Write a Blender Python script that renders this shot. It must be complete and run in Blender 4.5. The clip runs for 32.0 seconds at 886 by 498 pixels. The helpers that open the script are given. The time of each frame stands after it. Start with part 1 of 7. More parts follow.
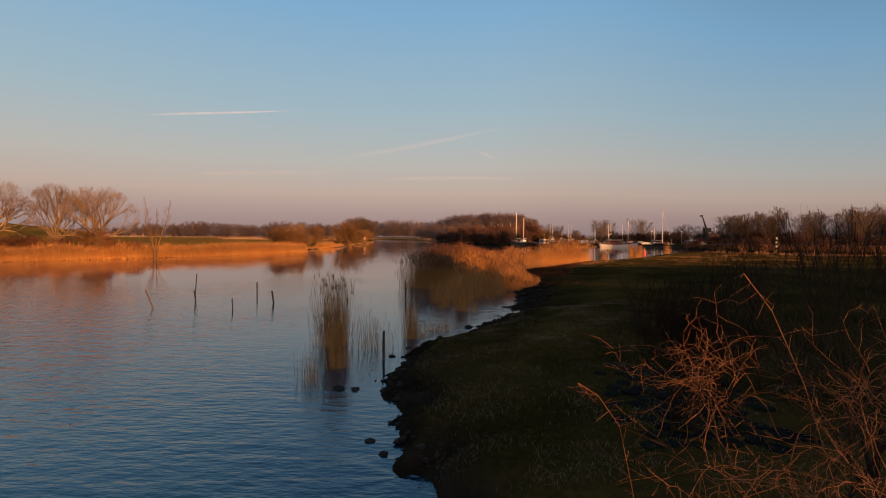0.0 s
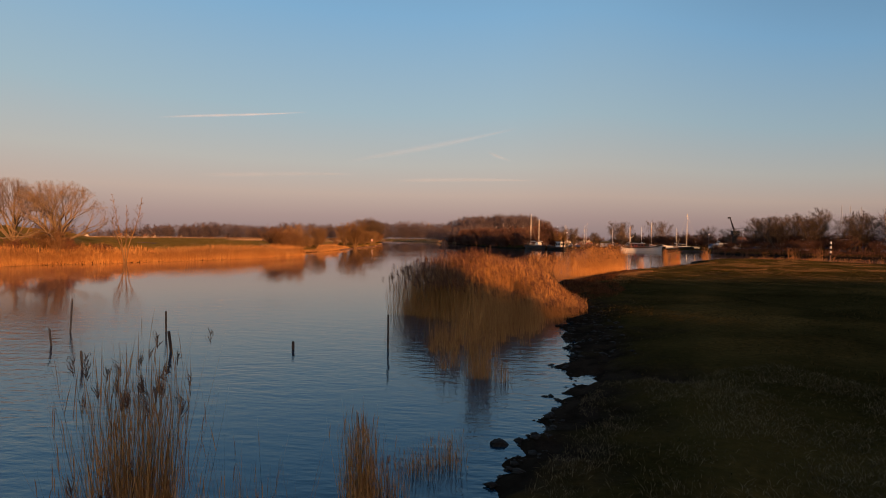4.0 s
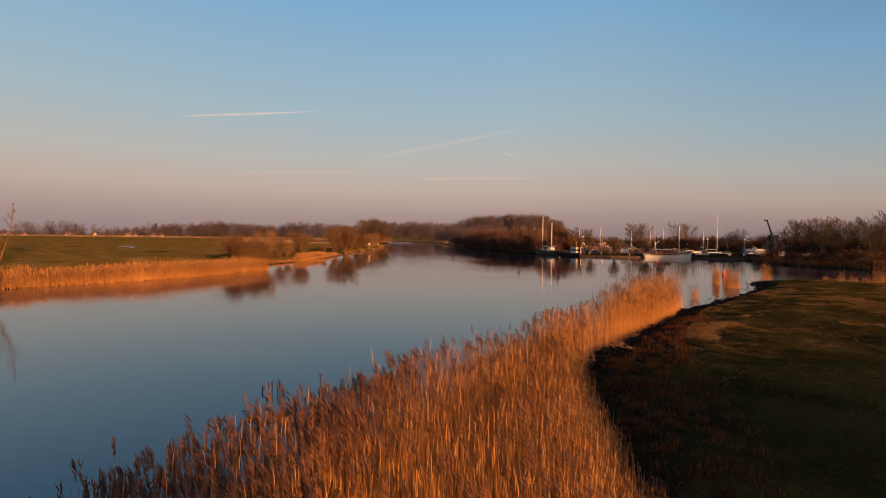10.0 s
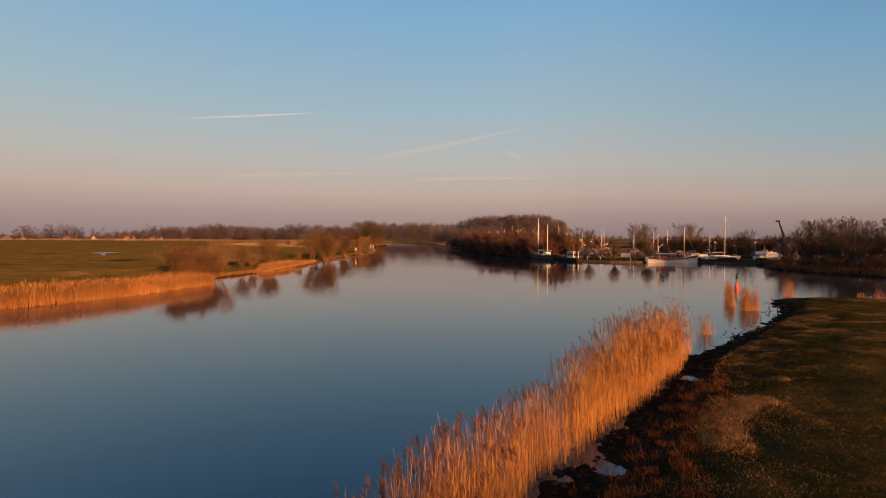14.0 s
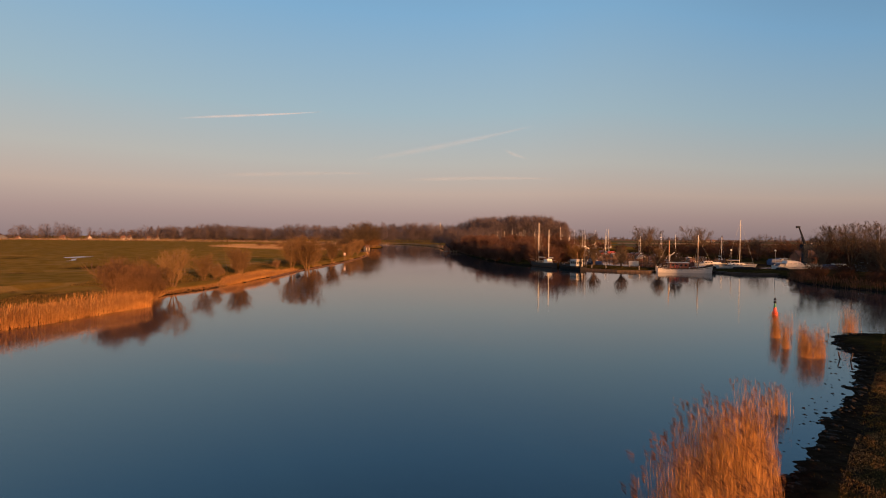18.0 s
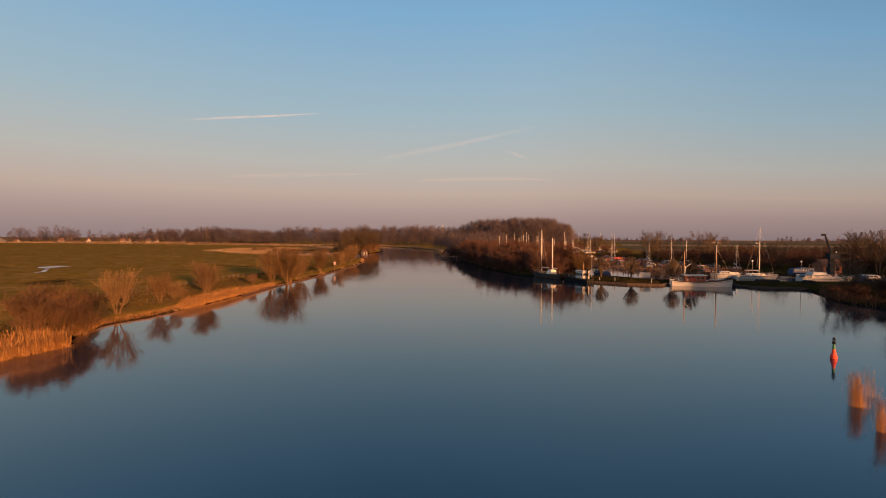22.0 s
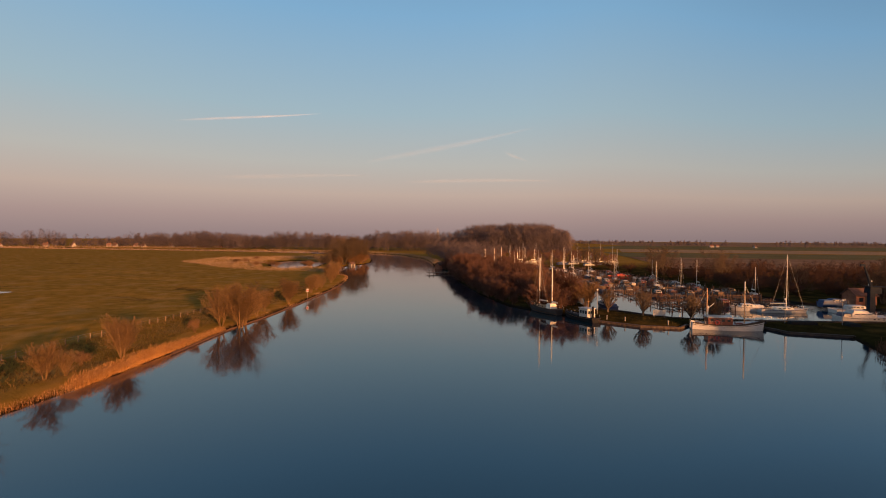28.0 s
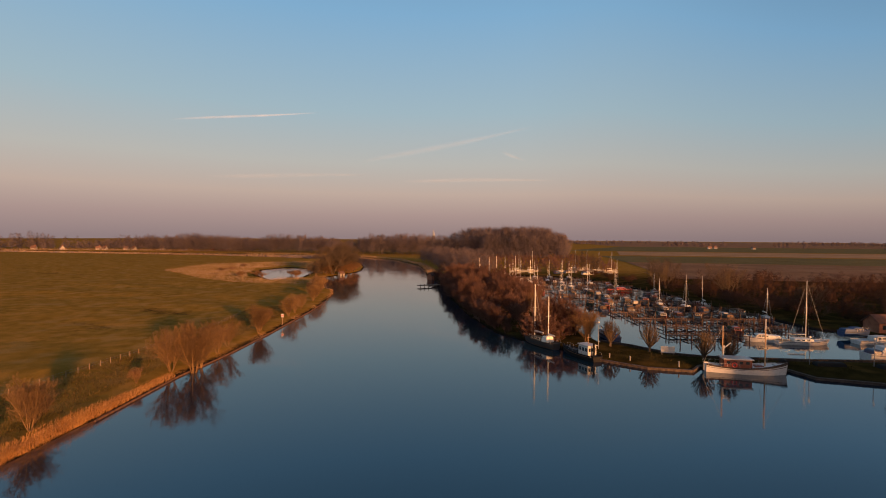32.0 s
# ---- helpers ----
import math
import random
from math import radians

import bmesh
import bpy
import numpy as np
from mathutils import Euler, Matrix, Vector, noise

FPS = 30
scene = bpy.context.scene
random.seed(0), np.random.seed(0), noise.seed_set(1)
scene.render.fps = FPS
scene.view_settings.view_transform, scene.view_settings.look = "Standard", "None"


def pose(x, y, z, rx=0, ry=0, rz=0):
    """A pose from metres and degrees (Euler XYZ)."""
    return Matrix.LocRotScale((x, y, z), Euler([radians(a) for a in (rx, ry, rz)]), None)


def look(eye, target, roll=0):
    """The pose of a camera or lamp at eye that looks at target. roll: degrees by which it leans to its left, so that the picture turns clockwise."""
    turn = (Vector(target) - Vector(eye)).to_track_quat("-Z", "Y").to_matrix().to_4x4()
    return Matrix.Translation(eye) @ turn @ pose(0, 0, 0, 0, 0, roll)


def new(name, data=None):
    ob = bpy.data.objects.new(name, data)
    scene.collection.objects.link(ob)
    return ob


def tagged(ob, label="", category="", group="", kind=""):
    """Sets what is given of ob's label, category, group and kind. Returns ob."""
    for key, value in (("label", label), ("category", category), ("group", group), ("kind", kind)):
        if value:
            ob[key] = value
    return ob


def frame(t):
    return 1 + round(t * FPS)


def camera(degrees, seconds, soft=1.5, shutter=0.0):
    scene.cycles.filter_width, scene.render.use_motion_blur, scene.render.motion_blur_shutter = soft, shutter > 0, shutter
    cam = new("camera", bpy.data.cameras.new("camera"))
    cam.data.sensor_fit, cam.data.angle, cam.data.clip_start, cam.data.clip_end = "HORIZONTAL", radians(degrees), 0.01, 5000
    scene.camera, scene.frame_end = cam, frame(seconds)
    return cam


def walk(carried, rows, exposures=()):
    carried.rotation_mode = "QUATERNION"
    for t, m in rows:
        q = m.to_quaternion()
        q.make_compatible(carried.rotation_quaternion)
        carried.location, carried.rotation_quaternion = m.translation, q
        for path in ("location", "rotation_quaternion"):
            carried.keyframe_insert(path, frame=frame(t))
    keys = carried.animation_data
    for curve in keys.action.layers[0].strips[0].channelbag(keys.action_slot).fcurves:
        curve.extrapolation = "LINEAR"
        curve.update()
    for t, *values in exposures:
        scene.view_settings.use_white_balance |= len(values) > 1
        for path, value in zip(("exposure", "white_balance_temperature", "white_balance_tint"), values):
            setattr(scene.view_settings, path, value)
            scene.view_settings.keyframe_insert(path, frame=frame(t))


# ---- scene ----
cam = camera(86.0, 32.0, soft=1.0)
PATH = [
    (0, (0.863, -5.798, 2.989), (0.736, -3.803, 2.939), 0.3),
    (1, (0.665, -4.429, 3.007), (0.528, -2.435, 2.953), 0.6),
    (2, (0.375, -2.342, 2.994), (0.223, -0.349, 2.94), 0.8),
    (3, (0.323, 0.085, 3.145), (0.162, 2.078, 3.094), 0.8),
    (3.5, (0.442, 1.36, 3.154), (0.273, 3.352, 3.109), 0.6),
    (5.5, (0.489, 6.463, 3.292), (0.305, 8.454, 3.25), 0.7),
    (6, (0.46, 7.781, 3.434), (0.271, 9.771, 3.387), 0.8),
    (7, (0.396, 10.683, 3.516), (0.196, 12.673, 3.479), 0.7),
    (9, (1.408, 15.601, 4.471), (1.193, 17.589, 4.424), 0.8),
    (11, (2.584, 20.076, 5.452), (2.355, 22.062, 5.402), 0.4),
    (13, (4.625, 24.832, 5.946), (4.388, 26.817, 5.897), 0.2),
    (17, (6.091, 34.716, 7.432), (5.85, 36.701, 7.382), 0.3),
    (19, (6.595, 39.544, 8.18), (6.349, 41.528, 8.132), 0.5),
    (21, (6.722, 43.965, 9.33), (6.469, 45.948, 9.283), 0.2),
    (23, (7.645, 49.479, 10.581), (7.383, 51.461, 10.535), 0.4),
    (25, (7.718, 54.266, 12.702), (7.458, 56.248, 12.656), 0.2),
    (28, (8.007, 62.059, 16.016), (7.762, 64.044, 15.973), 0.4),
    (30, (8.641, 67.579, 18.095), (8.404, 69.565, 18.05), 0.7),
    (32, (9.189, 72.427, 21.223), (8.955, 74.412, 21.176), 0.4),
]
walk(cam, [(t, look(eye, aim, roll)) for t, eye, aim, roll in PATH], [(0, 0.9), (32, 0.9)])

# ---------------------------------------------------------------- light
SUN_DIR = Vector((0.63, -0.77, 0.0)).normalized()
SUN_EL = radians(6.8)
sun_data = bpy.data.lights.new("sun", "SUN")
sun_data.energy = 5.0
sun_data.angle = radians(1.2)
sun_data.color = (1.0, 0.43, 0.15)
sun = new("sun", sun_data)
sun_from = Vector((SUN_DIR.x * math.cos(SUN_EL), SUN_DIR.y * math.cos(SUN_EL), math.sin(SUN_EL)))
sun.matrix_world = look(sun_from * 100, (0, 0, 0))

world = bpy.data.worlds.new("sky")
scene.world = world
world.use_nodes = True
wn, wl = world.node_tree.nodes, world.node_tree.links
wn.clear()
w_out = wn.new("ShaderNodeOutputWorld")
w_bg = wn.new("ShaderNodeBackground")
w_sky = wn.new("ShaderNodeTexSky")
w_sky.sky_type = "NISHITA"
w_sky.sun_disc = False
w_sky.sun_elevation = SUN_EL
w_sky.sun_rotation = math.atan2(SUN_DIR.x, SUN_DIR.y)
w_sky.dust_density = 2.5
w_sky.air_density = 1.0
w_tc = wn.new("ShaderNodeTexCoord")
w_sep = wn.new("ShaderNodeSeparateXYZ")
w_ramp = wn.new("ShaderNodeValToRGB")
SKY = [(0.0, (0.29, 0.212, 0.215)), (0.045, (0.405, 0.288, 0.268)), (0.09, (0.525, 0.40, 0.338)), (0.15, (0.485, 0.467, 0.432)),
       (0.25, (0.355, 0.472, 0.535)), (0.42, (0.217, 0.412, 0.615)), (0.60, (0.13, 0.27, 0.45)), (1.0, (0.04, 0.09, 0.18))]
while len(w_ramp.color_ramp.elements) < len(SKY):
    w_ramp.color_ramp.elements.new(0.5)
for el, (pos, col) in zip(w_ramp.color_ramp.elements, SKY):
    el.position, el.color = pos, (*col, 1)
w_scale = wn.new("ShaderNodeMixRGB")
w_scale.blend_type = "MULTIPLY"
w_scale.inputs[0].default_value = 1.0
w_scale.inputs[2].default_value = (0.004, 0.004, 0.004, 1)
w_add = wn.new("ShaderNodeMixRGB")
w_add.blend_type = "ADD"
w_add.inputs[0].default_value = 1.0
wl.new(w_tc.outputs["Generated"], w_sep.inputs[0])
# the blue of the high sky comes lower down towards the east
w_tilt = wn.new("ShaderNodeMapRange")
w_tilt.interpolation_type = "SMOOTHSTEP"
w_tilt.inputs["From Min"].default_value, w_tilt.inputs["From Max"].default_value = 0.15, 0.75
w_tilt.inputs["To Min"].default_value, w_tilt.inputs["To Max"].default_value = 1.0, 1.5
wl.new(w_sep.outputs["X"], w_tilt.inputs["Value"])
w_height = wn.new("ShaderNodeMath")
w_height.operation = "MULTIPLY"
wl.new(w_sep.outputs["Z"], w_height.inputs[0])
wl.new(w_tilt.outputs[0], w_height.inputs[1])
wl.new(w_height.outputs[0], w_ramp.inputs[0])
wl.new(w_sky.outputs[0], w_scale.inputs[1])
wl.new(w_scale.outputs[0], w_add.inputs[1])
wl.new(w_ramp.outputs[0], w_add.inputs[2])
# the sky is a little deeper towards the east
w_east = wn.new("ShaderNodeMapRange")
w_east.inputs["From Min"].default_value, w_east.inputs["From Max"].default_value = 0.05, 0.75
w_east.inputs["To Min"].default_value, w_east.inputs["To Max"].default_value = 1.0, 0.82
wl.new(w_sep.outputs["X"], w_east.inputs["Value"])
w_deep = wn.new("ShaderNodeMixRGB")
w_deep.blend_type = "MULTIPLY"
w_deep.inputs[0].default_value = 1.0
# warm glow of the evening sky round the low sun
w_dot = wn.new("ShaderNodeVectorMath")
w_dot.operation = "DOT_PRODUCT"
w_dot.inputs[1].default_value = sun_from
wl.new(w_tc.outputs["Generated"], w_dot.inputs[0])
w_glow = wn.new("ShaderNodeMapRange")
w_glow.interpolation_type = "SMOOTHSTEP"
w_glow.inputs["From Min"].default_value, w_glow.inputs["From Max"].default_value = 0.1, 1.0
wl.new(w_dot.outputs["Value"], w_glow.inputs["Value"])
w_warm = wn.new("ShaderNodeMixRGB")
w_warm.blend_type = "ADD"
w_warm.inputs[2].default_value = (0.42, 0.20, 0.075, 1)
wl.new(w_glow.outputs[0], w_warm.inputs[0])
wl.new(w_add.outputs[0], w_warm.inputs[1])
wl.new(w_warm.outputs[0], w_deep.inputs[1])
wl.new(w_east.outputs[0], w_deep.inputs[2])
wl.new(w_deep.outputs[0], w_bg.inputs[0])
w_bg.inputs[1].default_value = 0.525
wl.new(w_bg.outputs[0], w_out.inputs[0])


# ---------------------------------------------------------------- materials
def material(name, colors, scale=1.0, rough=0.8, metal=0.0, bump=0.0, bump_scale=None, fine=8.0, stretch=(1, 1, 1), vary=0.0, island=False):
    """A node material: two scales of noise blend the colours; bump from the fine noise."""
    m = bpy.data.materials.new(name)
    m.use_nodes = True
    nt = m.node_tree
    n, l = nt.nodes, nt.links
    bsdf = n["Principled BSDF"]
    tc = n.new("ShaderNodeTexCoord")
    mp = n.new("ShaderNodeMapping")
    mp.inputs["Scale"].default_value = stretch
    l.new(tc.outputs["Object"], mp.inputs[0])
    a, b = n.new("ShaderNodeTexNoise"), n.new("ShaderNodeTexNoise")
    a.inputs["Scale"].default_value, a.inputs["Detail"].default_value = scale, 4
    b.inputs["Scale"].default_value, b.inputs["Detail"].default_value = scale * fine, 3
    l.new(mp.outputs[0], a.inputs["Vector"])
    l.new(mp.outputs[0], b.inputs["Vector"])
    mix = n.new("ShaderNodeMath")
    mix.operation = "MULTIPLY_ADD"
    mix.inputs[1].default_value = 0.45
    half = n.new("ShaderNodeMath")
    half.operation = "MULTIPLY"
    half.inputs[1].default_value = 0.55
    l.new(a.outputs["Fac"], half.inputs[0])
    l.new(b.outputs["Fac"], mix.inputs[0])
    l.new(half.outputs[0], mix.inputs[2])
    fac = mix.outputs[0]
    if vary:
        src = n.new("ShaderNodeNewGeometry").outputs["Random Per Island"] if island else n.new("ShaderNodeObjectInfo").outputs["Random"]
        off = n.new("ShaderNodeMath")
        off.operation = "MULTIPLY_ADD"
        off.inputs[1].default_value = vary
        l.new(src, off.inputs[0])
        sub = n.new("ShaderNodeMath")
        sub.operation = "SUBTRACT"
        sub.inputs[1].default_value = vary / 2
        l.new(fac, sub.inputs[0])
        l.new(sub.outputs[0], off.inputs[2])
        fac = off.outputs[0]
    ramp = n.new("ShaderNodeValToRGB")
    while len(ramp.color_ramp.elements) < len(colors):
        ramp.color_ramp.elements.new(0.5)
    for i, c in enumerate(colors):
        e = ramp.color_ramp.elements[i]
        e.position = 0.3 + 0.4 * i / max(1, len(colors) - 1)
        e.color = (*c, 1)
    l.new(fac, ramp.inputs[0])
    l.new(ramp.outputs[0], bsdf.inputs["Base Color"])
    bsdf.inputs["Roughness"].default_value = rough
    bsdf.inputs["Metallic"].default_value = metal
    if rough > 0.65:
        bsdf.inputs["Specular IOR Level"].default_value = 0.15 if rough < 0.88 else 0.04
    if bump:
        bp = n.new("ShaderNodeBump")
        bp.inputs["Strength"].default_value = bump
        bp.inputs["Distance"].default_value = bump_scale or 0.02
        l.new(b.outputs["Fac"], bp.inputs["Height"])
        l.new(bp.outputs[0], bsdf.inputs["Normal"])
    return m


def sc(c, k):
    return tuple(min(1, v * k) for v in c)


def plain(name, c, rough=0.5, metal=0.0, scale=3.0, bump=0.0):
    """A painted or moulded surface with slight stains."""
    return material(name, [sc(c, 0.72), c, sc(c, 1.1)], scale, rough, metal, bump)


M_REED = material("dry_reed", [(0.28, 0.125, 0.038), (0.41, 0.195, 0.06), (0.53, 0.28, 0.09)], 0.5, 0.8, vary=0.4, island=True)
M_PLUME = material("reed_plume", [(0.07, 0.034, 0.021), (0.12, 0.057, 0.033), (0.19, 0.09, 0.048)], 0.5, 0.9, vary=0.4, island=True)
M_BARK = material("bark", [(0.055, 0.04, 0.03), (0.09, 0.067, 0.048), (0.14, 0.10, 0.07)], 1.5, 0.9, vary=0.3)
M_TWIG = material("twigs", [(0.055, 0.04, 0.028), (0.09, 0.066, 0.045), (0.13, 0.095, 0.064)], 0.4, 0.9, vary=0.35)
M_ALDER = material("alder_twigs", [(0.105, 0.062, 0.028), (0.165, 0.098, 0.045), (0.225, 0.138, 0.066)], 0.4, 0.9, vary=0.3)
# bark lightened for the big trees, sunlight put into the base colour
M_BIGTREE = material("sunlit_bark", [(0.11, 0.077, 0.047), (0.17, 0.12, 0.074), (0.235, 0.167, 0.105)], 0.6, 0.9, vary=0.3)
M_REDTWIG = material("red_twigs", [(0.07, 0.03, 0.018), (0.12, 0.05, 0.028), (0.17, 0.075, 0.04)], 0.4, 0.9, vary=0.3)
# far woods: distance haze is put into this grey-purple base colour
M_WOODS = material("hazed_twigs", [(0.068, 0.053, 0.055), (0.10, 0.079, 0.081), (0.135, 0.107, 0.107)], 0.03, 0.9, vary=0.4, island=True)
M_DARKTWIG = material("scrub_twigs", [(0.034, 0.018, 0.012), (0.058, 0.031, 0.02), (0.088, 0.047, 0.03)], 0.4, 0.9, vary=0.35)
M_SPITTWIG = material("spit_twigs", [(0.076, 0.042, 0.032), (0.117, 0.064, 0.048), (0.16, 0.09, 0.066)], 0.4, 0.9, vary=0.35)
M_THORN = material("thorn_twigs", [(0.07, 0.034, 0.016), (0.125, 0.06, 0.028), (0.19, 0.095, 0.045)], 9, 0.75, vary=0.3, island=True)
M_WOOD = material("weathered_wood", [(0.13, 0.085, 0.055), (0.23, 0.15, 0.10), (0.34, 0.23, 0.155)], 2.5, 0.85, bump=0.4, stretch=(1, 1, 0.2), vary=0.2)
# timber tone includes the shade lying over the jetties
M_JETTY = material("shaded_jetty_timber", [(0.045, 0.027, 0.019), (0.085, 0.052, 0.034), (0.14, 0.085, 0.055)], 2.0, 0.85, bump=0.3, vary=0.25)
M_SHRUB = material("shrub_twigs", [(0.10, 0.055, 0.026), (0.165, 0.09, 0.042), (0.23, 0.13, 0.065)], 0.4, 0.9, vary=0.3)
M_WOODDARK = material("wet_wood", [(0.035, 0.025, 0.02), (0.07, 0.05, 0.04), (0.12, 0.085, 0.06)], 3, 0.7, bump=0.4, stretch=(1, 1, 0.2))
M_ROCK = material("shore_rock", [(0.010, 0.009, 0.008), (0.020, 0.017, 0.014), (0.038, 0.032, 0.026)], 4, 0.75, bump=0.6, vary=0.3)
M_WHITE = plain("white_paint", (0.45, 0.43, 0.40), 0.4)
M_HULLWHITE = plain("ship_white", (0.56, 0.53, 0.49), 0.4)
M_PLASTER = plain("dim_plaster", (0.34, 0.31, 0.28), 0.8)
# white lowered for the moored boats: the harbour's shade is in this colour
M_OFFWHITE = plain("shaded_white", (0.27, 0.24, 0.21), 0.5)
M_TARP = plain("brown_tarpaulin", (0.13, 0.085, 0.055), 0.8)
M_OLIVE = plain("green_tarpaulin", (0.05, 0.06, 0.035), 0.8)
M_CREAM = plain("cream_paint", (0.72, 0.66, 0.55), 0.4)
M_RED = plain("red_paint", (0.55, 0.06, 0.03), 0.4)
M_ORANGERED = plain("buoy_red", (0.80, 0.07, 0.03), 0.4)
M_GREEN = plain("buoy_green", (0.02, 0.16, 0.07), 0.4)
M_BLACK = plain("black_paint", (0.014, 0.013, 0.013), 0.8)
M_DARKHULL = plain("dark_hull_paint", (0.028, 0.024, 0.023), 0.65)
M_BLUE = plain("blue_tarpaulin", (0.02, 0.05, 0.13), 0.6)
M_NAVY = plain("navy_paint", (0.02, 0.035, 0.08), 0.4)
M_MAHOG = plain("varnished_mahogany", (0.17, 0.042, 0.02), 0.35)
M_TEAK = plain("deck_planks", (0.33, 0.22, 0.13), 0.7)
M_ALU = plain("mast_aluminium", (0.62, 0.60, 0.56), 0.35, 0.4)
M_SPAR = plain("varnished_spar", (0.48, 0.28, 0.13), 0.4)
M_GREY = plain("grey_steel", (0.22, 0.22, 0.23), 0.5, 0.3)
M_RUST = material("rusty_sheet_pile", [(0.05, 0.03, 0.022), (0.12, 0.065, 0.04), (0.20, 0.11, 0.06)], 1.5, 0.85, bump=0.4)
M_BRICK = material("brick_wall", [(0.16, 0.065, 0.04), (0.27, 0.11, 0.065), (0.36, 0.17, 0.10)], 1.0, 0.9)
M_ROOF = material("roof_tile", [(0.06, 0.04, 0.035), (0.12, 0.07, 0.055), (0.19, 0.105, 0.08)], 1.0, 0.9, vary=0.4)
M_ROUGH = material("rough_grass", [(0.04, 0.027, 0.009), (0.075, 0.049, 0.015), (0.135, 0.085, 0.028)], 0.3, 0.9, vary=0.5, island=True)
M_CRANE = plain("crane_paint", (0.022, 0.026, 0.035), 0.9)
M_GLASS = bpy.data.materials.new("dark_glass")
M_GLASS.use_nodes = True
M_GLASS.node_tree.nodes["Principled BSDF"].inputs["Base Color"].default_value = (0.02, 0.025, 0.03, 1)
M_GLASS.node_tree.nodes["Principled BSDF"].inputs["Roughness"].default_value = 0.06


def ground_material():
    m = bpy.data.materials.new("meadow")
    m.use_nodes = True
    nt = m.node_tree
    n, l = nt.nodes, nt.links
    bsdf = n["Principled BSDF"]
    geo = n.new("ShaderNodeNewGeometry")
    sep = n.new("ShaderNodeSeparateXYZ")
    l.new(geo.outputs["Position"], sep.inputs[0])

    def noise_tex(scale, detail=4, vec=None):
        t = n.new("ShaderNodeTexNoise")
        t.inputs["Scale"].default_value, t.inputs["Detail"].default_value = scale, detail
        l.new(vec or geo.outputs["Position"], t.inputs["Vector"])
        return t.outputs["Fac"]

    def ramp(fac, stops):
        r = n.new("ShaderNodeValToRGB")
        while len(r.color_ramp.elements) < len(stops):
            r.color_ramp.elements.new(0.5)
        for e, (p, c) in zip(r.color_ramp.elements, stops):
            e.position, e.color = p, (*c, 1)
        l.new(fac, r.inputs[0])
        return r.outputs[0]

    def mixc(fac, a, b):
        x = n.new("ShaderNodeMixRGB")
        l.new(fac, x.inputs[0])
        l.new(a, x.inputs[1])
        l.new(b, x.inputs[2])
        return x.outputs[0]

    big, mid, fine = noise_tex(0.03), noise_tex(0.35, 5), noise_tex(9, 4)
    patches = noise_tex(0.16, 5)

    def sward(g0, g1, g2, d0, d1):
        turf = ramp(mid, [(0.32, g0), (0.5, g1), (0.66, g2)])
        blade = ramp(fine, [(0.3, g0), (0.55, g1), (0.75, d0)])
        dry = ramp(fine, [(0.3, d0), (0.7, d1)])
        both = mixc(ramp(big, [(0.35, (0.25,) * 3), (0.65, (0.65,) * 3)]), turf, blade)
        return mixc(ramp(patches, [(0.52, (0, 0, 0)), (0.66, (0.75,) * 3)]), both, dry)

    # base colours: meadow east of the river darkened for shade, pasture west brightened for sun
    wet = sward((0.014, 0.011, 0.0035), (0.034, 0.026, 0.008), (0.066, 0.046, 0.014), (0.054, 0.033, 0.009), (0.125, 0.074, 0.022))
    sunlit_sward = sward((0.145, 0.086, 0.014), (0.24, 0.138, 0.026), (0.33, 0.178, 0.045), (0.22, 0.13, 0.034), (0.35, 0.215, 0.073))
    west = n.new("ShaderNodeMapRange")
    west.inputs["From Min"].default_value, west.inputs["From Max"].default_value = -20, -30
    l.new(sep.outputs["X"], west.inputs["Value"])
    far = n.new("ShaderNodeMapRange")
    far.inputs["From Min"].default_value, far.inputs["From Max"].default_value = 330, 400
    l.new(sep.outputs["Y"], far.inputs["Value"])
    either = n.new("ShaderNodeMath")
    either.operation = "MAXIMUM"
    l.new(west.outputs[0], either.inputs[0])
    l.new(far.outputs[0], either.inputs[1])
    base = mixc(either.outputs[0], wet, sunlit_sward)
    mud = ramp(noise_tex(2.5, 5), [(0.3, (0.009, 0.007, 0.005)), (0.7, (0.027, 0.020, 0.014))])
    low = n.new("ShaderNodeMapRange")
    low.inputs["From Min"].default_value, low.inputs["From Max"].default_value = 0.42, 0.16
    lift = n.new("ShaderNodeMath")
    lift.operation = "MULTIPLY_ADD"
    lift.inputs[1].default_value = 0.5
    l.new(noise_tex(0.9, 4), lift.inputs[0])
    shift = n.new("ShaderNodeMath")
    shift.operation = "SUBTRACT"
    shift.inputs[1].default_value = 0.25
    l.new(sep.outputs["Z"], shift.inputs[0])
    l.new(shift.outputs[0], lift.inputs[2])
    l.new(lift.outputs[0], low.inputs["Value"])
    base = mixc(low.outputs[0], base, mud)
    l.new(base, bsdf.inputs["Base Color"])
    bsdf.inputs["Roughness"].default_value = 0.95
    bsdf.inputs["Specular IOR Level"].default_value = 0.0
    bp = n.new("ShaderNodeBump")
    bp.inputs["Strength"].default_value, bp.inputs["Distance"].default_value = 0.7, 0.16
    l.new(noise_tex(3.5, 5), bp.inputs["Height"])
    l.new(bp.outputs[0], bsdf.inputs["Normal"])
    return m


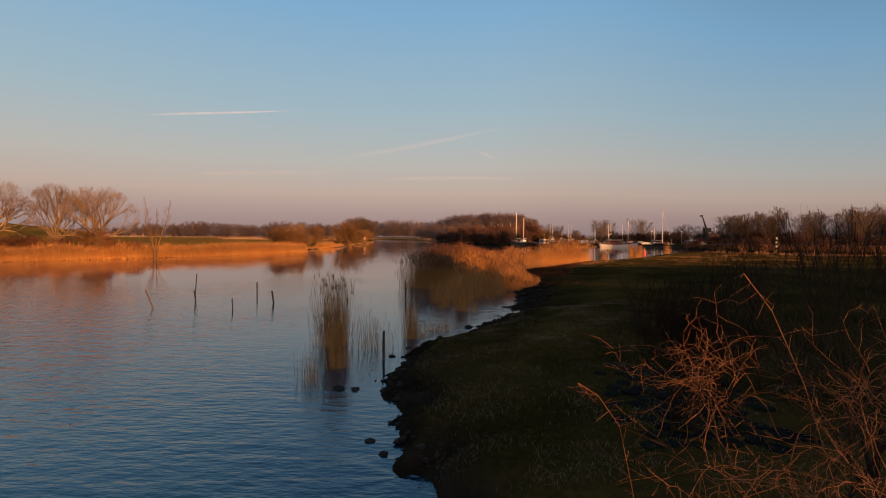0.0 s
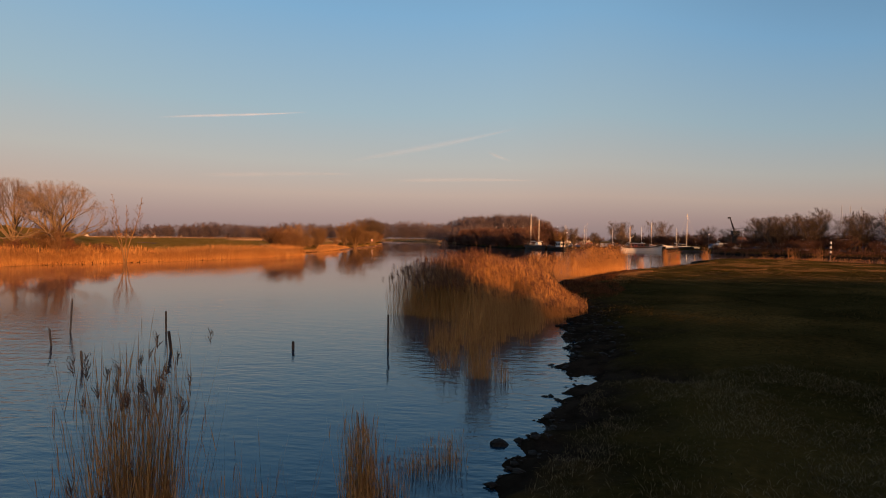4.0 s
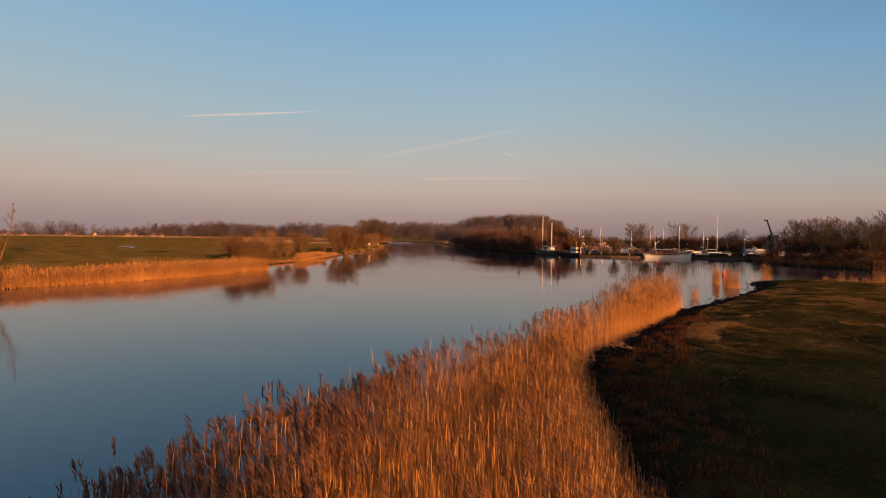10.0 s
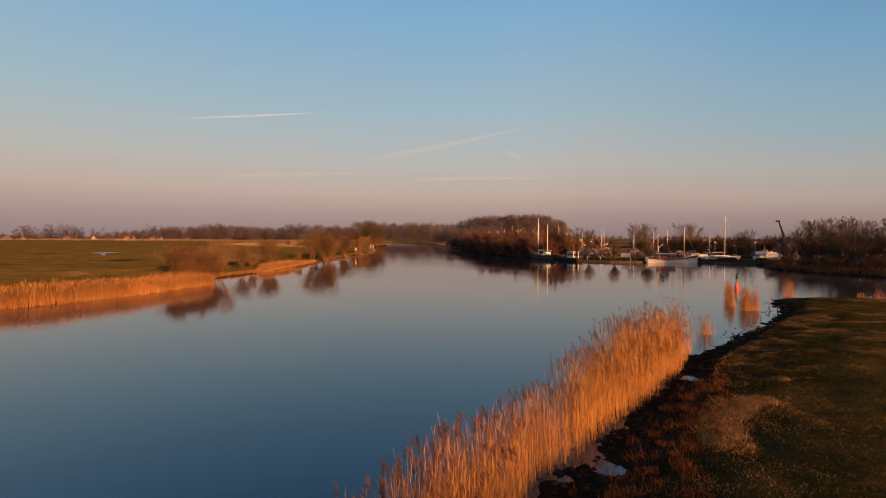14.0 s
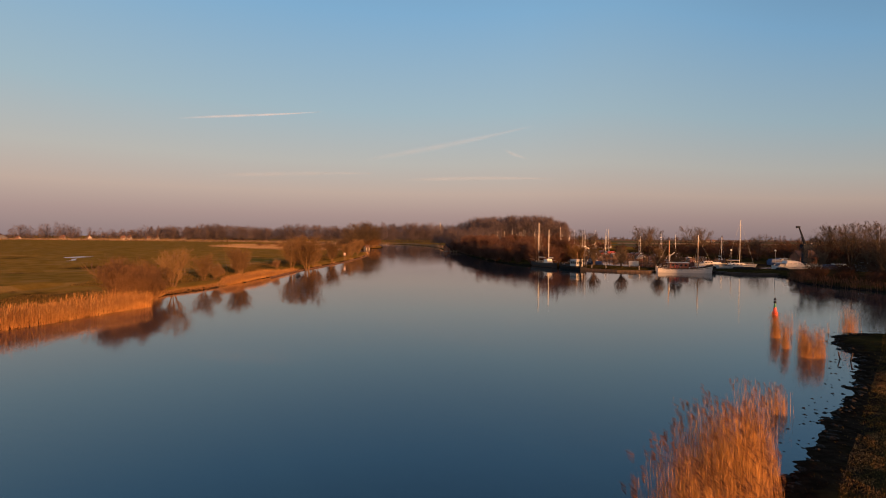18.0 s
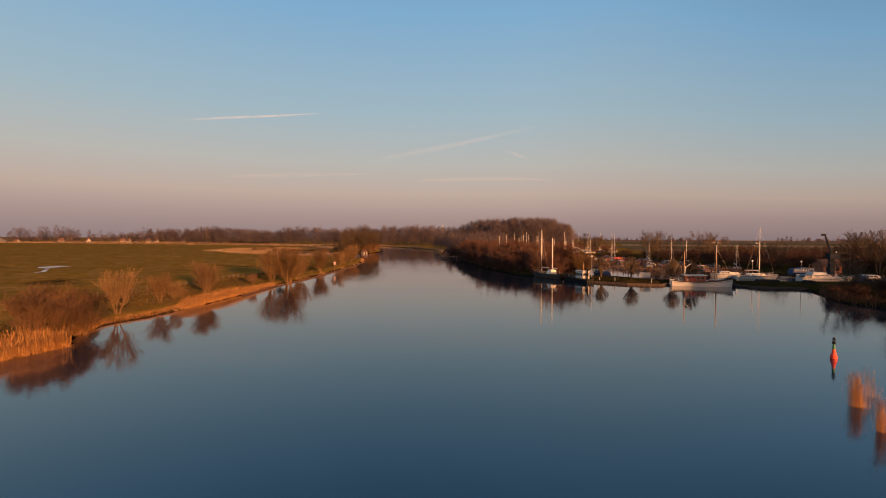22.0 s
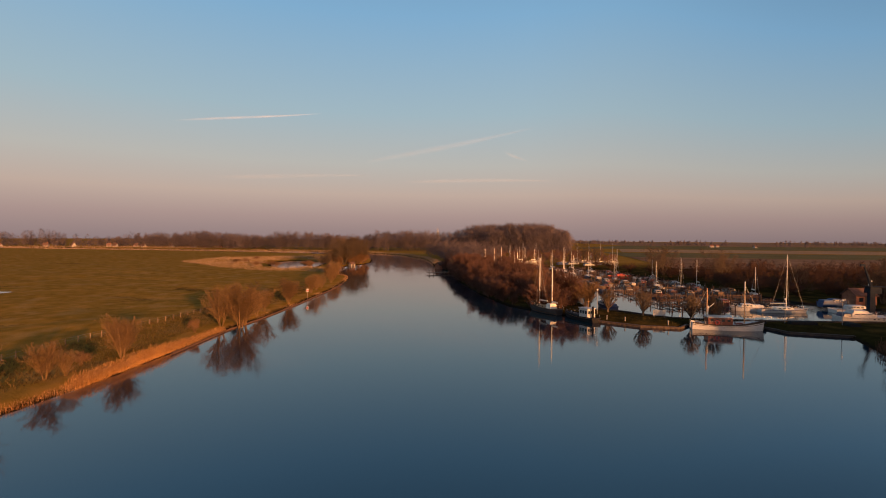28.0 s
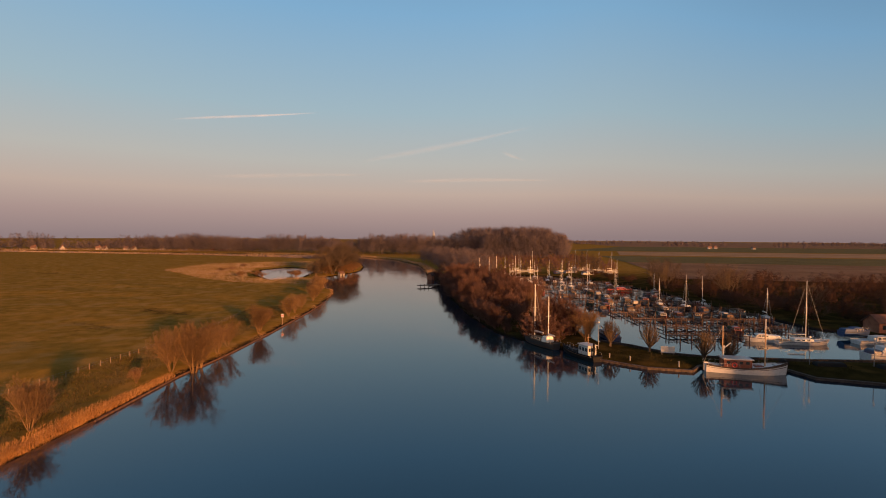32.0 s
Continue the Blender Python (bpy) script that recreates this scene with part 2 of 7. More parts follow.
def water_material():
    m = bpy.data.materials.new("river_water")
    m.use_nodes = True
    nt = m.node_tree
    n, l = nt.nodes, nt.links
    bsdf = n["Principled BSDF"]
    bsdf.inputs["Roughness"].default_value = 0.03
    bsdf.inputs["IOR"].default_value = 1.75
    bsdf.inputs["Specular Tint"].default_value = (0.60, 0.86, 1.0, 1)
    geo = n.new("ShaderNodeNewGeometry")
    mp = n.new("ShaderNodeMapping")
    mp.inputs["Scale"].default_value = (0.55, 1.5, 1)
    mp.inputs["Rotation"].default_value = (0, 0, radians(14))
    l.new(geo.outputs["Position"], mp.inputs[0])
    a, b, c = (n.new("ShaderNodeTexNoise") for _ in range(3))
    for t, s, d in ((a, 1.9, 2), (b, 5.5, 3), (c, 0.05, 2)):
        t.inputs["Scale"].default_value, t.inputs["Detail"].default_value = s, d
        l.new(mp.outputs[0] if t is not c else geo.outputs["Position"], t.inputs["Vector"])
    add = n.new("ShaderNodeMath")
    add.operation = "MULTIPLY_ADD"
    add.inputs[1].default_value = 0.6
    l.new(b.outputs["Fac"], add.inputs[0])
    l.new(a.outputs["Fac"], add.inputs[2])
    calm = n.new("ShaderNodeMapRange")
    calm.inputs["From Min"].default_value, calm.inputs["From Max"].default_value = 0.38, 0.62
    calm.inputs["To Min"].default_value, calm.inputs["To Max"].default_value = 0.04, 0.14
    l.new(c.outputs["Fac"], calm.inputs["Value"])
    # the wind ruffles the water by the take-off bank; further up the river lies calm
    sep = n.new("ShaderNodeSeparateXYZ")
    l.new(geo.outputs["Position"], sep.inputs[0])
    reach = n.new("ShaderNodeMapRange")
    reach.inputs["From Min"].default_value, reach.inputs["From Max"].default_value = 2, 30
    reach.inputs["To Min"].default_value, reach.inputs["To Max"].default_value = 4.2, 0.4
    l.new(sep.outputs["Y"], reach.inputs["Value"])
    # turbid shallows by the bank, deep clear water in the upper reach
    deep = n.new("ShaderNodeMapRange")
    deep.inputs["From Min"].default_value, deep.inputs["From Max"].default_value = 45, 95
    l.new(sep.outputs["Y"], deep.inputs["Value"])
    body = n.new("ShaderNodeMixRGB")
    body.inputs[1].default_value, body.inputs[2].default_value = (0.005, 0.028, 0.052, 1), (0.003, 0.015, 0.029, 1)
    l.new(deep.outputs[0], body.inputs[0])
    l.new(body.outputs[0], bsdf.inputs["Base Color"])
    amp = n.new("ShaderNodeMath")
    amp.operation = "MULTIPLY"
    l.new(calm.outputs[0], amp.inputs[0])
    l.new(reach.outputs[0], amp.inputs[1])
    bp = n.new("ShaderNodeBump")
    bp.inputs["Distance"].default_value = 0.09
    l.new(amp.outputs[0], bp.inputs["Strength"])
    l.new(add.outputs[0], bp.inputs["Height"])
    l.new(bp.outputs[0], bsdf.inputs["Normal"])
    return m


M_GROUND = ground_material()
M_WATER = water_material()


# ---------------------------------------------------------------- mesh tools
class MB:
    """Collects vertices and faces of one mesh."""

    def __init__(self):
        self.v, self.f = [], []

    def box(self, c, s, rz=0.0, taper=1.0):
        cx, cy, cz = c
        hx, hy, hz = s[0] / 2, s[1] / 2, s[2] / 2
        ca, sa = math.cos(rz), math.sin(rz)
        k = len(self.v)
        for z, t in ((-hz, 1.0), (hz, taper)):
            for x, y in ((-hx, -hy), (hx, -hy), (hx, hy), (-hx, hy)):
                x, y = x * t, y * t
                self.v.append((cx + x * ca - y * sa, cy + x * sa + y * ca, cz + z))
        for q in ((0, 3, 2, 1), (4, 5, 6, 7), (0, 1, 5, 4), (1, 2, 6, 5), (2, 3, 7, 6), (3, 0, 4, 7)):
            self.f.append(tuple(k + i for i in q))
        return self

    def tube(self, a, b, ra, rb, n=6, cap=True):
        a, b = Vector(a), Vector(b)
        d = b - a
        if d.length < 1e-6:
            return self
        d.normalize()
        u = d.orthogonal().normalized()
        w = d.cross(u)
        k = len(self.v)
        point = rb < 1e-5
        for i in range(n):
            ang = 2 * math.pi * i / n
            o = u * math.cos(ang) + w * math.sin(ang)
            self.v.append(tuple(a + o * ra))
        if point:
            self.v.append(tuple(b))
            for i in range(n):
                self.f.append((k + i, k + (i + 1) % n, k + n))
        else:
            for i in range(n):
                ang = 2 * math.pi * i / n
                o = u * math.cos(ang) + w * math.sin(ang)
                self.v.append(tuple(b + o * rb))
            for i in range(n):
                j = (i + 1) % n
                self.f.append((k + i, k + j, k + n + j, k + n + i))
            if cap:
                self.f.append(tuple(k + n + i for i in range(n)))
                self.f.append(tuple(k + n - 1 - i for i in range(n)))
        return self

    def rings(self, rings, close=True, caps=True):
        """Skin over rings of equal length."""
        k, n = len(self.v), len(rings[0])
        for r in rings:
            self.v.extend(tuple(p) for p in r)
        for i in range(len(rings) - 1):
            for j in range(n if close else n - 1):
                q = (j + 1) % n
                self.f.append((k + i * n + j, k + i * n + q, k + (i + 1) * n + q, k + (i + 1) * n + j))
        if caps:
            self.f.append(tuple(k + n - 1 - j for j in range(n)))
            self.f.append(tuple(k + (len(rings) - 1) * n + j for j in range(n)))
        return self

    def lathe(self, prof, n=14, c=(0, 0)):
        return self.rings([[(c[0] + r * math.cos(2 * math.pi * i / n), c[1] + r * math.sin(2 * math.pi * i / n), z) for i in range(n)] for r, z in prof])

    def mesh(self, name):
        me = bpy.data.meshes.new(name)
        me.from_pydata(self.v, [], self.f)
        me.update()
        return me


def part(name, mb, mat, parent=None, label="", smooth=False, kind=""):
    if name in ("railing", "rigging"):
        kind = "stuff"
    me = mb.mesh(name) if isinstance(mb, MB) else mb
    me.materials.clear()
    me.materials.append(mat)
    if smooth:
        me.polygons.foreach_set("use_smooth", [True] * len(me.polygons))
    ob = new(name, me)
    if parent:
        ob.parent = parent
    return tagged(ob, label, kind=kind)


def thing(name, label, category, group="", m=None):
    ob = new(name)
    ob.empty_display_size = 0.2
    if m is not None:
        ob.matrix_basis = m
    return tagged(ob, label, category, group)


def fast_mesh(name, co, tris=None, quads=None):
    """A mesh from numpy arrays."""
    me = bpy.data.meshes.new(name)
    loops = []
    starts, total = [], 0
    me.vertices.add(len(co))
    me.vertices.foreach_set("co", np.asarray(co, dtype=np.float32).ravel())
    idx = []
    counts = []
    if tris is not None and len(tris):
        idx.append(np.asarray(tris).ravel())
        counts.append(np.full(len(tris), 3))
    if quads is not None and len(quads):
        idx.append(np.asarray(quads).ravel())
        counts.append(np.full(len(quads), 4))
    idx = np.concatenate(idx).astype(np.int32)
    counts = np.concatenate(counts)
    me.loops.add(len(idx))
    me.loops.foreach_set("vertex_index", idx)
    me.polygons.add(len(counts))
    me.polygons.foreach_set("loop_start", np.concatenate([[0], np.cumsum(counts)[:-1]]).astype(np.int32))
    me.update(calc_edges=True)
    return me


# ---------------------------------------------------------------- plan of the place
SHORE_RIGHT = [(1.2, -400), (1.0, -40), (0.7, -10), (0.3, -0.5), (-0.3, 0.9), (-0.6, 2.0), (-0.7, 3.3), (-1.0, 5.4), (-0.7, 7.0), (0.3, 8.2),
               (1.3, 9.8), (1.9, 12.2), (2.7, 15.2), (3.0, 17.2), (3.3, 19), (3.8, 23), (4.2, 28), (4.6, 33), (5.0, 36.3), (6.4, 39.0),
               (8.2, 41.8), (11.0, 46.5), (12.8, 49.6), (15.2, 53.4), (18.2, 56.6), (21, 60), (24.5, 64), (27.5, 68.4), (30, 72), (31.2, 76.3),
               (33, 79), (36, 80.5), (41, 81), (47, 77.5), (52, 72.5), (64, 67), (90, 60), (140, 50), (400, 20), (900, 0), (900, -400)]
SHORE_LEFT = [(-70, -400), (-68, -60), (-60, 20), (-51, 41), (-44.5, 50), (-38.5, 59.5), (-35, 66), (-33, 73), (-31.6, 84.5), (-34.5, 88), (-37, 94),
              (-36, 101), (-35.8, 107), (-37, 120), (-38.8, 138), (-39, 150), (-40.6, 170), (-44.5, 205), (-47.5, 222), (-52, 243), (-56, 254),
              (-64, 264), (-76, 285), (-82, 310), (-79, 330), (-76, 350), (-77, 364), (-86, 400), (-103, 450), (-135, 495), (-185, 525), (-300, 560),
              (-700, 600), (-3000, 600), (-3000, -400)]
SHORE_HARBOUR = [(3000, 40), (400, 62), (140, 88), (100, 97), (84, 101), (70, 109), (62, 120), (60, 130), (63, 139), (66, 148.6), (57.3, 150.6), (55.6, 155.2), (42.4, 155.5), (40.2, 152.2),
                 (33.5, 153), (26.8, 157.2), (22, 164.5), (14.5, 172), (9, 179), (1.3, 201), (-7, 236), (-16.5, 286), (-24, 314), (-28, 322), (-39, 380),
                 (-52, 432), (-90, 517), (-140, 572), (-190, 600), (-300, 625), (-700, 660), (-3000, 660), (-3000, 5000), (3000, 5000)]
BASIN = [(29.8, 171.5), (34.5, 168.4), (38.2, 164.4), (41.5, 161.9), (46, 160.8), (61.4, 160.7), (75, 161.8), (96, 164), (112, 168), (112, 178), (94, 187),
         (84, 195), (81.5, 211), (76, 232), (73, 263), (65, 295), (50, 338), (34, 346), (12, 344), (2, 330), (8, 300), (21, 262), (24, 230), (25, 205), (27.5, 185)]
POND = [(-123, 320), (-139, 357), (-134, 384), (-107, 367), (-93, 309), (-101, 292)]


def inside(px, py, poly):
    ins = np.zeros(px.shape, bool)
    for (x0, y0), (x1, y1) in zip(poly, poly[1:] + poly[:1]):
        if y0 == y1:
            continue
        c = ((y0 > py) != (y1 > py)) & (px < (x1 - x0) * (py - y0) / (y1 - y0) + x0)
        ins ^= c
    return ins


def reach(px, py, poly):
    """Distance to the outline, positive inside."""
    d = np.full(px.shape, 1e9)
    for (x0, y0), (x1, y1) in zip(poly, poly[1:] + poly[:1]):
        dx, dy = x1 - x0, y1 - y0
        t = np.clip(((px - x0) * dx + (py - y0) * dy) / (dx * dx + dy * dy), 0, 1)
        d = np.minimum(d, np.hypot(px - x0 - t * dx, py - y0 - t * dy))
    return np.where(inside(px, py, poly), d, -d)


def sstep(x, a, b):
    t = np.clip((x - a) / (b - a), 0, 1)
    return t * t * (3 - 2 * t)


RNG = np.random.default_rng(7)
_tab = RNG.random((257, 257))


def vnoise(x, y):
    """Smooth value noise in 0..1."""
    xi, yi = np.floor(x).astype(int), np.floor(y).astype(int)
    fx, fy = x - xi, y - yi
    fx, fy = fx * fx * (3 - 2 * fx), fy * fy * (3 - 2 * fy)
    xi, yi = xi % 256, yi % 256
    return (_tab[xi, yi] * (1 - fx) + _tab[xi + 1, yi] * fx) * (1 - fy) + (_tab[xi, yi + 1] * (1 - fx) + _tab[xi + 1, yi + 1] * fx) * fy


def ground_height(x, y):
    x, y = np.asarray(x, float), np.asarray(y, float)
    wob = 0.5 * (vnoise(x * 1.3, y * 1.3) - 0.5) + 0.35 * (vnoise(x * 3.1 + 9, y * 3.1) - 0.5)
    r, l_, h = reach(x, y, SHORE_RIGHT) + wob, reach(x, y, SHORE_LEFT) + wob, reach(x, y, SHORE_HARBOUR) + wob * 0.5
    b, p = reach(x, y, BASIN), reach(x, y, POND)
    lump = 0.16 * (vnoise(x * 0.45, y * 0.45) - 0.5) + 0.10 * (vnoise(x * 1.4 + 5, y * 1.4) - 0.5) + 0.3 * (vnoise(x * 0.08, y * 0.08 + 3) - 0.5)
    clod = (0.15 * (vnoise(x * 2.3, y * 2.3 + 6) - 0.5) + 0.11 * (vnoise(x * 5.1 + 3, y * 5.1) - 0.5)) * np.exp(-((r - 0.2) / 1.0) ** 2)
    hr = 0.75 * (1 - np.exp(-np.maximum(r, 0) / (1.6 + 1.9 * sstep(y, 8, 16)))) + lump * sstep(r, 0.3, 3) + clod
    # unseen ridge added behind the camera; its crest is cut to shape the shade
    crest = 7.7 - 2.35 * (sstep(x, 36.0, 37.6) - sstep(x, 44.5, 47)) - 0.9 * (sstep(x, 44.5, 47) - sstep(x, 48, 51)) + 0.3 * sstep(x, 49, 53)
    shade_ridge = crest * sstep(x, 20.3, 22.6) + 1.4
    hr = hr + shade_ridge * np.exp(-((y + 24) / 6.5) ** 2) * sstep(r, 0, 3)
    hl = 0.7 * (1 - np.exp(-np.maximum(l_, 0) / 1.2)) + (0.6 * lump + 0.8 * (vnoise(x * 0.035 + 2, y * 0.085 + x * 0.03) - 0.5) + 0.22 * (vnoise(x * 0.16, y * 0.2 + 8) - 0.5)) * sstep(l_, 2, 14)
    hl = hl + 4.4 * np.exp(-((x + 84) / 11.0) ** 2) * (1 - sstep(y, 70, 118)) * sstep(y, -60, 0)
    hh = 0.75 * (1 - np.exp(-np.maximum(h, 0) / 0.8)) + 0.3 * lump * sstep(h, 0.5, 4)
    z = np.full(x.shape, -1.4)
    for d, top in ((r, hr), (l_, hl), (h, hh)):
        z = np.where(d > 0, top, np.maximum(z, np.maximum(-1.4, d * 0.22 - 0.02 + (clod if d is r else 0))))
    z = np.where(b > 0, np.minimum(z, -np.minimum(1.4, b * 0.8)), np.where((b > -2) & (h > 0), np.minimum(z, 0.1 - b * 0.4), z))
    z = np.where(p > 0, -np.minimum(0.6, p * 0.2), np.where((p > -6) & (l_ > 0), np.minimum(z, 0.02 - p * 0.12), z))
    for px, py, pr, deep in ((8.3, 40.4, 0.5, 0.3), (7.3, 38.4, 0.35, 0.22), (13.9, 49.3, 0.65, 0.34), (4.4, 12.6, 0.35, 0.2), (2.9, 13.4, 0.4, 0.2)):
        z = z - deep * np.exp(-((x - px) ** 2 + (y - py) ** 2) / pr ** 2)
    u = np.clip(((x + 110) * -21 + (y - 152) * 26) / 1117.0, 0, 1)
    pd = np.hypot(x + 110 + 21 * u, y - 152 - 26 * u)
    z = np.where((l_ > 0) & (pd < 10), z + (0.62 - z) * (1 - sstep(pd, 5, 10)), z)
    return z


def axis(*spans):
    out = []
    for a, b, n in spans:
        out.extend(np.linspace(a, b, n, endpoint=False))
    out.append(spans[-1][1])
    return np.array(out)


GX = axis((-4000, -900, 14), (-900, -160, 30), (-160, -30, 90), (-30, -6, 20), (-6, 16, 140), (16, 40, 70), (40, 120, 70), (120, 400, 30), (400, 4000, 22))
GY = axis((-400, -60, 12), (-60, -10, 40), (-10, 56, 360), (56, 90, 100), (90, 180, 75), (180, 420, 110), (420, 760, 40), (760, 4800, 26))
gx, gy = np.meshgrid(GX, GY)
gz = ground_height(gx.ravel(), gy.ravel())
nx = len(GX)
ii, jj = np.meshgrid(np.arange(nx - 1), np.arange(len(GY) - 1))
q0 = (jj * nx + ii).ravel()
ground_me = fast_mesh("ground", np.column_stack([gx.ravel(), gy.ravel(), gz]), quads=np.column_stack([q0, q0 + 1, q0 + nx + 1, q0 + nx]))
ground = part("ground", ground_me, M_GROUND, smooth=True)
tagged(ground, "flat winter grassland with muddy banks along a river", "ground", kind="structure")

wmb = MB()
wmb.v = [(-4000, -400, 0), (4000, -400, 0), (4000, 4800, 0), (-4000, 4800, 0)]
wmb.f = [(0, 1, 2, 3)]
water = part("water", wmb, M_WATER)
tagged(water, "calm blue river water mirroring the evening sky", "water", kind="structure")


# ---------------------------------------------------------------- reeds
M_TANREED = material("tan_reed", [(0.27, 0.14, 0.055), (0.39, 0.215, 0.09), (0.50, 0.30, 0.135)], 0.5, 0.8, vary=0.5, island=True)
M_PALEREED = material("pale_reed", [(0.20, 0.125, 0.07), (0.29, 0.19, 0.115), (0.38, 0.26, 0.16)], 0.1, 0.9, vary=0.4, island=True)
def strokes(base, tip, r0, r1=0.0):
    """Thin three-sided blades from base points to tips (arrays). Returns vertices and triangles."""
    base, tip = np.asarray(base), np.asarray(tip)
    n = len(base)
    d = tip - base
    d = d / np.maximum(np.linalg.norm(d, axis=1, keepdims=True), 1e-6)
    ref = np.where(np.abs(d[:, 2:3]) > 0.8, np.array([[1.0, 0.3, 0]]), np.array([[0, 0, 1.0]]))
    u = np.cross(d, ref)
    u /= np.maximum(np.linalg.norm(u, axis=1, keepdims=True), 1e-6)
    w = np.cross(d, u)
    r0 = np.broadcast_to(np.asarray(r0, float), (n,))[:, None]
    if np.any(np.asarray(r1) > 0):
        r1 = np.broadcast_to(np.asarray(r1, float), (n,))[:, None]
        co = np.empty((n, 6, 3))
        for k in range(3):
            o = u * math.cos(2 * math.pi * k / 3) + w * math.sin(2 * math.pi * k / 3)
            co[:, k], co[:, k + 3] = base + o * r0, tip + o * r1
        i = np.arange(n)[:, None] * 6
        sides = [(0, 1, 4), (0, 4, 3), (1, 2, 5), (1, 5, 4), (2, 0, 3), (2, 3, 5)]
        return co.reshape(-1, 3), np.concatenate([i + np.array([q]) for q in sides])
    co = np.empty((n, 4, 3))
    for k in range(3):
        a = 2 * math.pi * k / 3
        co[:, k] = base + (u * math.cos(a) + w * math.sin(a)) * r0
    co[:, 3] = tip
    i = np.arange(n)[:, None] * 4
    tris = np.concatenate([i + np.array([[0, 1, 3]]), i + np.array([[1, 2, 3]]), i + np.array([[2, 0, 3]])])
    return co.reshape(-1, 3), tris


def blades(base, mid, tip, width, rng):
    """Flat bent leaves: a kinked strip from base over mid to tip."""
    n = len(base)
    ang = rng.random(n) * math.pi
    side = np.column_stack([np.cos(ang), np.sin(ang), np.zeros(n)]) * np.broadcast_to(np.asarray(width, float), (n,))[:, None]
    co = np.stack([base - side * 0.6, base + side * 0.6, mid - side, mid + side, tip], axis=1)
    i = np.arange(n)[:, None] * 5
    tris = np.concatenate([i + np.array([[0, 1, 3]]), i + np.array([[0, 3, 2]]), i + np.array([[2, 3, 4]])])
    return co.reshape(-1, 3), tris


def join(meshes):
    cos, trs, k = [], [], 0
    for co, tr in meshes:
        cos.append(co)
        trs.append(tr + k)
        k += len(co)
    return np.concatenate(cos), np.concatenate(trs)


def reed_bed(label, xy, height, rng, stem=0.0038, leaf=0.0034, plume=0.0, lean=0.06, leaves=1, head=1.0, bow=(-0.3, 0.25), mat=M_REED, flare=None):
    """One stand of reeds: stems, leaves and plumes at the given points, with their heights."""
    n = len(xy)
    z0 = np.maximum(ground_height(xy[:, 0], xy[:, 1]), -0.35)
    base = np.column_stack([xy, z0])
    h = height
    tilt = rng.normal(0, lean, (n, 2)) + np.array(bow) * 0.16
    if flare is not None:
        tilt = tilt + flare
    tip = base + np.column_stack([tilt * h[:, None], h - z0])
    pieces = [strokes(base, tip, stem)]
    for _ in range(leaves):
        t = rng.uniform(0.25, 0.9, n)[:, None]
        at = base + (tip - base) * t
        ang = rng.random(n) * 2 * math.pi
        ln = rng.uniform(0.25, 0.6, n) * np.minimum(1, h / 1.8)
        hug = rng.uniform(0.02, 0.2, n)
        out = np.column_stack([np.cos(ang), np.sin(ang), np.zeros(n)])
        mid = at + out * (ln * hug * 0.5)[:, None] + np.array([0, 0, 1]) * (ln * 0.55)[:, None]
        end = at + out * (ln * hug)[:, None] + np.array([0, 0, 1]) * (ln * rng.uniform(0.75, 1.0, n))[:, None]
        pieces.append(blades(at, mid, end, leaf, rng))
    bed = part("reed_bed", fast_mesh("reed_bed", *join(pieces)), mat)
    tagged(bed, label, "reeds", kind="stuff")
    pick = rng.random(n) < plume
    if pick.any():
        tp, hh = tip[pick], h[pick]
        m = len(tp)
        heads = []
        droop = rng.normal(0, 0.05, (m, 2)) + np.array(bow) * 0.42
        for k in range(17):
            t = rng.uniform(0, 0.20 * head, m)
            st = tp - np.column_stack([np.zeros((m, 2)), t])
            en = st + np.column_stack([droop * (0.5 + 1.4 * (0.26 - t))[:, None] + rng.normal(0, 0.022, (m, 2)), rng.uniform(0.02, 0.10, m)])
            md = (st + en) / 2 + np.column_stack([rng.normal(0, 0.012, (m, 2)), np.zeros(m)])
            heads.append(blades(st, md, en, 0.0058 * head, rng))
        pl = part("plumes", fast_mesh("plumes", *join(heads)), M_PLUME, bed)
        tagged(pl, "brown feathery seed heads", kind="stuff")
    return bed


def scatter(poly, count, rng, keep=None):
    """Random points inside a polygon."""
    xs, ys = [p[0] for p in poly], [p[1] for p in poly]
    out = np.empty((0, 2))
    while len(out) < count:
        c = np.column_stack([rng.uniform(min(xs), max(xs), count * 2), rng.uniform(min(ys), max(ys), count * 2)])
        c = c[inside(c[:, 0], c[:, 1], poly)]
        if keep is not None:
            c = c[keep(c)]
        out = np.concatenate([out, c])
    return out[:count]


def along(line, count, rng, w0, w1):
    """Random points in a strip between offsets w0 and w1 to the right of a line."""
    pts = np.array(line, float)
    seg = np.diff(pts, axis=0)
    ln = np.hypot(seg[:, 0], seg[:, 1])
    k = rng.choice(len(seg), count, p=ln / ln.sum())
    t = rng.random(count)
    nrm = np.column_stack([seg[:, 1], -seg[:, 0]]) / ln[:, None]
    return pts[k] + seg[k] * t[:, None] + nrm[k] * rng.uniform(w0, w1, count)[:, None]


rng = np.random.default_rng(3)
BELT = [(-3.6, 21.9), (-3.1, 23.4), (-1.9, 25), (-0.6, 27.5), (0.8, 31), (2.2, 34.2), (3.6, 37), (5.4, 40.2), (7.4, 44), (9.6, 48.4), (11.4, 51.6),
        (13.6, 55.6), (15.2, 58.6), (17.2, 57.2), (15.4, 53.6), (13.4, 49.6), (11.2, 46), (8.4, 42.2), (6.2, 39), (5.3, 36.2), (5.1, 32), (5.1, 28),
        (5.2, 24.8), (4.7, 22.3), (2.9, 20.2), (1.9, 19.9), (0.6, 19.9), (-1.4, 20.7)]


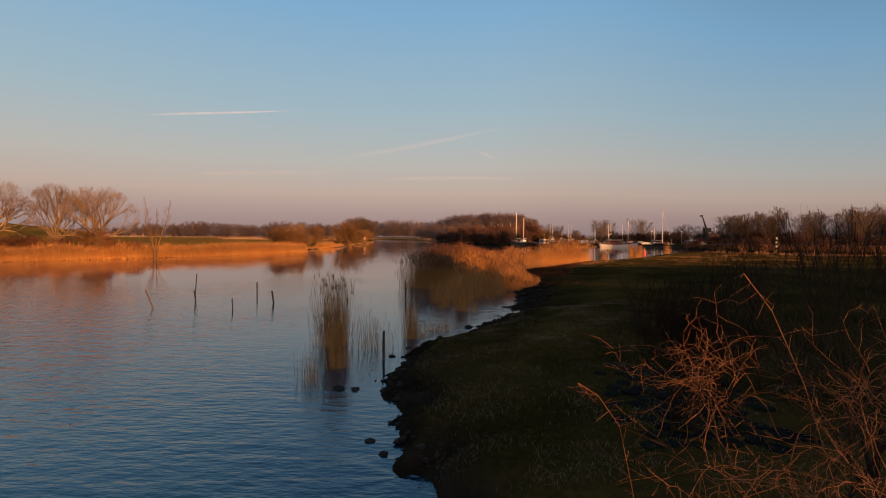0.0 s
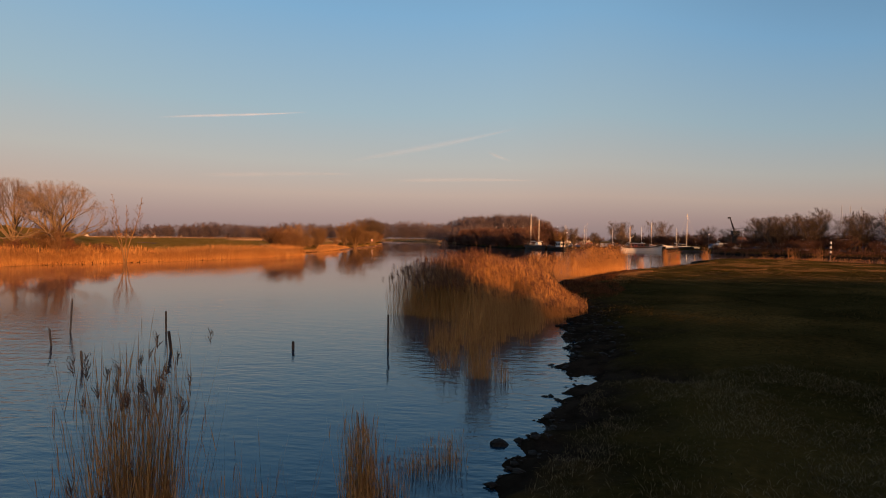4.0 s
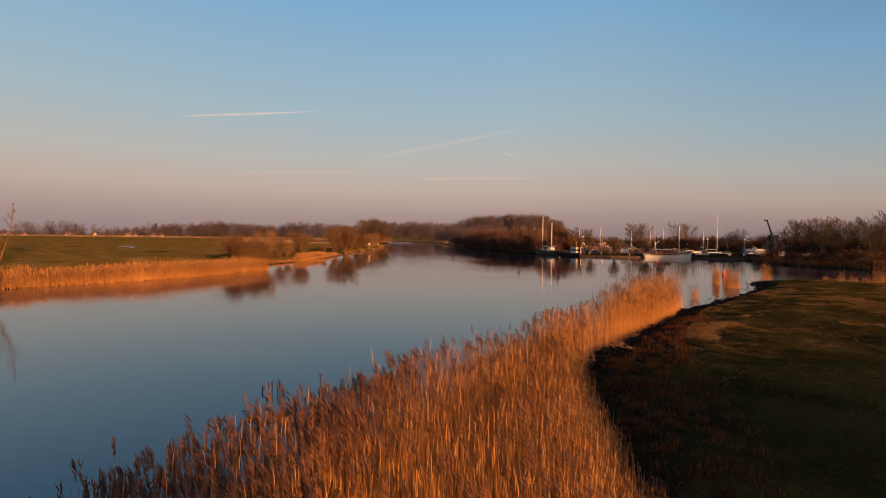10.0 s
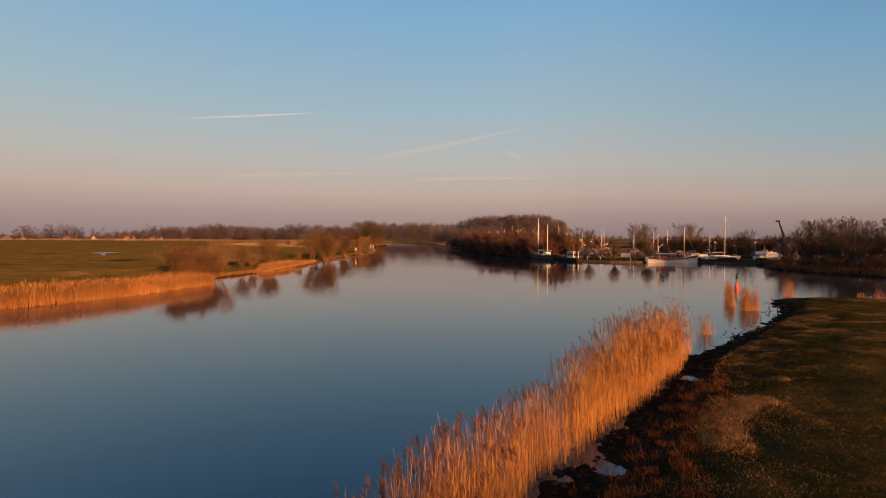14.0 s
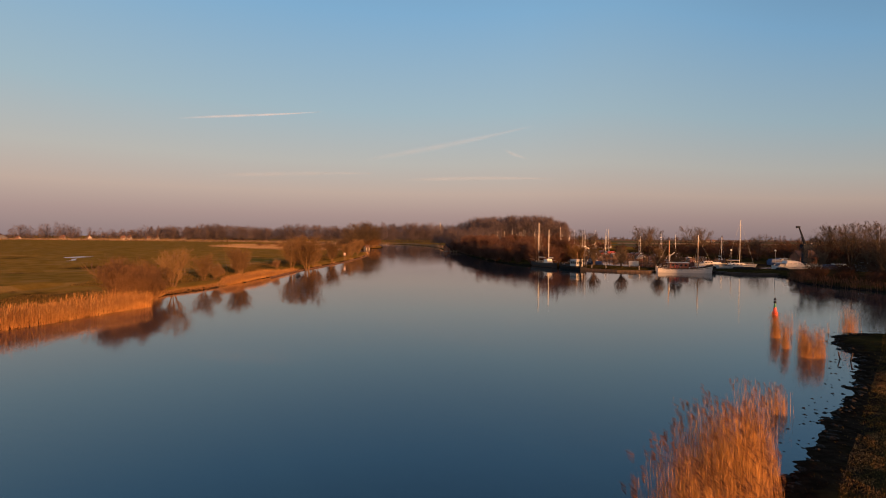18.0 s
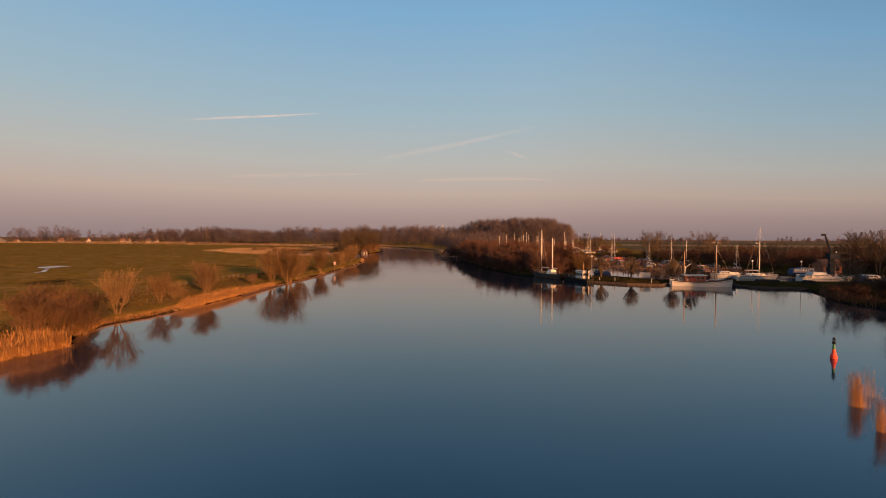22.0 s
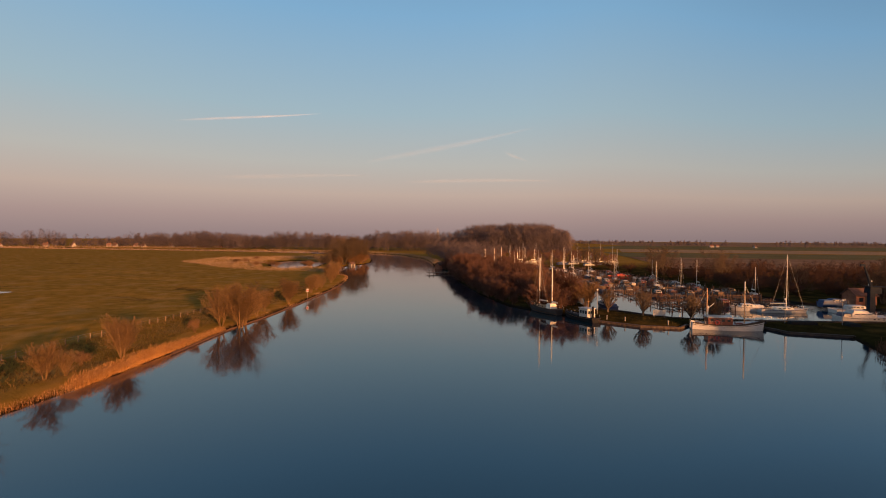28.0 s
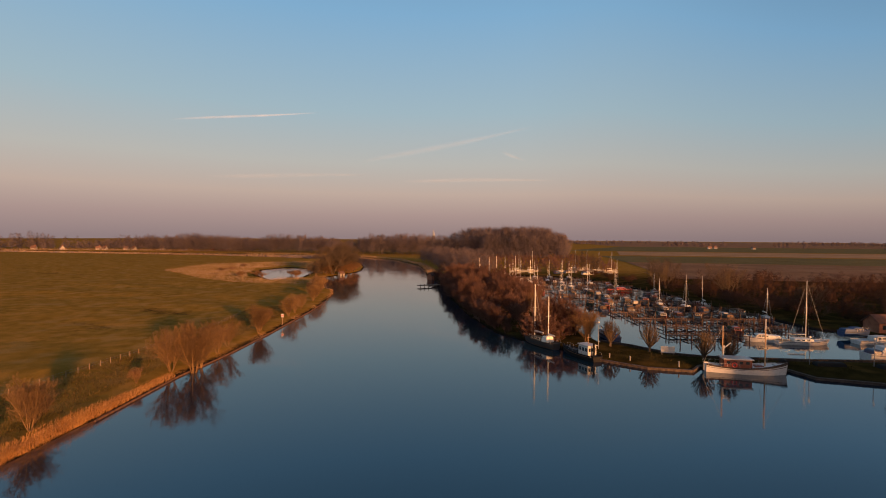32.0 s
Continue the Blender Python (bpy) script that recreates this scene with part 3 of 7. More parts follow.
def belt_keep(c):
    gap = vnoise(c[:, 0] * 0.5 + 3, c[:, 1] * 0.5)
    sparse = rng.random(len(c)) < 1 - 0.35 * sstep(c[:, 1], 38, 46) * (0.4 + 0.6 * (vnoise(c[:, 0] * 0.9 + 1, c[:, 1] * 0.6) < 0.5))
    fringe = rng.random(len(c)) < 0.2 + 0.8 * sstep(reach(c[:, 0], c[:, 1], BELT), 0, 1.1)
    return sparse & fringe & (gap > 0.14 + 0.12 * sstep(c[:, 1], 40, 50)) & ~((np.hypot(c[:, 0] - 7.0, c[:, 1] - 42.3) < 0.7) | (np.hypot(c[:, 0] - 8.6, c[:, 1] - 40.0) < 0.9))


belt = scatter(BELT, 46000, rng, belt_keep)
land = reach(belt[:, 0], belt[:, 1], SHORE_RIGHT)
belt = belt[rng.random(len(belt)) > 0.7 * sstep(land, -0.3, 0.9) * sstep(belt[:, 1], 25, 29)]
edge = reach(belt[:, 0], belt[:, 1], BELT)
land = reach(belt[:, 0], belt[:, 1], SHORE_RIGHT)
shore_x = np.interp(belt[:, 1], [q[1] for q in SHORE_RIGHT[3:28]], [q[0] for q in SHORE_RIGHT[3:28]])
# tallest along the river side, lower at the downstream corner and towards the land
inward = np.clip((belt[:, 0] - shore_x + 4.2) / 4.6, 0, 1)
taper = 1 - 0.48 * inward * (1 - sstep(belt[:, 1], 31, 38))
corner = 0.72 + 0.28 * sstep(belt[:, 1], 21.5, 25)
bh = taper * corner * (1 - 0.5 * sstep(land, -0.7, 0.9)) * rng.normal(2.42, 0.2, len(belt)) * (0.92 + 0.08 * sstep(edge, 0, 0.8)) * (0.9 + 0.25 * (vnoise(belt[:, 0] * 0.35, belt[:, 1] * 0.35 + 7) - 0.5))
bh = bh * (1 + (0.75 + 0.5 * vnoise(belt[:, 0] * 0.6 + 5, belt[:, 1] * 0.4) - 1) * sstep(belt[:, 1], 33, 40))
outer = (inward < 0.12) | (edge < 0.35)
BELT_LABEL = "tall dry reeds with brown plumes growing along the river bank"
reed_bed(BELT_LABEL, belt[~outer], bh[~outer], rng, plume=0.07)
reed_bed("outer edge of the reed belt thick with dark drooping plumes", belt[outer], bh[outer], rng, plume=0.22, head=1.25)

FRONT = [(-1.2, 14.7), (-0.4, 13.9), (0.3, 14.0), (0.9, 15.4), (1.6, 16.4), (2.1, 18), (2.7, 19.9), (1, 20.4), (0, 19.9), (-0.4, 18.2), (-1.1, 16)]
fc_ = scatter(FRONT, 130, rng, lambda c: rng.random(len(c)) < 0.3 + 0.7 * sstep(c[:, 1], 15.5, 19))
fr = np.repeat(fc_, 15, axis=0) + rng.normal(0, 0.09, (130 * 15, 2))
reed_bed("short thin dry reeds standing in shallow water", fr, rng.normal(1.0, 0.25, len(fr)) * (0.7 + 0.5 * sstep(fr[:, 1], 14, 20)) * (1 - 0.5 * sstep(fr[:, 0] - fr[:, 1] * 0.2, -2.2, -0.3)), rng, stem=0.006, leaves=1, lean=0.06)


def tuft(label, x, y, r, n, h, plume=0.2, sx=1.0, lean=0.12, fan=0.0):
    """A clump of reeds: full-height stalks over a dense skirt of short broken ones, fanning out from its foot."""
    off = rng.normal(0, 1, (n, 2)) * (r * sx, r) * 0.5
    tall_ = np.abs(rng.normal(h, h * 0.16, n)) + 0.1
    low = (rng.random(n) < 0.45) if fan else np.zeros(n, bool)
    tall_ = np.where(low, tall_ * rng.uniform(0.2, 0.6, n), tall_)
    return reed_bed(label, off + (x, y), tall_, rng, plume=plume, lean=lean, head=0.6, leaves=2 if fan else 1, flare=off / max(r, 0.1) * fan * np.where(low, 1.6, 0.8)[:, None] if fan else None)


T1 = "tuft of dry reeds standing in the shallow water"
tuft(T1, -2.9, 6.95, 0.30, 620, 1.6, 0.10, 1.0, 0.09, 0.14)
tuft(T1, -3.15, 6.8, 0.4, 60, 1.0, 0.0, 1.0, 0.16)
tuft(T1, -1.85, 6.7, 0.75, 130, 0.85, 0.0, 1.0, 0.16)
tuft(T1, -2.2, 4.75, 0.2, 190, 0.95, 0.0, 1.0, 0.07, 0.10)
tuft(T1, -2.75, 4.5, 0.3, 24, 0.5, 0.0)
tuft(T1, -2.4, 3.6, 0.25, 60, 0.45, 0.0)
tuft(T1, -0.95, 8.15, 0.2, 300, 0.85, 0.0, 1.0, 0.06, 0.07)
tuft(T1, -0.68, 8.3, 0.2, 110, 0.45, 0.0, 1.0, 0.08, 0.1)
tuft(T1, -0.36, 8.95, 0.2, 130, 0.24, 0.0, 1.2, 0.12, 0.2)
tuft(T1, -0.02, 9.25, 0.2, 120, 0.28, 0.0, 1.2, 0.12, 0.2)
tuft("small tuft of low dry reeds in the water", 0.4, 13.5, 0.3, 330, 1.15, 0.0, 1.0, 0.05, 0.05)
tuft("small tuft of low dry reeds in the water", 0.9, 13.2, 0.2, 60, 0.4, 0.0)
T2 = "sunlit clump of dry reeds standing off the spit"
for cx, cy, cr, cn, ch in ((26.6, 71.2, 0.5, 520, 1.5), (27.4, 71.4, 0.4, 340, 1.6), (28.1, 77.7, 0.42, 420, 1.7), (26.6, 73.7, 0.25, 240, 1.5), (28.3, 74.7, 0.3, 160, 1.5), (30.2, 79.7, 0.3, 70, 1.6),
                           (18.7, 60.0, 0.45, 260, 1.0), (34.9, 80.0, 0.6, 260, 1.9), (33.2, 79.8, 0.15, 18, 1.2), (47.5, 79.5, 0.8, 120, 2.0), (50, 77.5, 0.7, 90, 1.6), (44.2, 81, 0.4, 50, 1.3)):
    tuft(T2, cx, cy, cr, cn, ch, 0.08, 1.0, 0.05)

LEFT_FRINGE = [(-52, 39.5), (-44.5, 50), (-38.5, 59.5), (-35, 66), (-33, 73), (-31.6, 84.5)]
lf = along(LEFT_FRINGE, 25000, rng, -2.2, 0.5)
reed_bed("dense fringe of golden reeds along the far bank", lf, rng.normal(1.75, 0.22, len(lf)) * (0.85 + 0.4 * (vnoise(lf[:, 0] * 0.4, lf[:, 1] * 0.4) - 0.3)), rng, 0.009, 0.010, 0.0, 0.07)
LEFT_FAR = SHORE_LEFT[9:22]


def patchy(pts):
    """Reed stands thin out upstream and break into patches."""
    stand = vnoise(pts[:, 0] * 0.05 + 4, pts[:, 1] * 0.22)
    return (0.35 + 0.65 * sstep(stand, 0.25, 0.6)) * (1 - 0.45 * sstep(pts[:, 1], 118, 132))


lf = along(LEFT_FAR, 9000, rng, -1.1, 0.1)
lf = lf[rng.random(len(lf)) < patchy(lf)]
reed_bed("narrow strip of golden reeds on the far bank", lf, rng.normal(1.05, 0.2, len(lf)) * patchy(lf), rng, 0.012, 0.014, 0.0, 0.06, 1, mat=M_TANREED)
lf = along(SHORE_LEFT[9:15], 12000, rng, -1.3, 0.15)
lf = lf[rng.random(len(lf)) < patchy(lf)]
reed_bed("strip of fine golden reeds at the foot of the pasture", lf, rng.normal(1.3, 0.22, len(lf)) * patchy(lf), rng, 0.008, 0.009, 0.0, 0.06, 1)
lf = along([(41, 79.5), (47, 76), (52, 71.5), (64, 66), (90, 59), (140, 49)], 2200, rng, -1.5, 1.2)
reed_bed("thin reeds and dry grass along the meadow's far edge", lf, rng.normal(0.75, 0.2, len(lf)), rng, 0.016, 0.03, 0.0, 0.12, 1)
# plume brown on these reeds puts the bank's shade into their colour
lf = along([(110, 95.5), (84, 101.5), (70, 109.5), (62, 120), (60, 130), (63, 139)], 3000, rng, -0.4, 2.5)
reed_bed("reeds on the harbour bank, coloured dark to stand in for shade", lf, rng.normal(1.5, 0.25, len(lf)), rng, 0.02, 0.035, 0.0, 0.12, 1, mat=M_PLUME)
PONDREED = [(-190, 335), (-143, 294), (-108, 271), (-84, 268), (-62, 264), (-76, 288), (-90, 300), (-112, 291), (-128, 318), (-145, 360), (-138, 392), (-104, 372), (-92, 330),
            (-85, 340), (-90, 410), (-150, 450), (-200, 400)]
pr = scatter(PONDREED, 20000, rng, lambda c: reach(c[:, 0], c[:, 1], POND) < -0.5)
reed_bed("wide bed of pale dry reeds around a pond", pr, rng.normal(1.2, 0.3, len(pr)), rng, 0.03, 0.06, 0.0, 0.2, 1, mat=M_PALEREED)
lf = along([(-700, 648), (-450, 690), (-300, 700)], 1500, rng, -5, 5)
reed_bed("pale dry reed strip at the end of the fields", lf, rng.normal(2.6, 0.5, len(lf)), rng, 0.15, 0.3, 0.0, 0.2, 1, mat=M_PALEREED)
lf = along([(-1500, 597), (-700, 596), (-300, 556), (-185, 521)], 5200, rng, -3, 1)
reed_bed("long pale reed strip hiding the far channel", lf, rng.normal(2.6, 0.4, len(lf)), rng, 0.12, 0.26, 0.0, 0.15, 1, mat=M_PALEREED)
lf = along([(-27, 320), (-39, 378), (-52, 430), (-90, 515), (-140, 570), (-190, 598), (-300, 622)], 2600, rng, 0.0, 6)
reed_bed("pale dry reeds along the far river bend", lf, rng.normal(1.5, 0.3, len(lf)), rng, 0.08, 0.16, 0.0, 0.2, 1, mat=M_PALEREED)


# ---------------------------------------------------------------- trees
def bare_tree(seed, height, spread=0.5, levels=4, trunk_h=0.25, trunk_r=None, up=0.35, kids=5, multi=1, sides=5, droop=0.0, wob=0.09):
    """A bare winter tree. Returns the wood of trunk and limbs, and the twigs, as (start, end, radius) rows."""
    r = random.Random(seed)
    limbs, twigs = [], []
    tr = trunk_r or height * 0.022

    def grow(p, d, ln, rad, level):
        steps = 3 if level < 2 else 2
        q = Vector(p)
        for s in range(steps):
            d = (d + Vector((r.gauss(0, wob), r.gauss(0, wob), r.gauss(0.02, wob * 0.8) + up * 0.12 - droop * 0.1 * level))).normalized()
            e = q + d * (ln / steps)
            r2 = rad * (1 - 0.25 / steps * (s + 1))
            (limbs if level <= 1 else twigs).append((q.copy(), e.copy(), rad, r2))
            rad = r2
            if level < levels:
                n = kids if s == steps - 1 else max(1, kids // 2)
                for _ in range(n):
                    side = Vector((r.gauss(0, 1), r.gauss(0, 1), r.gauss(0, 0.5)))
                    side = (side - d * side.dot(d)).normalized()
                    nd = (d * (1 - spread) + side * spread + Vector((0, 0, up * 0.3))).normalized()
                    grow(e, nd, ln * r.uniform(0.5, 0.78), r2 * r.uniform(0.4, 0.6), level + 1)
            q = e

    for k in range(multi):
        d = Vector((r.gauss(0, 0.28), r.gauss(0, 0.28), 1)).normalized() if multi > 1 else Vector((r.gauss(0, 0.05), r.gauss(0, 0.05), 1)).normalized()
        top = d * height * trunk_h
        if trunk_h > 0.02:
            base = Vector((r.gauss(0, 0.15), r.gauss(0, 0.15), -0.15)) if multi > 1 else Vector((0, 0, -0.15))
            limbs.append((base, base + top, tr * 1.15, tr))
            top = base + top
        for _ in range(kids if multi == 1 else 2):
            side = Vector((r.gauss(0, 1), r.gauss(0, 1), 0)).normalized()
            lean = spread * (0.9 if multi > 1 else (0.15, 0.75, 1.05, 1.25, 0.6, 0.95)[len(limbs) % 6])
            grow(top, (d * (1.05 - spread * 0.8) + side * lean).normalized(), height * (1 - trunk_h) * r.uniform(0.36, 0.5), tr * 0.62, 1)
    return limbs, twigs


def tree_meshes(limbs, twigs, height, thick=1.0, round_twigs=False):
    mb = MB()
    for a, b, ra, rb in limbs:
        mb.tube(a, b, ra, rb, 5, cap=False)
    base = np.array([t[0][:] for t in twigs])
    tip = np.array([t[1][:] for t in twigs])
    rad = np.maximum(np.array([t[2] for t in twigs]), 0.006 * thick)
    if not round_twigs:
        tip = tip + (tip - base) * 0.25
    top = max(tip[:, 2].max(), 0.1)
    k = height / top
    rad2 = np.maximum(np.array([t[3] for t in twigs]), 0.004 * thick) if round_twigs else 0.0
    co, tr = strokes(base * k, tip * k, rad, rad2)
    mb.v = [(x * k, y * k, z * k) for x, y, z in mb.v]
    return mb.mesh("trunk"), fast_mesh("crown", co, tr)


TREES = {}


def tree_kind(key, name, height, mats=(M_BARK, M_TWIG), thick=1.0, seeds=(1, 2), fine=False, **kw):
    TREES[key] = (name, height, mats, [tree_meshes(*bare_tree(s, height, **kw), height, thick, fine) for s in seeds])



def fan_tree(seed, height, stems=6, trunk_h=0.2, el=(25, 85), split=19, levels=6, tr=0.25, wide=0.5, foot=0.0, third=0.35, ratio=0.8):
    """A bare tree whose straight limbs fork again and again into a fan inside a rounded crown."""
    r = random.Random(seed)
    limbs, twigs = [], []
    cz, rz, rx = height * (0.5 + trunk_h * 0.42), height * (0.5 - trunk_h * 0.42), height * wide

    def grow(p, d, ln, rad, level):
        e = p + d * ln
        q = ((e.x / rx) ** 2 + (e.y / rx) ** 2 + ((e.z - cz) / rz) ** 2) if e.z > cz * 0.6 else (e.x / rx) ** 2 + (e.y / rx) ** 2
        if q > 1.0 and level > 1:
            e = p + d * ln * 0.4
        mid = p.lerp(e, 0.5) + Vector((r.gauss(0, 0.03), r.gauss(0, 0.03), r.gauss(0, 0.02))) * ln
        out = limbs if level <= 2 else twigs
        out.append((p.copy(), mid.copy(), rad, rad * 0.88))
        out.append((mid.copy(), e.copy(), rad * 0.88, rad * 0.76))
        if 2 <= level <= levels - 2 and r.random() < 0.6:
            sd = Vector((r.gauss(0, 1), r.gauss(0, 1), r.gauss(0.3, 0.6)))
            grow(mid, (d * 0.75 + (sd - d * sd.dot(d)).normalized() * 0.6).normalized(), ln * 0.6, rad * 0.5, levels - 1)
        if level >= levels or (q > 1.15 and level > 2):
            return
        axis_ = d.orthogonal().normalized()
        axis_.rotate(Matrix.Rotation(r.random() * 6.28, 3, d))
        n = 3 if r.random() < third else 2
        for k in range(n):
            a = radians(max(6, r.gauss(split, 6)))
            side = axis_.copy()
            side.rotate(Matrix.Rotation(2 * math.pi * k / n + r.gauss(0, 0.3), 3, d))
            nd = (d * math.cos(a) + side * math.sin(a) + Vector((0, 0, 0.05))).normalized()
            grow(e, nd, ln * ratio * r.uniform(0.82, 1.12), rad * 0.62, level + 1)

    if not foot:
        top = Vector((0, 0, height * trunk_h))
        limbs.append((Vector((0, 0, -0.2)), top, tr * 1.2, tr))
    for k in range(stems):
        a = 2 * math.pi * (k + r.uniform(-0.3, 0.3)) / stems * 2.4
        e_ = radians(el[0] + (el[1] - el[0]) * (k + r.random()) / stems)
        d = Vector((math.cos(a) * math.cos(e_), math.sin(a) * math.cos(e_), math.sin(e_)))
        p = top if not foot else Vector((math.cos(a) * foot, math.sin(a) * foot, -0.15))
        grow(p, d, height * (1 - trunk_h) * 0.26 * r.uniform(0.85, 1.15), tr * 0.6 if not foot else tr, 1)
    return limbs, twigs


def fan_kind(key, height, mats, thick, seeds, **kw):
    TREES[key] = ("bare_tree", height, mats, [tree_meshes(*fan_tree(s, height, **kw), height, thick, True) for s in seeds])


def leader_tree(seed, height, stems=4, splay=0.16, reach_=0.32, bare=0.15, tr=0.09, foot=0.3, sides=3, rise=0.55):
    """A bare tree of upright leaders that carry side branches and fine twigs all the way up."""
    r = random.Random(seed)
    limbs, twigs = [], []

    def line(p, d, ln, rad, steps, wob, lift, out):
        knots = [(p.copy(), d.copy(), rad)]
        for k in range(steps):
            d = (d + Vector((r.gauss(0, wob), r.gauss(0, wob), r.gauss(0, wob * 0.6) + lift))).normalized()
            e = p + d * (ln / steps)
            r1 = rad * (1 - 0.8 * (k + 1) / steps) + 0.003
            out.append((p.copy(), e.copy(), knots[-1][2], r1))
            p = e
            knots.append((p.copy(), d.copy(), r1))
        return knots

    def off(d, spread):
        side = Vector((r.gauss(0, 1), r.gauss(0, 1), r.gauss(0, 1)))
        side = (side - d * side.dot(d)).normalized()
        return (d * (1 - spread) + side * spread + Vector((0, 0, 0.12))).normalized()

    for k in range(stems):
        a = 2 * math.pi * (k + r.uniform(-0.3, 0.3)) / stems
        lean = splay * r.uniform(0.5, 1.5) if stems > 1 else 0.03
        h = height * (1.0 if k == 0 else r.uniform(0.7, 1.0))
        base = Vector((math.cos(a) * foot * r.random(), math.sin(a) * foot * r.random(), -0.15))
        for t_i, (p, d, rad) in enumerate(line(base, Vector((math.cos(a) * lean, math.sin(a) * lean, 1)).normalized(), h, tr * r.uniform(0.75, 1.1), 11, 0.045, 0.0, limbs)):
            t = t_i / 11
            if t < bare:
                continue
            for _ in range(sides):
                ln = height * reach_ * math.sin(math.pi * (0.18 + 0.78 * t)) ** 0.8 * r.uniform(0.4, 1.05)
                for q_i, (q, dq, rq) in enumerate(line(p, off(d, rise), ln, max(rad * 0.45, 0.008), 4, 0.12, 0.07, twigs)):
                    if q_i == 0:
                        continue
                    for _ in range(3):
                        for w, dw, rw in line(q, off(dq, 0.45), ln * r.uniform(0.18, 0.42), max(rq * 0.6, 0.005), 2, 0.15, 0.05, twigs)[1:]:
                            twigs.append((w, w + off(dw, 0.5) * ln * r.uniform(0.08, 0.2), 0.005, 0.003))
    return limbs, twigs


def leader_kind(key, name, height, mat, thick, seeds, **kw):
    TREES[key] = (name, height, (mat, mat), [tree_meshes(*leader_tree(s_, height, **kw), height, thick, True) for s_ in seeds])


fan_kind("round", 9.0, (M_BIGTREE, M_BIGTREE), 1.4, (11, 12), stems=11, trunk_h=0.2, el=(14, 88), split=23, levels=8, tr=0.25, wide=0.5, third=0.3, ratio=0.79)
leader_kind("alder", "bare_tree", 6.5, M_ALDER, 1.7, (31, 32, 33, 34), stems=5, splay=0.3, reach_=0.4, bare=0.16, tr=0.08, foot=0.4)
leader_kind("thin", "bare_tree", 7.0, M_ALDER, 1.0, (21,), stems=4, splay=0.07, reach_=0.13, bare=0.3, tr=0.055, foot=0.15, sides=2, rise=0.4)
tree_kind("redshrub", "red_shrub", 2.6, mats=(M_REDTWIG, M_REDTWIG), seeds=(55, 56), spread=0.42, levels=4, trunk_h=0.05, kids=3, up=0.45, multi=7, trunk_r=0.03, thick=2.2)
leader_kind("tall", "bare_tree", 12.0, M_TWIG, 3.4, (41, 42, 43, 44), stems=4, splay=0.3, reach_=0.36, bare=0.2, tr=0.15, foot=0.4, sides=3, rise=0.55)
tree_kind("shrub", "bare_shrub", 3.2, mats=(M_SHRUB, M_SHRUB), seeds=(51, 52, 53), spread=0.42, levels=5, trunk_h=0.05, kids=3, up=0.45, multi=6, trunk_r=0.04, thick=1.4)
leader_kind("spitscrub", "bare_shrub", 6.0, M_SPITTWIG, 3.2, (64, 65, 66), stems=5, splay=0.2, reach_=0.3, bare=0.05, tr=0.06, foot=0.9, sides=2)
tree_kind("scrub", "dark_shrub", 4.2, mats=(M_DARKTWIG, M_DARKTWIG), seeds=(61, 62, 63), spread=0.45, levels=4, trunk_h=0.05, kids=3, up=0.4, multi=7, trunk_r=0.05, thick=3.0)
fan_kind("pollard", 4.2, (M_BARK, M_TWIG), 1.6, (71, 72), stems=22, trunk_h=0.14, el=(42, 88), split=9, levels=5, tr=0.17, wide=0.36, third=0.1, ratio=0.9)
TREES["pollard"] = ("pollard_willow",) + TREES["pollard"][1:]


def plant(key, x, y, height, label, turn=0.0, group="", category="tree", wide=1.0):
    name, h0, mats, variants = TREES[key]
    k = height / h0
    trunk, crown = variants[int(abs(x * 7.3 + y * 3.1)) % len(variants)]
    z = float(ground_height(np.array([x]), np.array([y]))[0])
    ob = thing(name, label, category, group, Matrix.Translation((x, y, max(z, -0.1))) @ Euler((0, 0, turn or (x * 1.7 + y) % 6.28)).to_matrix().to_4x4() @ Matrix.Diagonal((k * wide, k * wide, k, 1)))
    part("trunk", trunk, mats[0], ob, kind="" if key in ("round", "pollard") else "stuff")
    part("crown", crown, mats[1], ob)
    return ob


BIG = "large bare tree with a round crown on the far bank"
plant("round", -46, 50.8, 8.8, BIG, wide=1.05)
plant("round", -52.6, 52, 9.2, BIG, wide=0.72)
plant("round", -60, 50.5, 9.6, BIG)
plant("thin", -40.3, 53.4, 8.0, "slender bare young tree standing in the reeds")
for x, y, h in ((-45.6, 50.2, 4.2), (-46.8, 49.6, 4.0)):
    plant("shrub", x, y, h, "tall orange-brown leafless shrub among the reeds", category="shrub", group="shrubs by the reeds", wide=0.8)
for x, y, h in ((-45.4, 51.4, 2.6), (-48.5, 48.2, 2.4), (-50.2, 46.6, 2.5), (-51.5, 45.2, 2.6), (-53.4, 44, 2.4), (-43.2, 53.6, 2.2), (-56, 46, 2.6)):
    plant("redshrub", x, y, h, "dense red-brown leafless shrub behind the reeds", category="shrub", group="red shrubs by the reeds", wide=1.25)
G_LEFT = "trees on the pasture bank"
for x, y, h in ((-38.9, 98, 5.8), (-40.2, 106.8, 4.6), (-39.4, 108.5, 3.2), (-41.2, 118.2, 5.6), (-39.5, 116.4, 5.4), (-37.6, 140.6, 8.8), (-40.4, 139.2, 8.0), (-38.5, 143.5, 7.6),
                (-40.3, 151, 5.6), (-41.2, 156, 5.4), (-42, 169, 6.4), (-43, 171.5, 6.0), (-45, 190, 5.5), (-46, 196, 5.2), (-47, 203, 5.0), (-50, 219, 5.8), (-52.5, 228, 6.0), (-56, 240, 6.5), (-60, 250, 6.5), (-57, 234, 5)):
    plant("alder", x, y, h, "bare alder with sunlit branches on the pasture bank", group=G_LEFT)
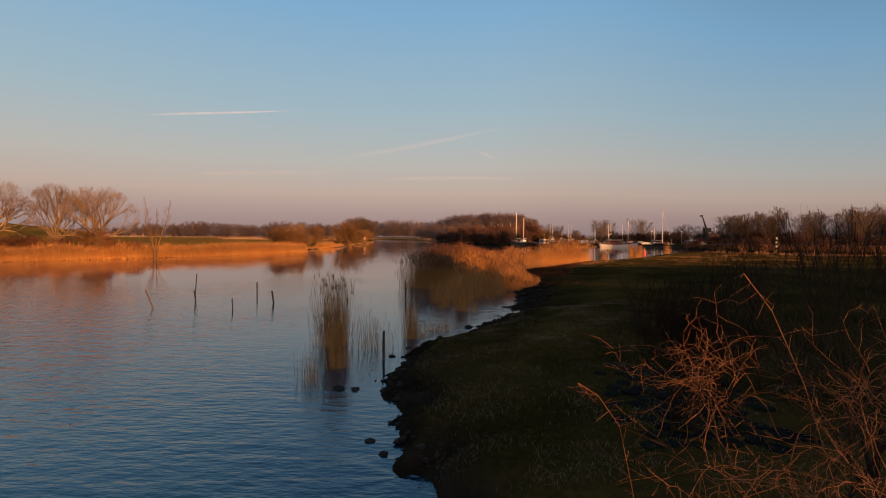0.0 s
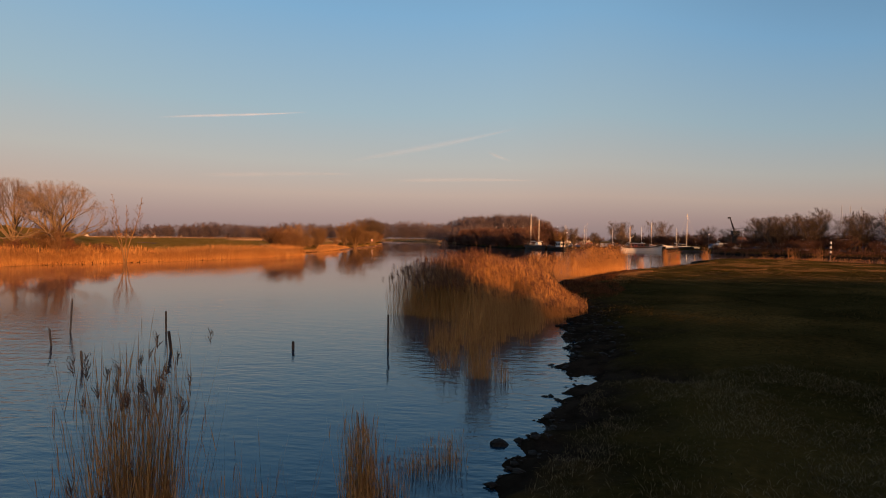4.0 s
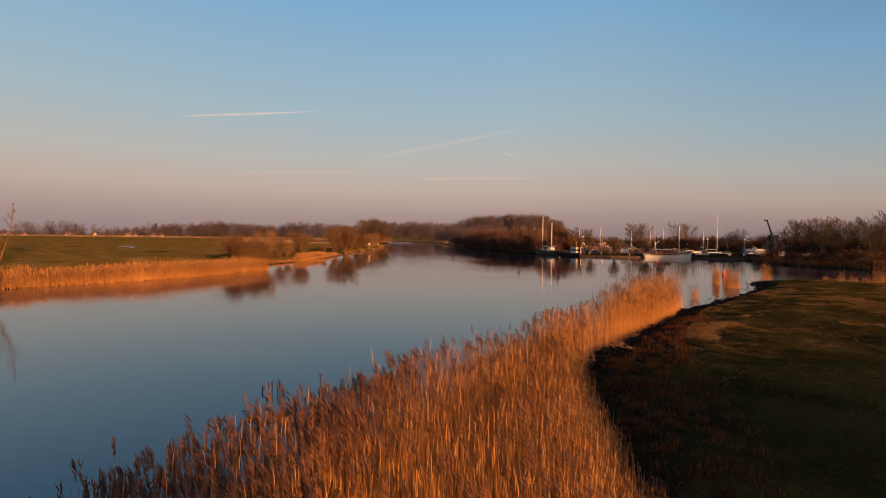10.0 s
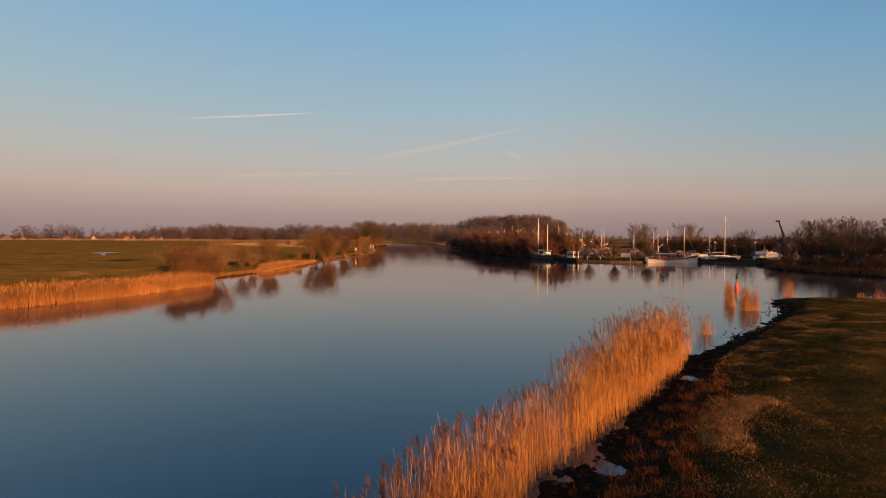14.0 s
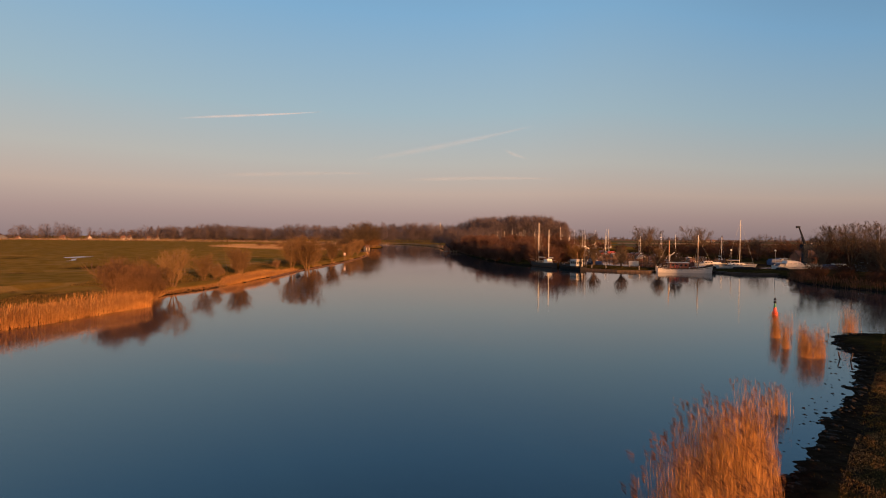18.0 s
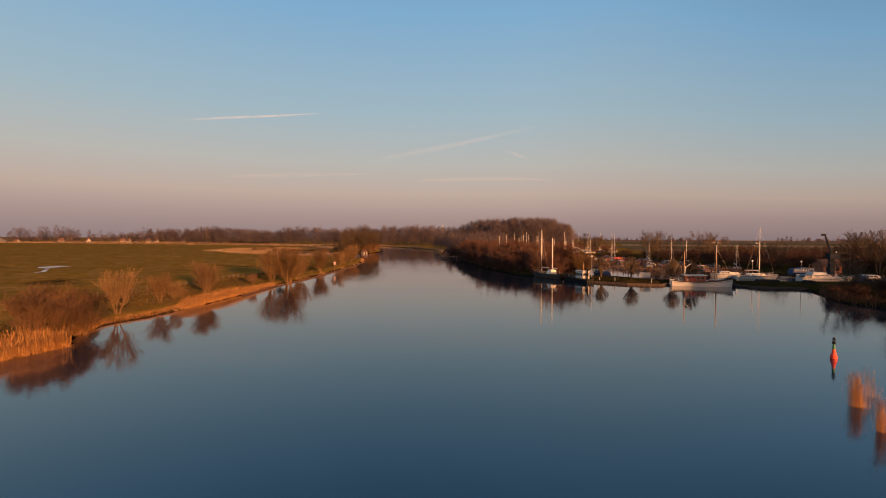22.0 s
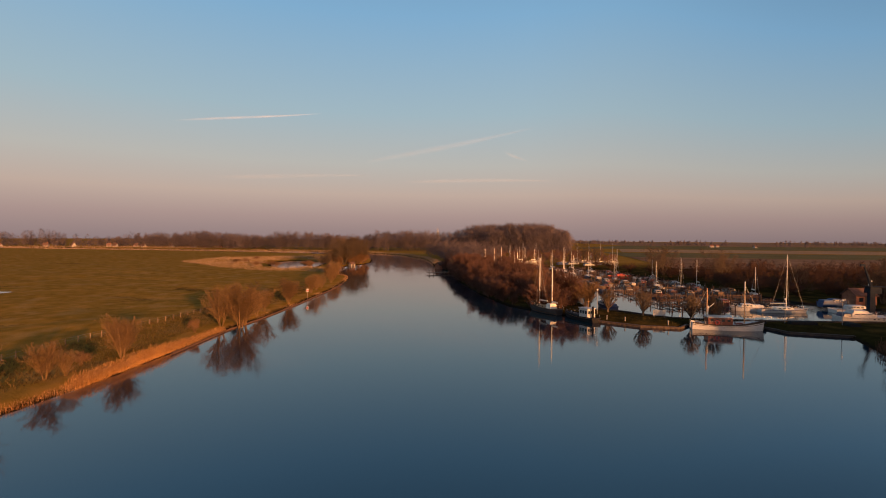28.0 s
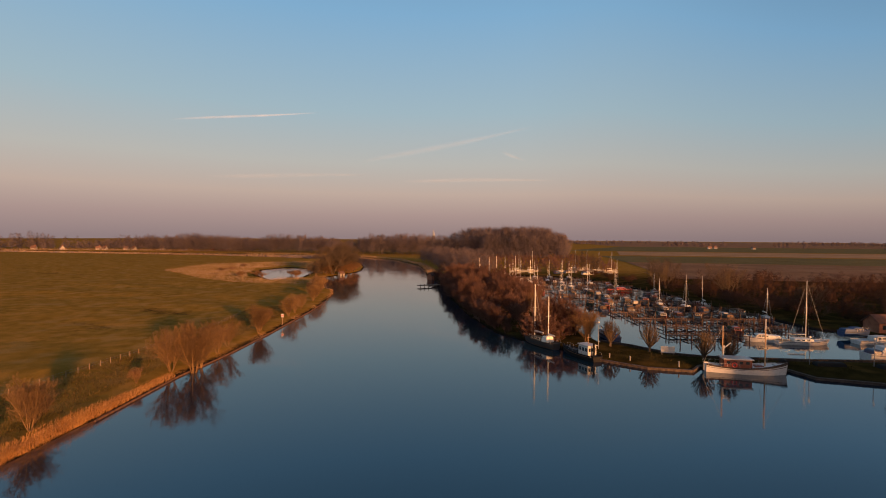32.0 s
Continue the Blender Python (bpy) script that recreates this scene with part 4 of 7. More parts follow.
for x, y, h in ((-35, 87.2, 4.6), (-33.6, 85.6, 4.2), (-36.5, 89.5, 5.0), (-34.2, 84, 3.6), (-38, 87, 5.2), (-36.2, 84.5, 4.6), (-39.5, 90.5, 5.0), (-37.6, 92.2, 4.4), (-34.4, 89.2, 3.8), (-41, 112, 2.2), (-42.5, 121, 2.4), (-41, 133, 2.6),
                (-43, 148, 2.8), (-44, 160, 3.0), (-46, 178, 2.8), (-48, 186, 2.6), (-52, 212, 3), (-66, 262, 5), (-70, 272, 4.5), (-62, 258, 5)):
    plant("shrub", x, y, h, "leafless reddish-brown shrub at the water's edge", category="shrub", group="shrubs on the pasture bank")
for x, y, h in ((-82, 326, 16), (-80, 334, 17), (-84, 340, 18), (-79, 345, 17), (-83, 352, 16), (-80, 358, 11), (-88, 330, 12), (-90, 345, 13), (-87, 322, 9), (-78.5, 352, 10), (-92, 318, 7), (-86, 312, 6), (-98, 335, 6)):
    plant("tall", x, y, h, "bare trees in a dense rounded group at the river bend", group="trees at the bend", wide=1.35)
for x, y, h in ((-79, 331, 7), (-78, 341, 8), (-78.5, 350, 8), (-80, 361, 6), (-84, 322, 6), (-88, 316, 5), (-82, 337, 9), (-83, 346, 9), (-86, 334, 9), (-90, 326, 7), (-94, 340, 8), (-81, 366, 5)):
    plant("shrub", x, y, h, "leafless shrub under the trees at the bend", category="shrub", group="shrubs at the bend", wide=1.3)
for x, y, h in ((-110, 300, 3.5), (-115, 305, 4), (-121, 300, 3.5), (-100, 318, 4), (-97, 312, 4.5), (-104, 322, 3.5), (-150, 330, 3), (-152, 345, 3), (-160, 372, 3)):
    plant("shrub", x, y, h, "leafless shrub between dry reeds by the pond", category="shrub", group="shrubs by the pond", wide=1.8)

r2 = random.Random(5)
SPIT = [(21, 167), (15.5, 174), (10.5, 181), (3, 203), (-5, 238), (-14, 286), (-20, 312), (-8, 318), (2, 300), (16, 262), (20, 232), (21.5, 205), (24, 187), (26.5, 172)]
spit_pts = scatter(SPIT, 120, np.random.default_rng(8))
for x, y in spit_pts:
    plant("spitscrub", x, y, r2.uniform(5.5, 9), "dense leafless red-brown scrub on the wooded spit", category="shrub", group="scrub on the spit", wide=1.15)
for x, y in along([(20, 166.8), (14.5, 172), (9, 179), (1.3, 201), (-7, 236), (-16.5, 286), (-24, 314)], 56, np.random.default_rng(18), 0.2, 1.4):
    plant("spitscrub", x, y, r2.uniform(3.5, 6), "low leafless scrub hanging over the water's edge", category="shrub", group="scrub on the spit", wide=1.5)
for x, y, h in ((28.5, 178, 6), (29.6, 182, 5.5), (27.5, 185.5, 6), (26.5, 169, 6.5), (25, 176, 6), (23, 190, 6.5), (20, 200, 7), (22, 184, 6)):
    plant("alder", x, y, h, "bare young tree behind the moored boats", group="trees on the spit")
for x, y in ((30.5, 166), (36.6, 162.3), (44, 157.5), (47.5, 156.5)):
    plant("pollard", x, y, 5.2, "pollard willow with upright shoots on the grassy jetty", group="pollard willows")
for x, y, h in ((68, 139, 6.5), (73, 130, 9.5), (77, 126.5, 8), (80, 123, 11), (86, 118, 8.5), (91, 115, 10), (99, 111, 9), (106, 107, 10.5), (115, 104, 9.5), (92, 128, 10.5), (104, 120, 11), (80, 138, 8), (112, 116, 10)):
    plant("tall", x, y, h, "bare tree behind the harbour bank", group="trees by the harbour", wide=1.1)
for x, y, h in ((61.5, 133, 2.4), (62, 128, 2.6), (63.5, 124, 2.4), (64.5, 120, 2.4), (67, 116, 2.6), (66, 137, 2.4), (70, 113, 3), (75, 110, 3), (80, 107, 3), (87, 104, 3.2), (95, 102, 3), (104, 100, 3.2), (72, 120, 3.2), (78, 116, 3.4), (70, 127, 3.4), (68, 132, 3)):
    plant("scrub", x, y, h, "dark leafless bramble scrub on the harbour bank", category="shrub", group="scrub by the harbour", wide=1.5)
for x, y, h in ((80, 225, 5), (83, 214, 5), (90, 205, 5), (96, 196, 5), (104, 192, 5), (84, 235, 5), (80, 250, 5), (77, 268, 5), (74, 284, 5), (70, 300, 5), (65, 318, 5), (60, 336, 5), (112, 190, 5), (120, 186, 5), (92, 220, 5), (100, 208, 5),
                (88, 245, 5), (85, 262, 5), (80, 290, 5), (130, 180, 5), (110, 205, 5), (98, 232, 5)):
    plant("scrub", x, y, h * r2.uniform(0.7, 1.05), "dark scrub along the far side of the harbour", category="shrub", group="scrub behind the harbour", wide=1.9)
for x, y, h in ((73, 275, 12.5), (78, 279, 14), (87, 245, 13), (95, 215, 9), (60, 372, 14), (71, 124, 8.5), (76, 120, 9.5), (83, 117, 9), (92, 112, 10), (102, 109, 9.5), (102, 192, 12.5), (107, 188, 13), (110, 196, 12), (118, 192, 13), (64, 352, 12)):
    plant("tall", x, y, h, "bare tall tree behind the boats", group="trees by the harbour", wide=1.05)


for x, y, h in ((75, 118, 4), (80, 114, 4.2), (86, 110, 4), (92, 107, 4), (99, 105, 4.2), (106, 102, 4), (74, 124, 4.5), (82, 128, 5), (95, 118, 5), (88, 122, 5), (101, 114, 5), (112, 99, 4.5), (118, 97, 4.5), (70, 134, 4), (76, 133, 5)):
    plant("scrub", x, y, h, "dense tall scrub under the harbour trees", category="shrub", group="scrub by the harbour", wide=1.5)


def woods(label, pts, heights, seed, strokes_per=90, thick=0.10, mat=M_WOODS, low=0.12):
    """Far bare trees in one mesh: trunk and twig strokes with an uneven crown."""
    g = np.random.default_rng(seed)
    n = len(pts)
    z = np.maximum(ground_height(pts[:, 0], pts[:, 1]), 0)
    base = np.column_stack([pts, z])
    up = np.column_stack([g.normal(0, 0.04, (n, 2)), np.ones(n)])
    pieces = [strokes(base, base + up * (heights * 0.92)[:, None], heights * 0.008)]
    lean = heights * g.uniform(0.22, 0.40, n)
    for _ in range(strokes_per):
        t = g.uniform(low, 0.92, n)
        st = base + up * (heights * t)[:, None]
        a = g.random(n) * 2 * math.pi
        rad = lean * np.sqrt(g.random(n)) * np.sin(np.pi * np.clip(t * 0.8 + 0.18, 0, 1)) * 1.3
        st = st + np.column_stack([np.cos(a) * rad * 0.5, np.sin(a) * rad * 0.5, np.zeros(n)])
        en = st + np.column_stack([np.cos(a) * rad * 0.7, np.sin(a) * rad * 0.7, heights * g.uniform(0.06, 0.17, n)])
        pieces.append(strokes(st, en, thick * g.uniform(0.5, 1.2, n)))
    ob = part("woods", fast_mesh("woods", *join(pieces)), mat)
    return tagged(ob, label, "woods", kind="stuff")


g = np.random.default_rng(4)
W_MAIN = [(-30, 600), (-5, 575), (40, 562), (72, 566), (80, 590), (92, 680), (60, 720), (-30, 710), (-60, 660)]
p = scatter(W_MAIN, 460, g)
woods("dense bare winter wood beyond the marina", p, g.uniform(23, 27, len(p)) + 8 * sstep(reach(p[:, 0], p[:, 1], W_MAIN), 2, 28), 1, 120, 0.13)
p = along([(-30, 572), (40, 556), (80, 562)], 90, g, -8, 6)
woods("bare undergrowth along the edge of the wood", p, g.uniform(5, 10, len(p)), 11, 80, 0.10)
p = along([(-20, 690), (-140, 700), (-320, 735), (-520, 770)], 700, g, -80, 0)
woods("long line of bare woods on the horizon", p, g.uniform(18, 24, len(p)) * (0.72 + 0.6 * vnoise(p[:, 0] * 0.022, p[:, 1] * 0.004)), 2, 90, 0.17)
p = along([(-520, 775), (-760, 720), (-1100, 680), (-1500, 600)], 700, g, -70, 40)
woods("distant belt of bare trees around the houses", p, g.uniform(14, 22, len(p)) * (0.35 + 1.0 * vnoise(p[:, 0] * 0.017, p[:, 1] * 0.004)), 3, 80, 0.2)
p = along([(-340, 705), (-520, 735), (-760, 675)], 200, g, -5, 16)
woods("hedges and garden trees in front of the houses", p, g.uniform(4, 10, len(p)), 12, 60, 0.14)
p = along([(-22, 330), (-36, 385), (-50, 436), (-66, 480)], 170, g, 5, 34)
woods("low bare trees on the bank by the river bend", p, g.uniform(9, 15, len(p)), 4, 90, 0.08)
p = np.concatenate([along([(330, 1500), (700, 1350)], 70, g, -30, 30), along([(640, 1250), (1150, 1050)], 70, g, -30, 30), along([(900, 1900), (1900, 1500)], 160, g, -60, 60), along([(150, 1700), (800, 1900)], 120, g, -60, 60)])
p = np.concatenate([p, along([(260, 2300), (1200, 2250), (2400, 1900)], 420, g, -90, 90)])
p = p[vnoise(p[:, 0] * 0.008, p[:, 1] * 0.003) > 0.42]
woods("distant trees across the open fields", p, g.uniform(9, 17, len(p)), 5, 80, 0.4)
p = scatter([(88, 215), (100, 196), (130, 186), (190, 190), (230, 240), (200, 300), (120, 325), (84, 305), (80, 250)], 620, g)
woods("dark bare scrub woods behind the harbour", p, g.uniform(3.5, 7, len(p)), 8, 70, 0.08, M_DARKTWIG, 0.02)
# the next two copses, mostly out of view, are added to shade the harbour
p = scatter([(118, 140), (175, 125), (240, 150), (270, 240), (205, 225), (150, 190), (128, 172)], 330, g)
woods("dense bare copse beyond the harbour, added to shade the marina", p, g.uniform(10, 14, len(p)), 9, 90, 0.09)
p = scatter([(106, 106), (124, 98), (175, 95), (230, 110), (230, 150), (165, 150), (135, 140), (116, 128)], 210, g)
woods("dense bare copse out of view, added to shade the harbour", p, g.uniform(9, 12.5, len(p)), 7, 90, 0.09)
p = scatter([(-22, 338), (30, 352), (72, 345), (92, 420), (95, 560), (40, 552), (-18, 568), (-44, 450)], 420, g)
woods("low red-brown scrub between the marina and the wood", p, g.uniform(3, 6.5, len(p)), 13, 70, 0.11, M_SPITTWIG, 0.02)
p = along([(-1500, 560), (-2600, 420)], 160, g, -80, 80)
woods("distant belt of bare trees", p, g.uniform(14, 24, len(p)), 6, 60, 0.3)


# ---------------------------------------------------------------- boats
def hull_mesh(L, B, H, sheer=0.35, draft=0.35, stern=0.75, rake=0.06, top=1.0, z0=None, z1=None):
    """A hull along x, bow at +x, waterline at 0; stern: width of the transom. z0, z1: only a strake between these shares of the side."""
    mb = MB()
    rings, left, right = [], [], []
    n = 16
    for i in range(n + 1):
        s = i / n
        x = -L / 2 + L * s
        if s < 0.55:
            b = stern + (1 - stern) * math.sin(s / 0.55 * math.pi / 2)
        else:
            b = max(0.02, math.cos((s - 0.55) / 0.45 * math.pi / 2) ** 0.75)
        b *= B / 2 * top
        zt = H + sheer * (max(0, s - 0.35) / 0.65) ** 2 + sheer * 0.3 * (max(0, 0.35 - s) / 0.35) ** 2
        rk = rake * L * (s ** 6)
        if z0 is None:
            prof = [(0.0, -draft), (b * 0.55, -draft * 0.85), (b * 0.86, 0), (b * 0.97, zt * 0.5), (b, zt), (b * 0.92, zt), (b * 0.9, zt - 0.18), (0.0, zt - 0.15)]
            rings.append([(x + rk * (z + draft) / (zt + draft), y, z) for y, z in prof] + [(x + rk * (z + draft) / (zt + draft), -y, z) for y, z in prof[-2:0:-1]])
        else:
            za, zb = zt * z0, zt * z1

            def beam(q):
                return b * (0.86 + 0.22 * q if q < 0.5 else 0.94 + 0.06 * q)

            for side, out in ((1, left), (-1, right)):
                out.append([(x + rk * (z + draft) / (zt + draft), side * max(0.0, w), z) for w, z in ((beam(z0) + 0.025, za), (beam(z1) + 0.025, zb), (beam(z1) - 0.06, zb), (beam(z0) - 0.06, za))])
    for r in (rings, left, right):
        if r:
            mb.rings(r)
    return mb


def rounded_box(mb, c, s, inset=0.08, slope=0.0):
    """A cabin block with sloped upper edges."""
    x, y, z = c
    a, b, h = s[0] / 2, s[1] / 2, s[2]
    rings = []
    for t, k in ((0, 0), (0.75, inset * 0.5), (0.93, inset), (1, inset * 2.0)):
        rings.append([(x - a + k, y - b + k, z + h * t), (x + a - k - slope * t, y - b + k, z + h * t), (x + a - k - slope * t, y + b - k, z + h * t), (x - a + k, y + b - k, z + h * t)])
    return mb.rings(rings)


def windows(parent, c, s, n, size, mat=M_GLASS, both=True, proud=0.015):
    """A row of panes on both long sides of a cabin."""
    for side in ((-1, 1) if both else (-1,)):
        for i in range(n):
            x = c[0] - s[0] / 2 + s[0] * (i + 0.5) / n
            mb = MB().box((x, c[1] + side * (s[1] / 2 + proud - 0.02), c[2]), (size[0], 0.05, size[1]))
            part("window", mb, mat, parent)


def railing(mb, L, B, z, s0, s1, h=0.55, n=7):
    for side in (-1, 1):
        prev = None
        for i in range(n):
            s = s0 + (s1 - s0) * i / (n - 1)
            b = B / 2 * (max(0.05, math.cos(max(0, s - 0.55) / 0.45 * math.pi / 2) ** 0.75) if s > 0.55 else 0.92) * 0.93
            zz = z + 0.30 * (max(0, s - 0.35) / 0.65) ** 2
            p = (-L / 2 + L * s, side * b, zz)
            q = (p[0], p[1], zz + h)
            mb.tube(p, q, 0.018, 0.018, 4)
            if prev:
                mb.tube(prev, q, 0.014, 0.014, 4)
            prev = q
    return mb


def mast_part(parent, x, h, z=0.6, r=0.075, mat=M_ALU, boom=0.0, spread=True, stays=0.0):
    m = part("mast", MB().tube((x, 0, z), (x, 0, h), r, r * 0.6, 8), mat, parent)
    if spread:
        for k in (0.55, 0.78):
            part("spreader", MB().tube((x, -0.7 * (1.3 - k), z + (h - z) * k), (x, 0.7 * (1.3 - k), z + (h - z) * k), 0.025, 0.025, 4), mat, m)
    if boom:
        part("boom", MB().tube((x, 0, z + 1.1), (x - boom, 0, z + 1.15), 0.06, 0.05, 6), mat, m)
        sail = MB().rings([[(x - 0.15 - (boom - 0.3) * t, 0.11 * math.cos(a) * (1 - 0.4 * t), z + 1.26 + 0.14 * math.sin(a) * (1 - 0.4 * t)) for a in [k * math.pi / 3 for k in range(6)]] for t in (0, 0.3, 0.6, 1)])
        part("furled_sail", sail, M_NAVY if boom > 3.2 else M_CREAM, m)
    if stays:
        st = MB()
        st.tube((x, 0, h * 0.98), (x + stays, 0, 1.1), 0.018, 0.018, 3)
        st.tube((x, 0, h * 0.98), (x - stays * 0.9, 0, 0.9), 0.018, 0.018, 3)
        for sd in (-1, 1):
            st.tube((x, 0, h * 0.8), (x - 0.1, sd * 1.1, 0.7), 0.014, 0.014, 3)
        part("rigging", st, M_GREY, m)
    return m


def at(x, y, heading, z=0.0):
    return Matrix.Translation((x, y, z)) @ Euler((0, 0, heading)).to_matrix().to_4x4()


def sailboat(x, y, heading, L=8.0, mast=10.0, hull=M_WHITE, label="white sailing yacht with bare mast moored at a jetty", group="sailing yachts in the marina", stays=True, stripe=M_NAVY, m_mast=M_ALU):
    b = thing("sailboat", label, "sailboat", group, at(x, y, heading))
    h = part("hull", hull_mesh(L, L * 0.31, 0.75, 0.3, 0.4, 0.7, 0.08), hull, b, smooth=False)
    part("stripe", hull_mesh(L, L * 0.31, 0.75, 0.3, 0.4, 0.7, 0.08, z0=0.72, z1=0.86), stripe, h)
    c = part("cabin", rounded_box(MB(), (L * 0.03, 0, 0.6), (L * 0.4, L * 0.19, 0.62), 0.07, 0.35), M_WHITE if hull is not M_WHITE else M_CREAM, b)
    windows(c, (L * 0.0, 0, 0.98), (L * 0.3, L * 0.19, 0.3), 3, (L * 0.06, 0.17), proud=-0.01)
    part("cockpit", MB().box((-L * 0.3, 0, 0.72), (L * 0.22, L * 0.16, 0.12)), M_TEAK, b)
    part("railing", railing(MB(), L, L * 0.3, 0.72, 0.05, 0.95, 0.5), M_ALU, b)
    mast_part(b, L * 0.1, mast, 0.9, 0.075, m_mast, L * 0.36, True, L * 0.38 if stays else 0)
    return b


def motorboat(x, y, heading, L=7.0, hull=M_WHITE, cabin=M_WHITE, label="small white cabin cruiser moored at a jetty", group="motor boats in the marina", cover=None, z=0.0):
    b = thing("motorboat", label, "motorboat", group, at(x, y, heading, z))
    h = part("hull", hull_mesh(L, L * 0.34, 0.85, 0.3, 0.35, 0.88, 0.07), hull, b)
    part("rubbing_strake", hull_mesh(L, L * 0.34, 0.85, 0.3, 0.35, 0.88, 0.07, z0=0.84, z1=0.93), M_WOODDARK, h)
    c = part("cabin", rounded_box(MB(), (L * 0.08, 0, 0.7), (L * 0.42, L * 0.25, 0.95), 0.1, 0.6), cabin, b)
    windows(c, (L * 0.04, 0, 1.28), (L * 0.3, L * 0.25, 0.3), 3, (L * 0.075, 0.28), proud=-0.03)
    part("windscreen", MB().box((L * 0.24, 0, 1.32), (0.05, L * 0.19, 0.3)), M_GLASS, c)
    if cover:
        part("cover", rounded_box(MB(), (-L * 0.28, 0, 0.72), (L * 0.36, L * 0.27, 0.7), 0.14), cover, b)
    part("railing", railing(MB(), L, L * 0.33, 0.82, 0.45, 0.97, 0.45, 6), M_ALU, b)
    return b


# ketch with two pale masts
kb = thing("ketch", "grey two-masted ketch with pale masts moored by the scrub", "sailboat", "", at(17.6, 168.4, math.atan2(5.2, -3.4), 0.15))
kh = part("hull", hull_mesh(9.6, 3.0, 1.05, 0.55, 0.5, 0.62, 0.09), M_DARKHULL, kb)
part("bulwark", hull_mesh(9.6, 3.0, 1.05, 0.55, 0.5, 0.62, 0.09, z0=0.88, z1=1.02), M_WOODDARK, kh)
part("waterline_stripe", hull_mesh(9.6, 3.0, 1.05, 0.55, 0.5, 0.62, 0.09, z0=0.04, z1=0.14), M_RUST, kh)
kc = part("cabin", rounded_box(MB(), (0.6, 0, 0.9), (3.0, 1.6, 0.6), 0.08), M_TEAK, kb)
windows(kc, (0.6, 0, 1.25), (2.4, 1.6, 0.2), 3, (0.45, 0.2), proud=-0.02)
ks = part("sprayhood", rounded_box(MB(), (-2.1, 0, 0.95), (1.7, 1.8, 1.15), 0.2, 0.25), M_CREAM, kb, "cream canvas cockpit tent")
windows(ks, (-2.1, 0, 1.65), (1.3, 1.8, 0.3), 2, (0.4, 0.32), proud=-0.1)
part("railing", railing(MB(), 9.6, 2.9, 1.05, 0.02, 0.96, 0.6, 9), M_ALU, kb)
mast_part(kb, 1.9, 11.8, 1.2, 0.13, M_CREAM, 2.9, True, 3.1)
mast_part(kb, -2.4, 9.85, 1.2, 0.12, M_CREAM, 2.0, True, 0)
part("bowsprit", MB().tube((4.6, 0, 1.6), (5.9, 0, 1.9), 0.08, 0.05, 6), M_SPAR, kb)

# tug with a white wheelhouse
tb = thing("tugboat", "small black tug with a white wheelhouse moored at the quay", "boat", "", at(24.0, 160.5, math.atan2(7.9, -4.6)))
th = part("hull", hull_mesh(9.2, 2.9, 0.86, 0.45, 0.5, 0.7, 0.05), M_BLACK, tb)
part("rubbing_strake", hull_mesh(9.2, 2.9, 0.72, 0.45, 0.5, 0.7, 0.05, z0=0.82, z1=0.92), M_RUST, th)
tw = part("wheelhouse", rounded_box(MB(), (-1.9, 0, 0.5), (2.5, 1.9, 1.95), 0.06), M_WHITE, tb)
windows(tw, (-1.9, 0, 1.75), (2.3, 1.9, 0.6), 3, (0.55, 0.62), proud=0.0)
for k in (-0.5, 0.0, 0.5):
    part("window", MB().box((-0.68, k * 1.1, 1.75), (0.05, 0.42, 0.6)), M_GLASS, tw)
    part("window", MB().box((-3.12, k * 1.1, 1.75), (0.05, 0.42, 0.6)), M_GLASS, tw)
part("roof", MB().box((-1.9, 0, 2.5), (2.8, 2.15, 0.09)), M_WHITE, tw)
part("foredeck_hatch", rounded_box(MB(), (1.4, 0, 0.55), (1.8, 1.2, 0.45), 0.06), M_DARKHULL, tb)
part("funnel", MB().lathe([(0.2, 0.6), (0.2, 2.9), (0.24, 2.95), (0.16, 3.0)], 10, (-3.6, 0)), M_BLACK, tb)
mm = part("mast", MB().tube((-2.2, 0, 2.5), (-2.2, 0, 4.4), 0.05, 0.035, 6), M_SPAR, tb)
part("crosstree", MB().tube((-2.2, -0.45, 3.8), (-2.2, 0.45, 3.8), 0.025, 0.025, 4), M_SPAR, mm)
part("towing_bitt", MB().tube((2.9, 0, 0.6), (2.9, 0, 1.4), 0.1, 0.1, 8), M_GREY, tb)
part("railing", railing(MB(), 9.2, 2.8, 0.78, 0.05, 0.95, 0.55, 8), M_GREY, tb)

# white wooden ship with a mahogany deckhouse
wb = thing("wooden_ship", "white wooden ship with a mahogany deckhouse at the quay", "boat", "", at(48.4, 153.1, -0.07))
wh = part("hull", hull_mesh(11.7, 3.1, 1.05, 0.95, 0.6, 0.45, 0.03), M_HULLWHITE, wb)
part("gunwale", hull_mesh(11.7, 3.1, 1.05, 0.95, 0.6, 0.45, 0.03, z0=0.78, z1=1.01), M_WOODDARK, wh)
part("rubbing_strake", hull_mesh(11.7, 3.1, 1.05, 0.95, 0.6, 0.45, 0.03, z0=0.62, z1=0.67), M_WOODDARK, wh)
wd = part("deckhouse", rounded_box(MB(), (-1.35, 0, 0.9), (4.1, 2.1, 1.35), 0.05), M_MAHOG, wb)
part("roof", rounded_box(MB(), (-1.35, 0, 2.25), (4.5, 2.5, 0.16), 0.06), M_WHITE, wd)
windows(wd, (-1.35, 0, 1.75), (3.7, 2.1, 0.5), 4, (0.5, 0.42), proud=0.0)
lb = MB()
lb.rings([[(-1.9 + math.cos(a) * (0.34 + 0.08 * math.cos(q)), -1.12 + 0.08 * math.sin(q), 1.4 + math.sin(a) * (0.34 + 0.08 * math.cos(q))) for q in [k * math.pi / 3 for k in range(6)]] for a in [k * math.pi / 8 for k in range(17)]], caps=False)
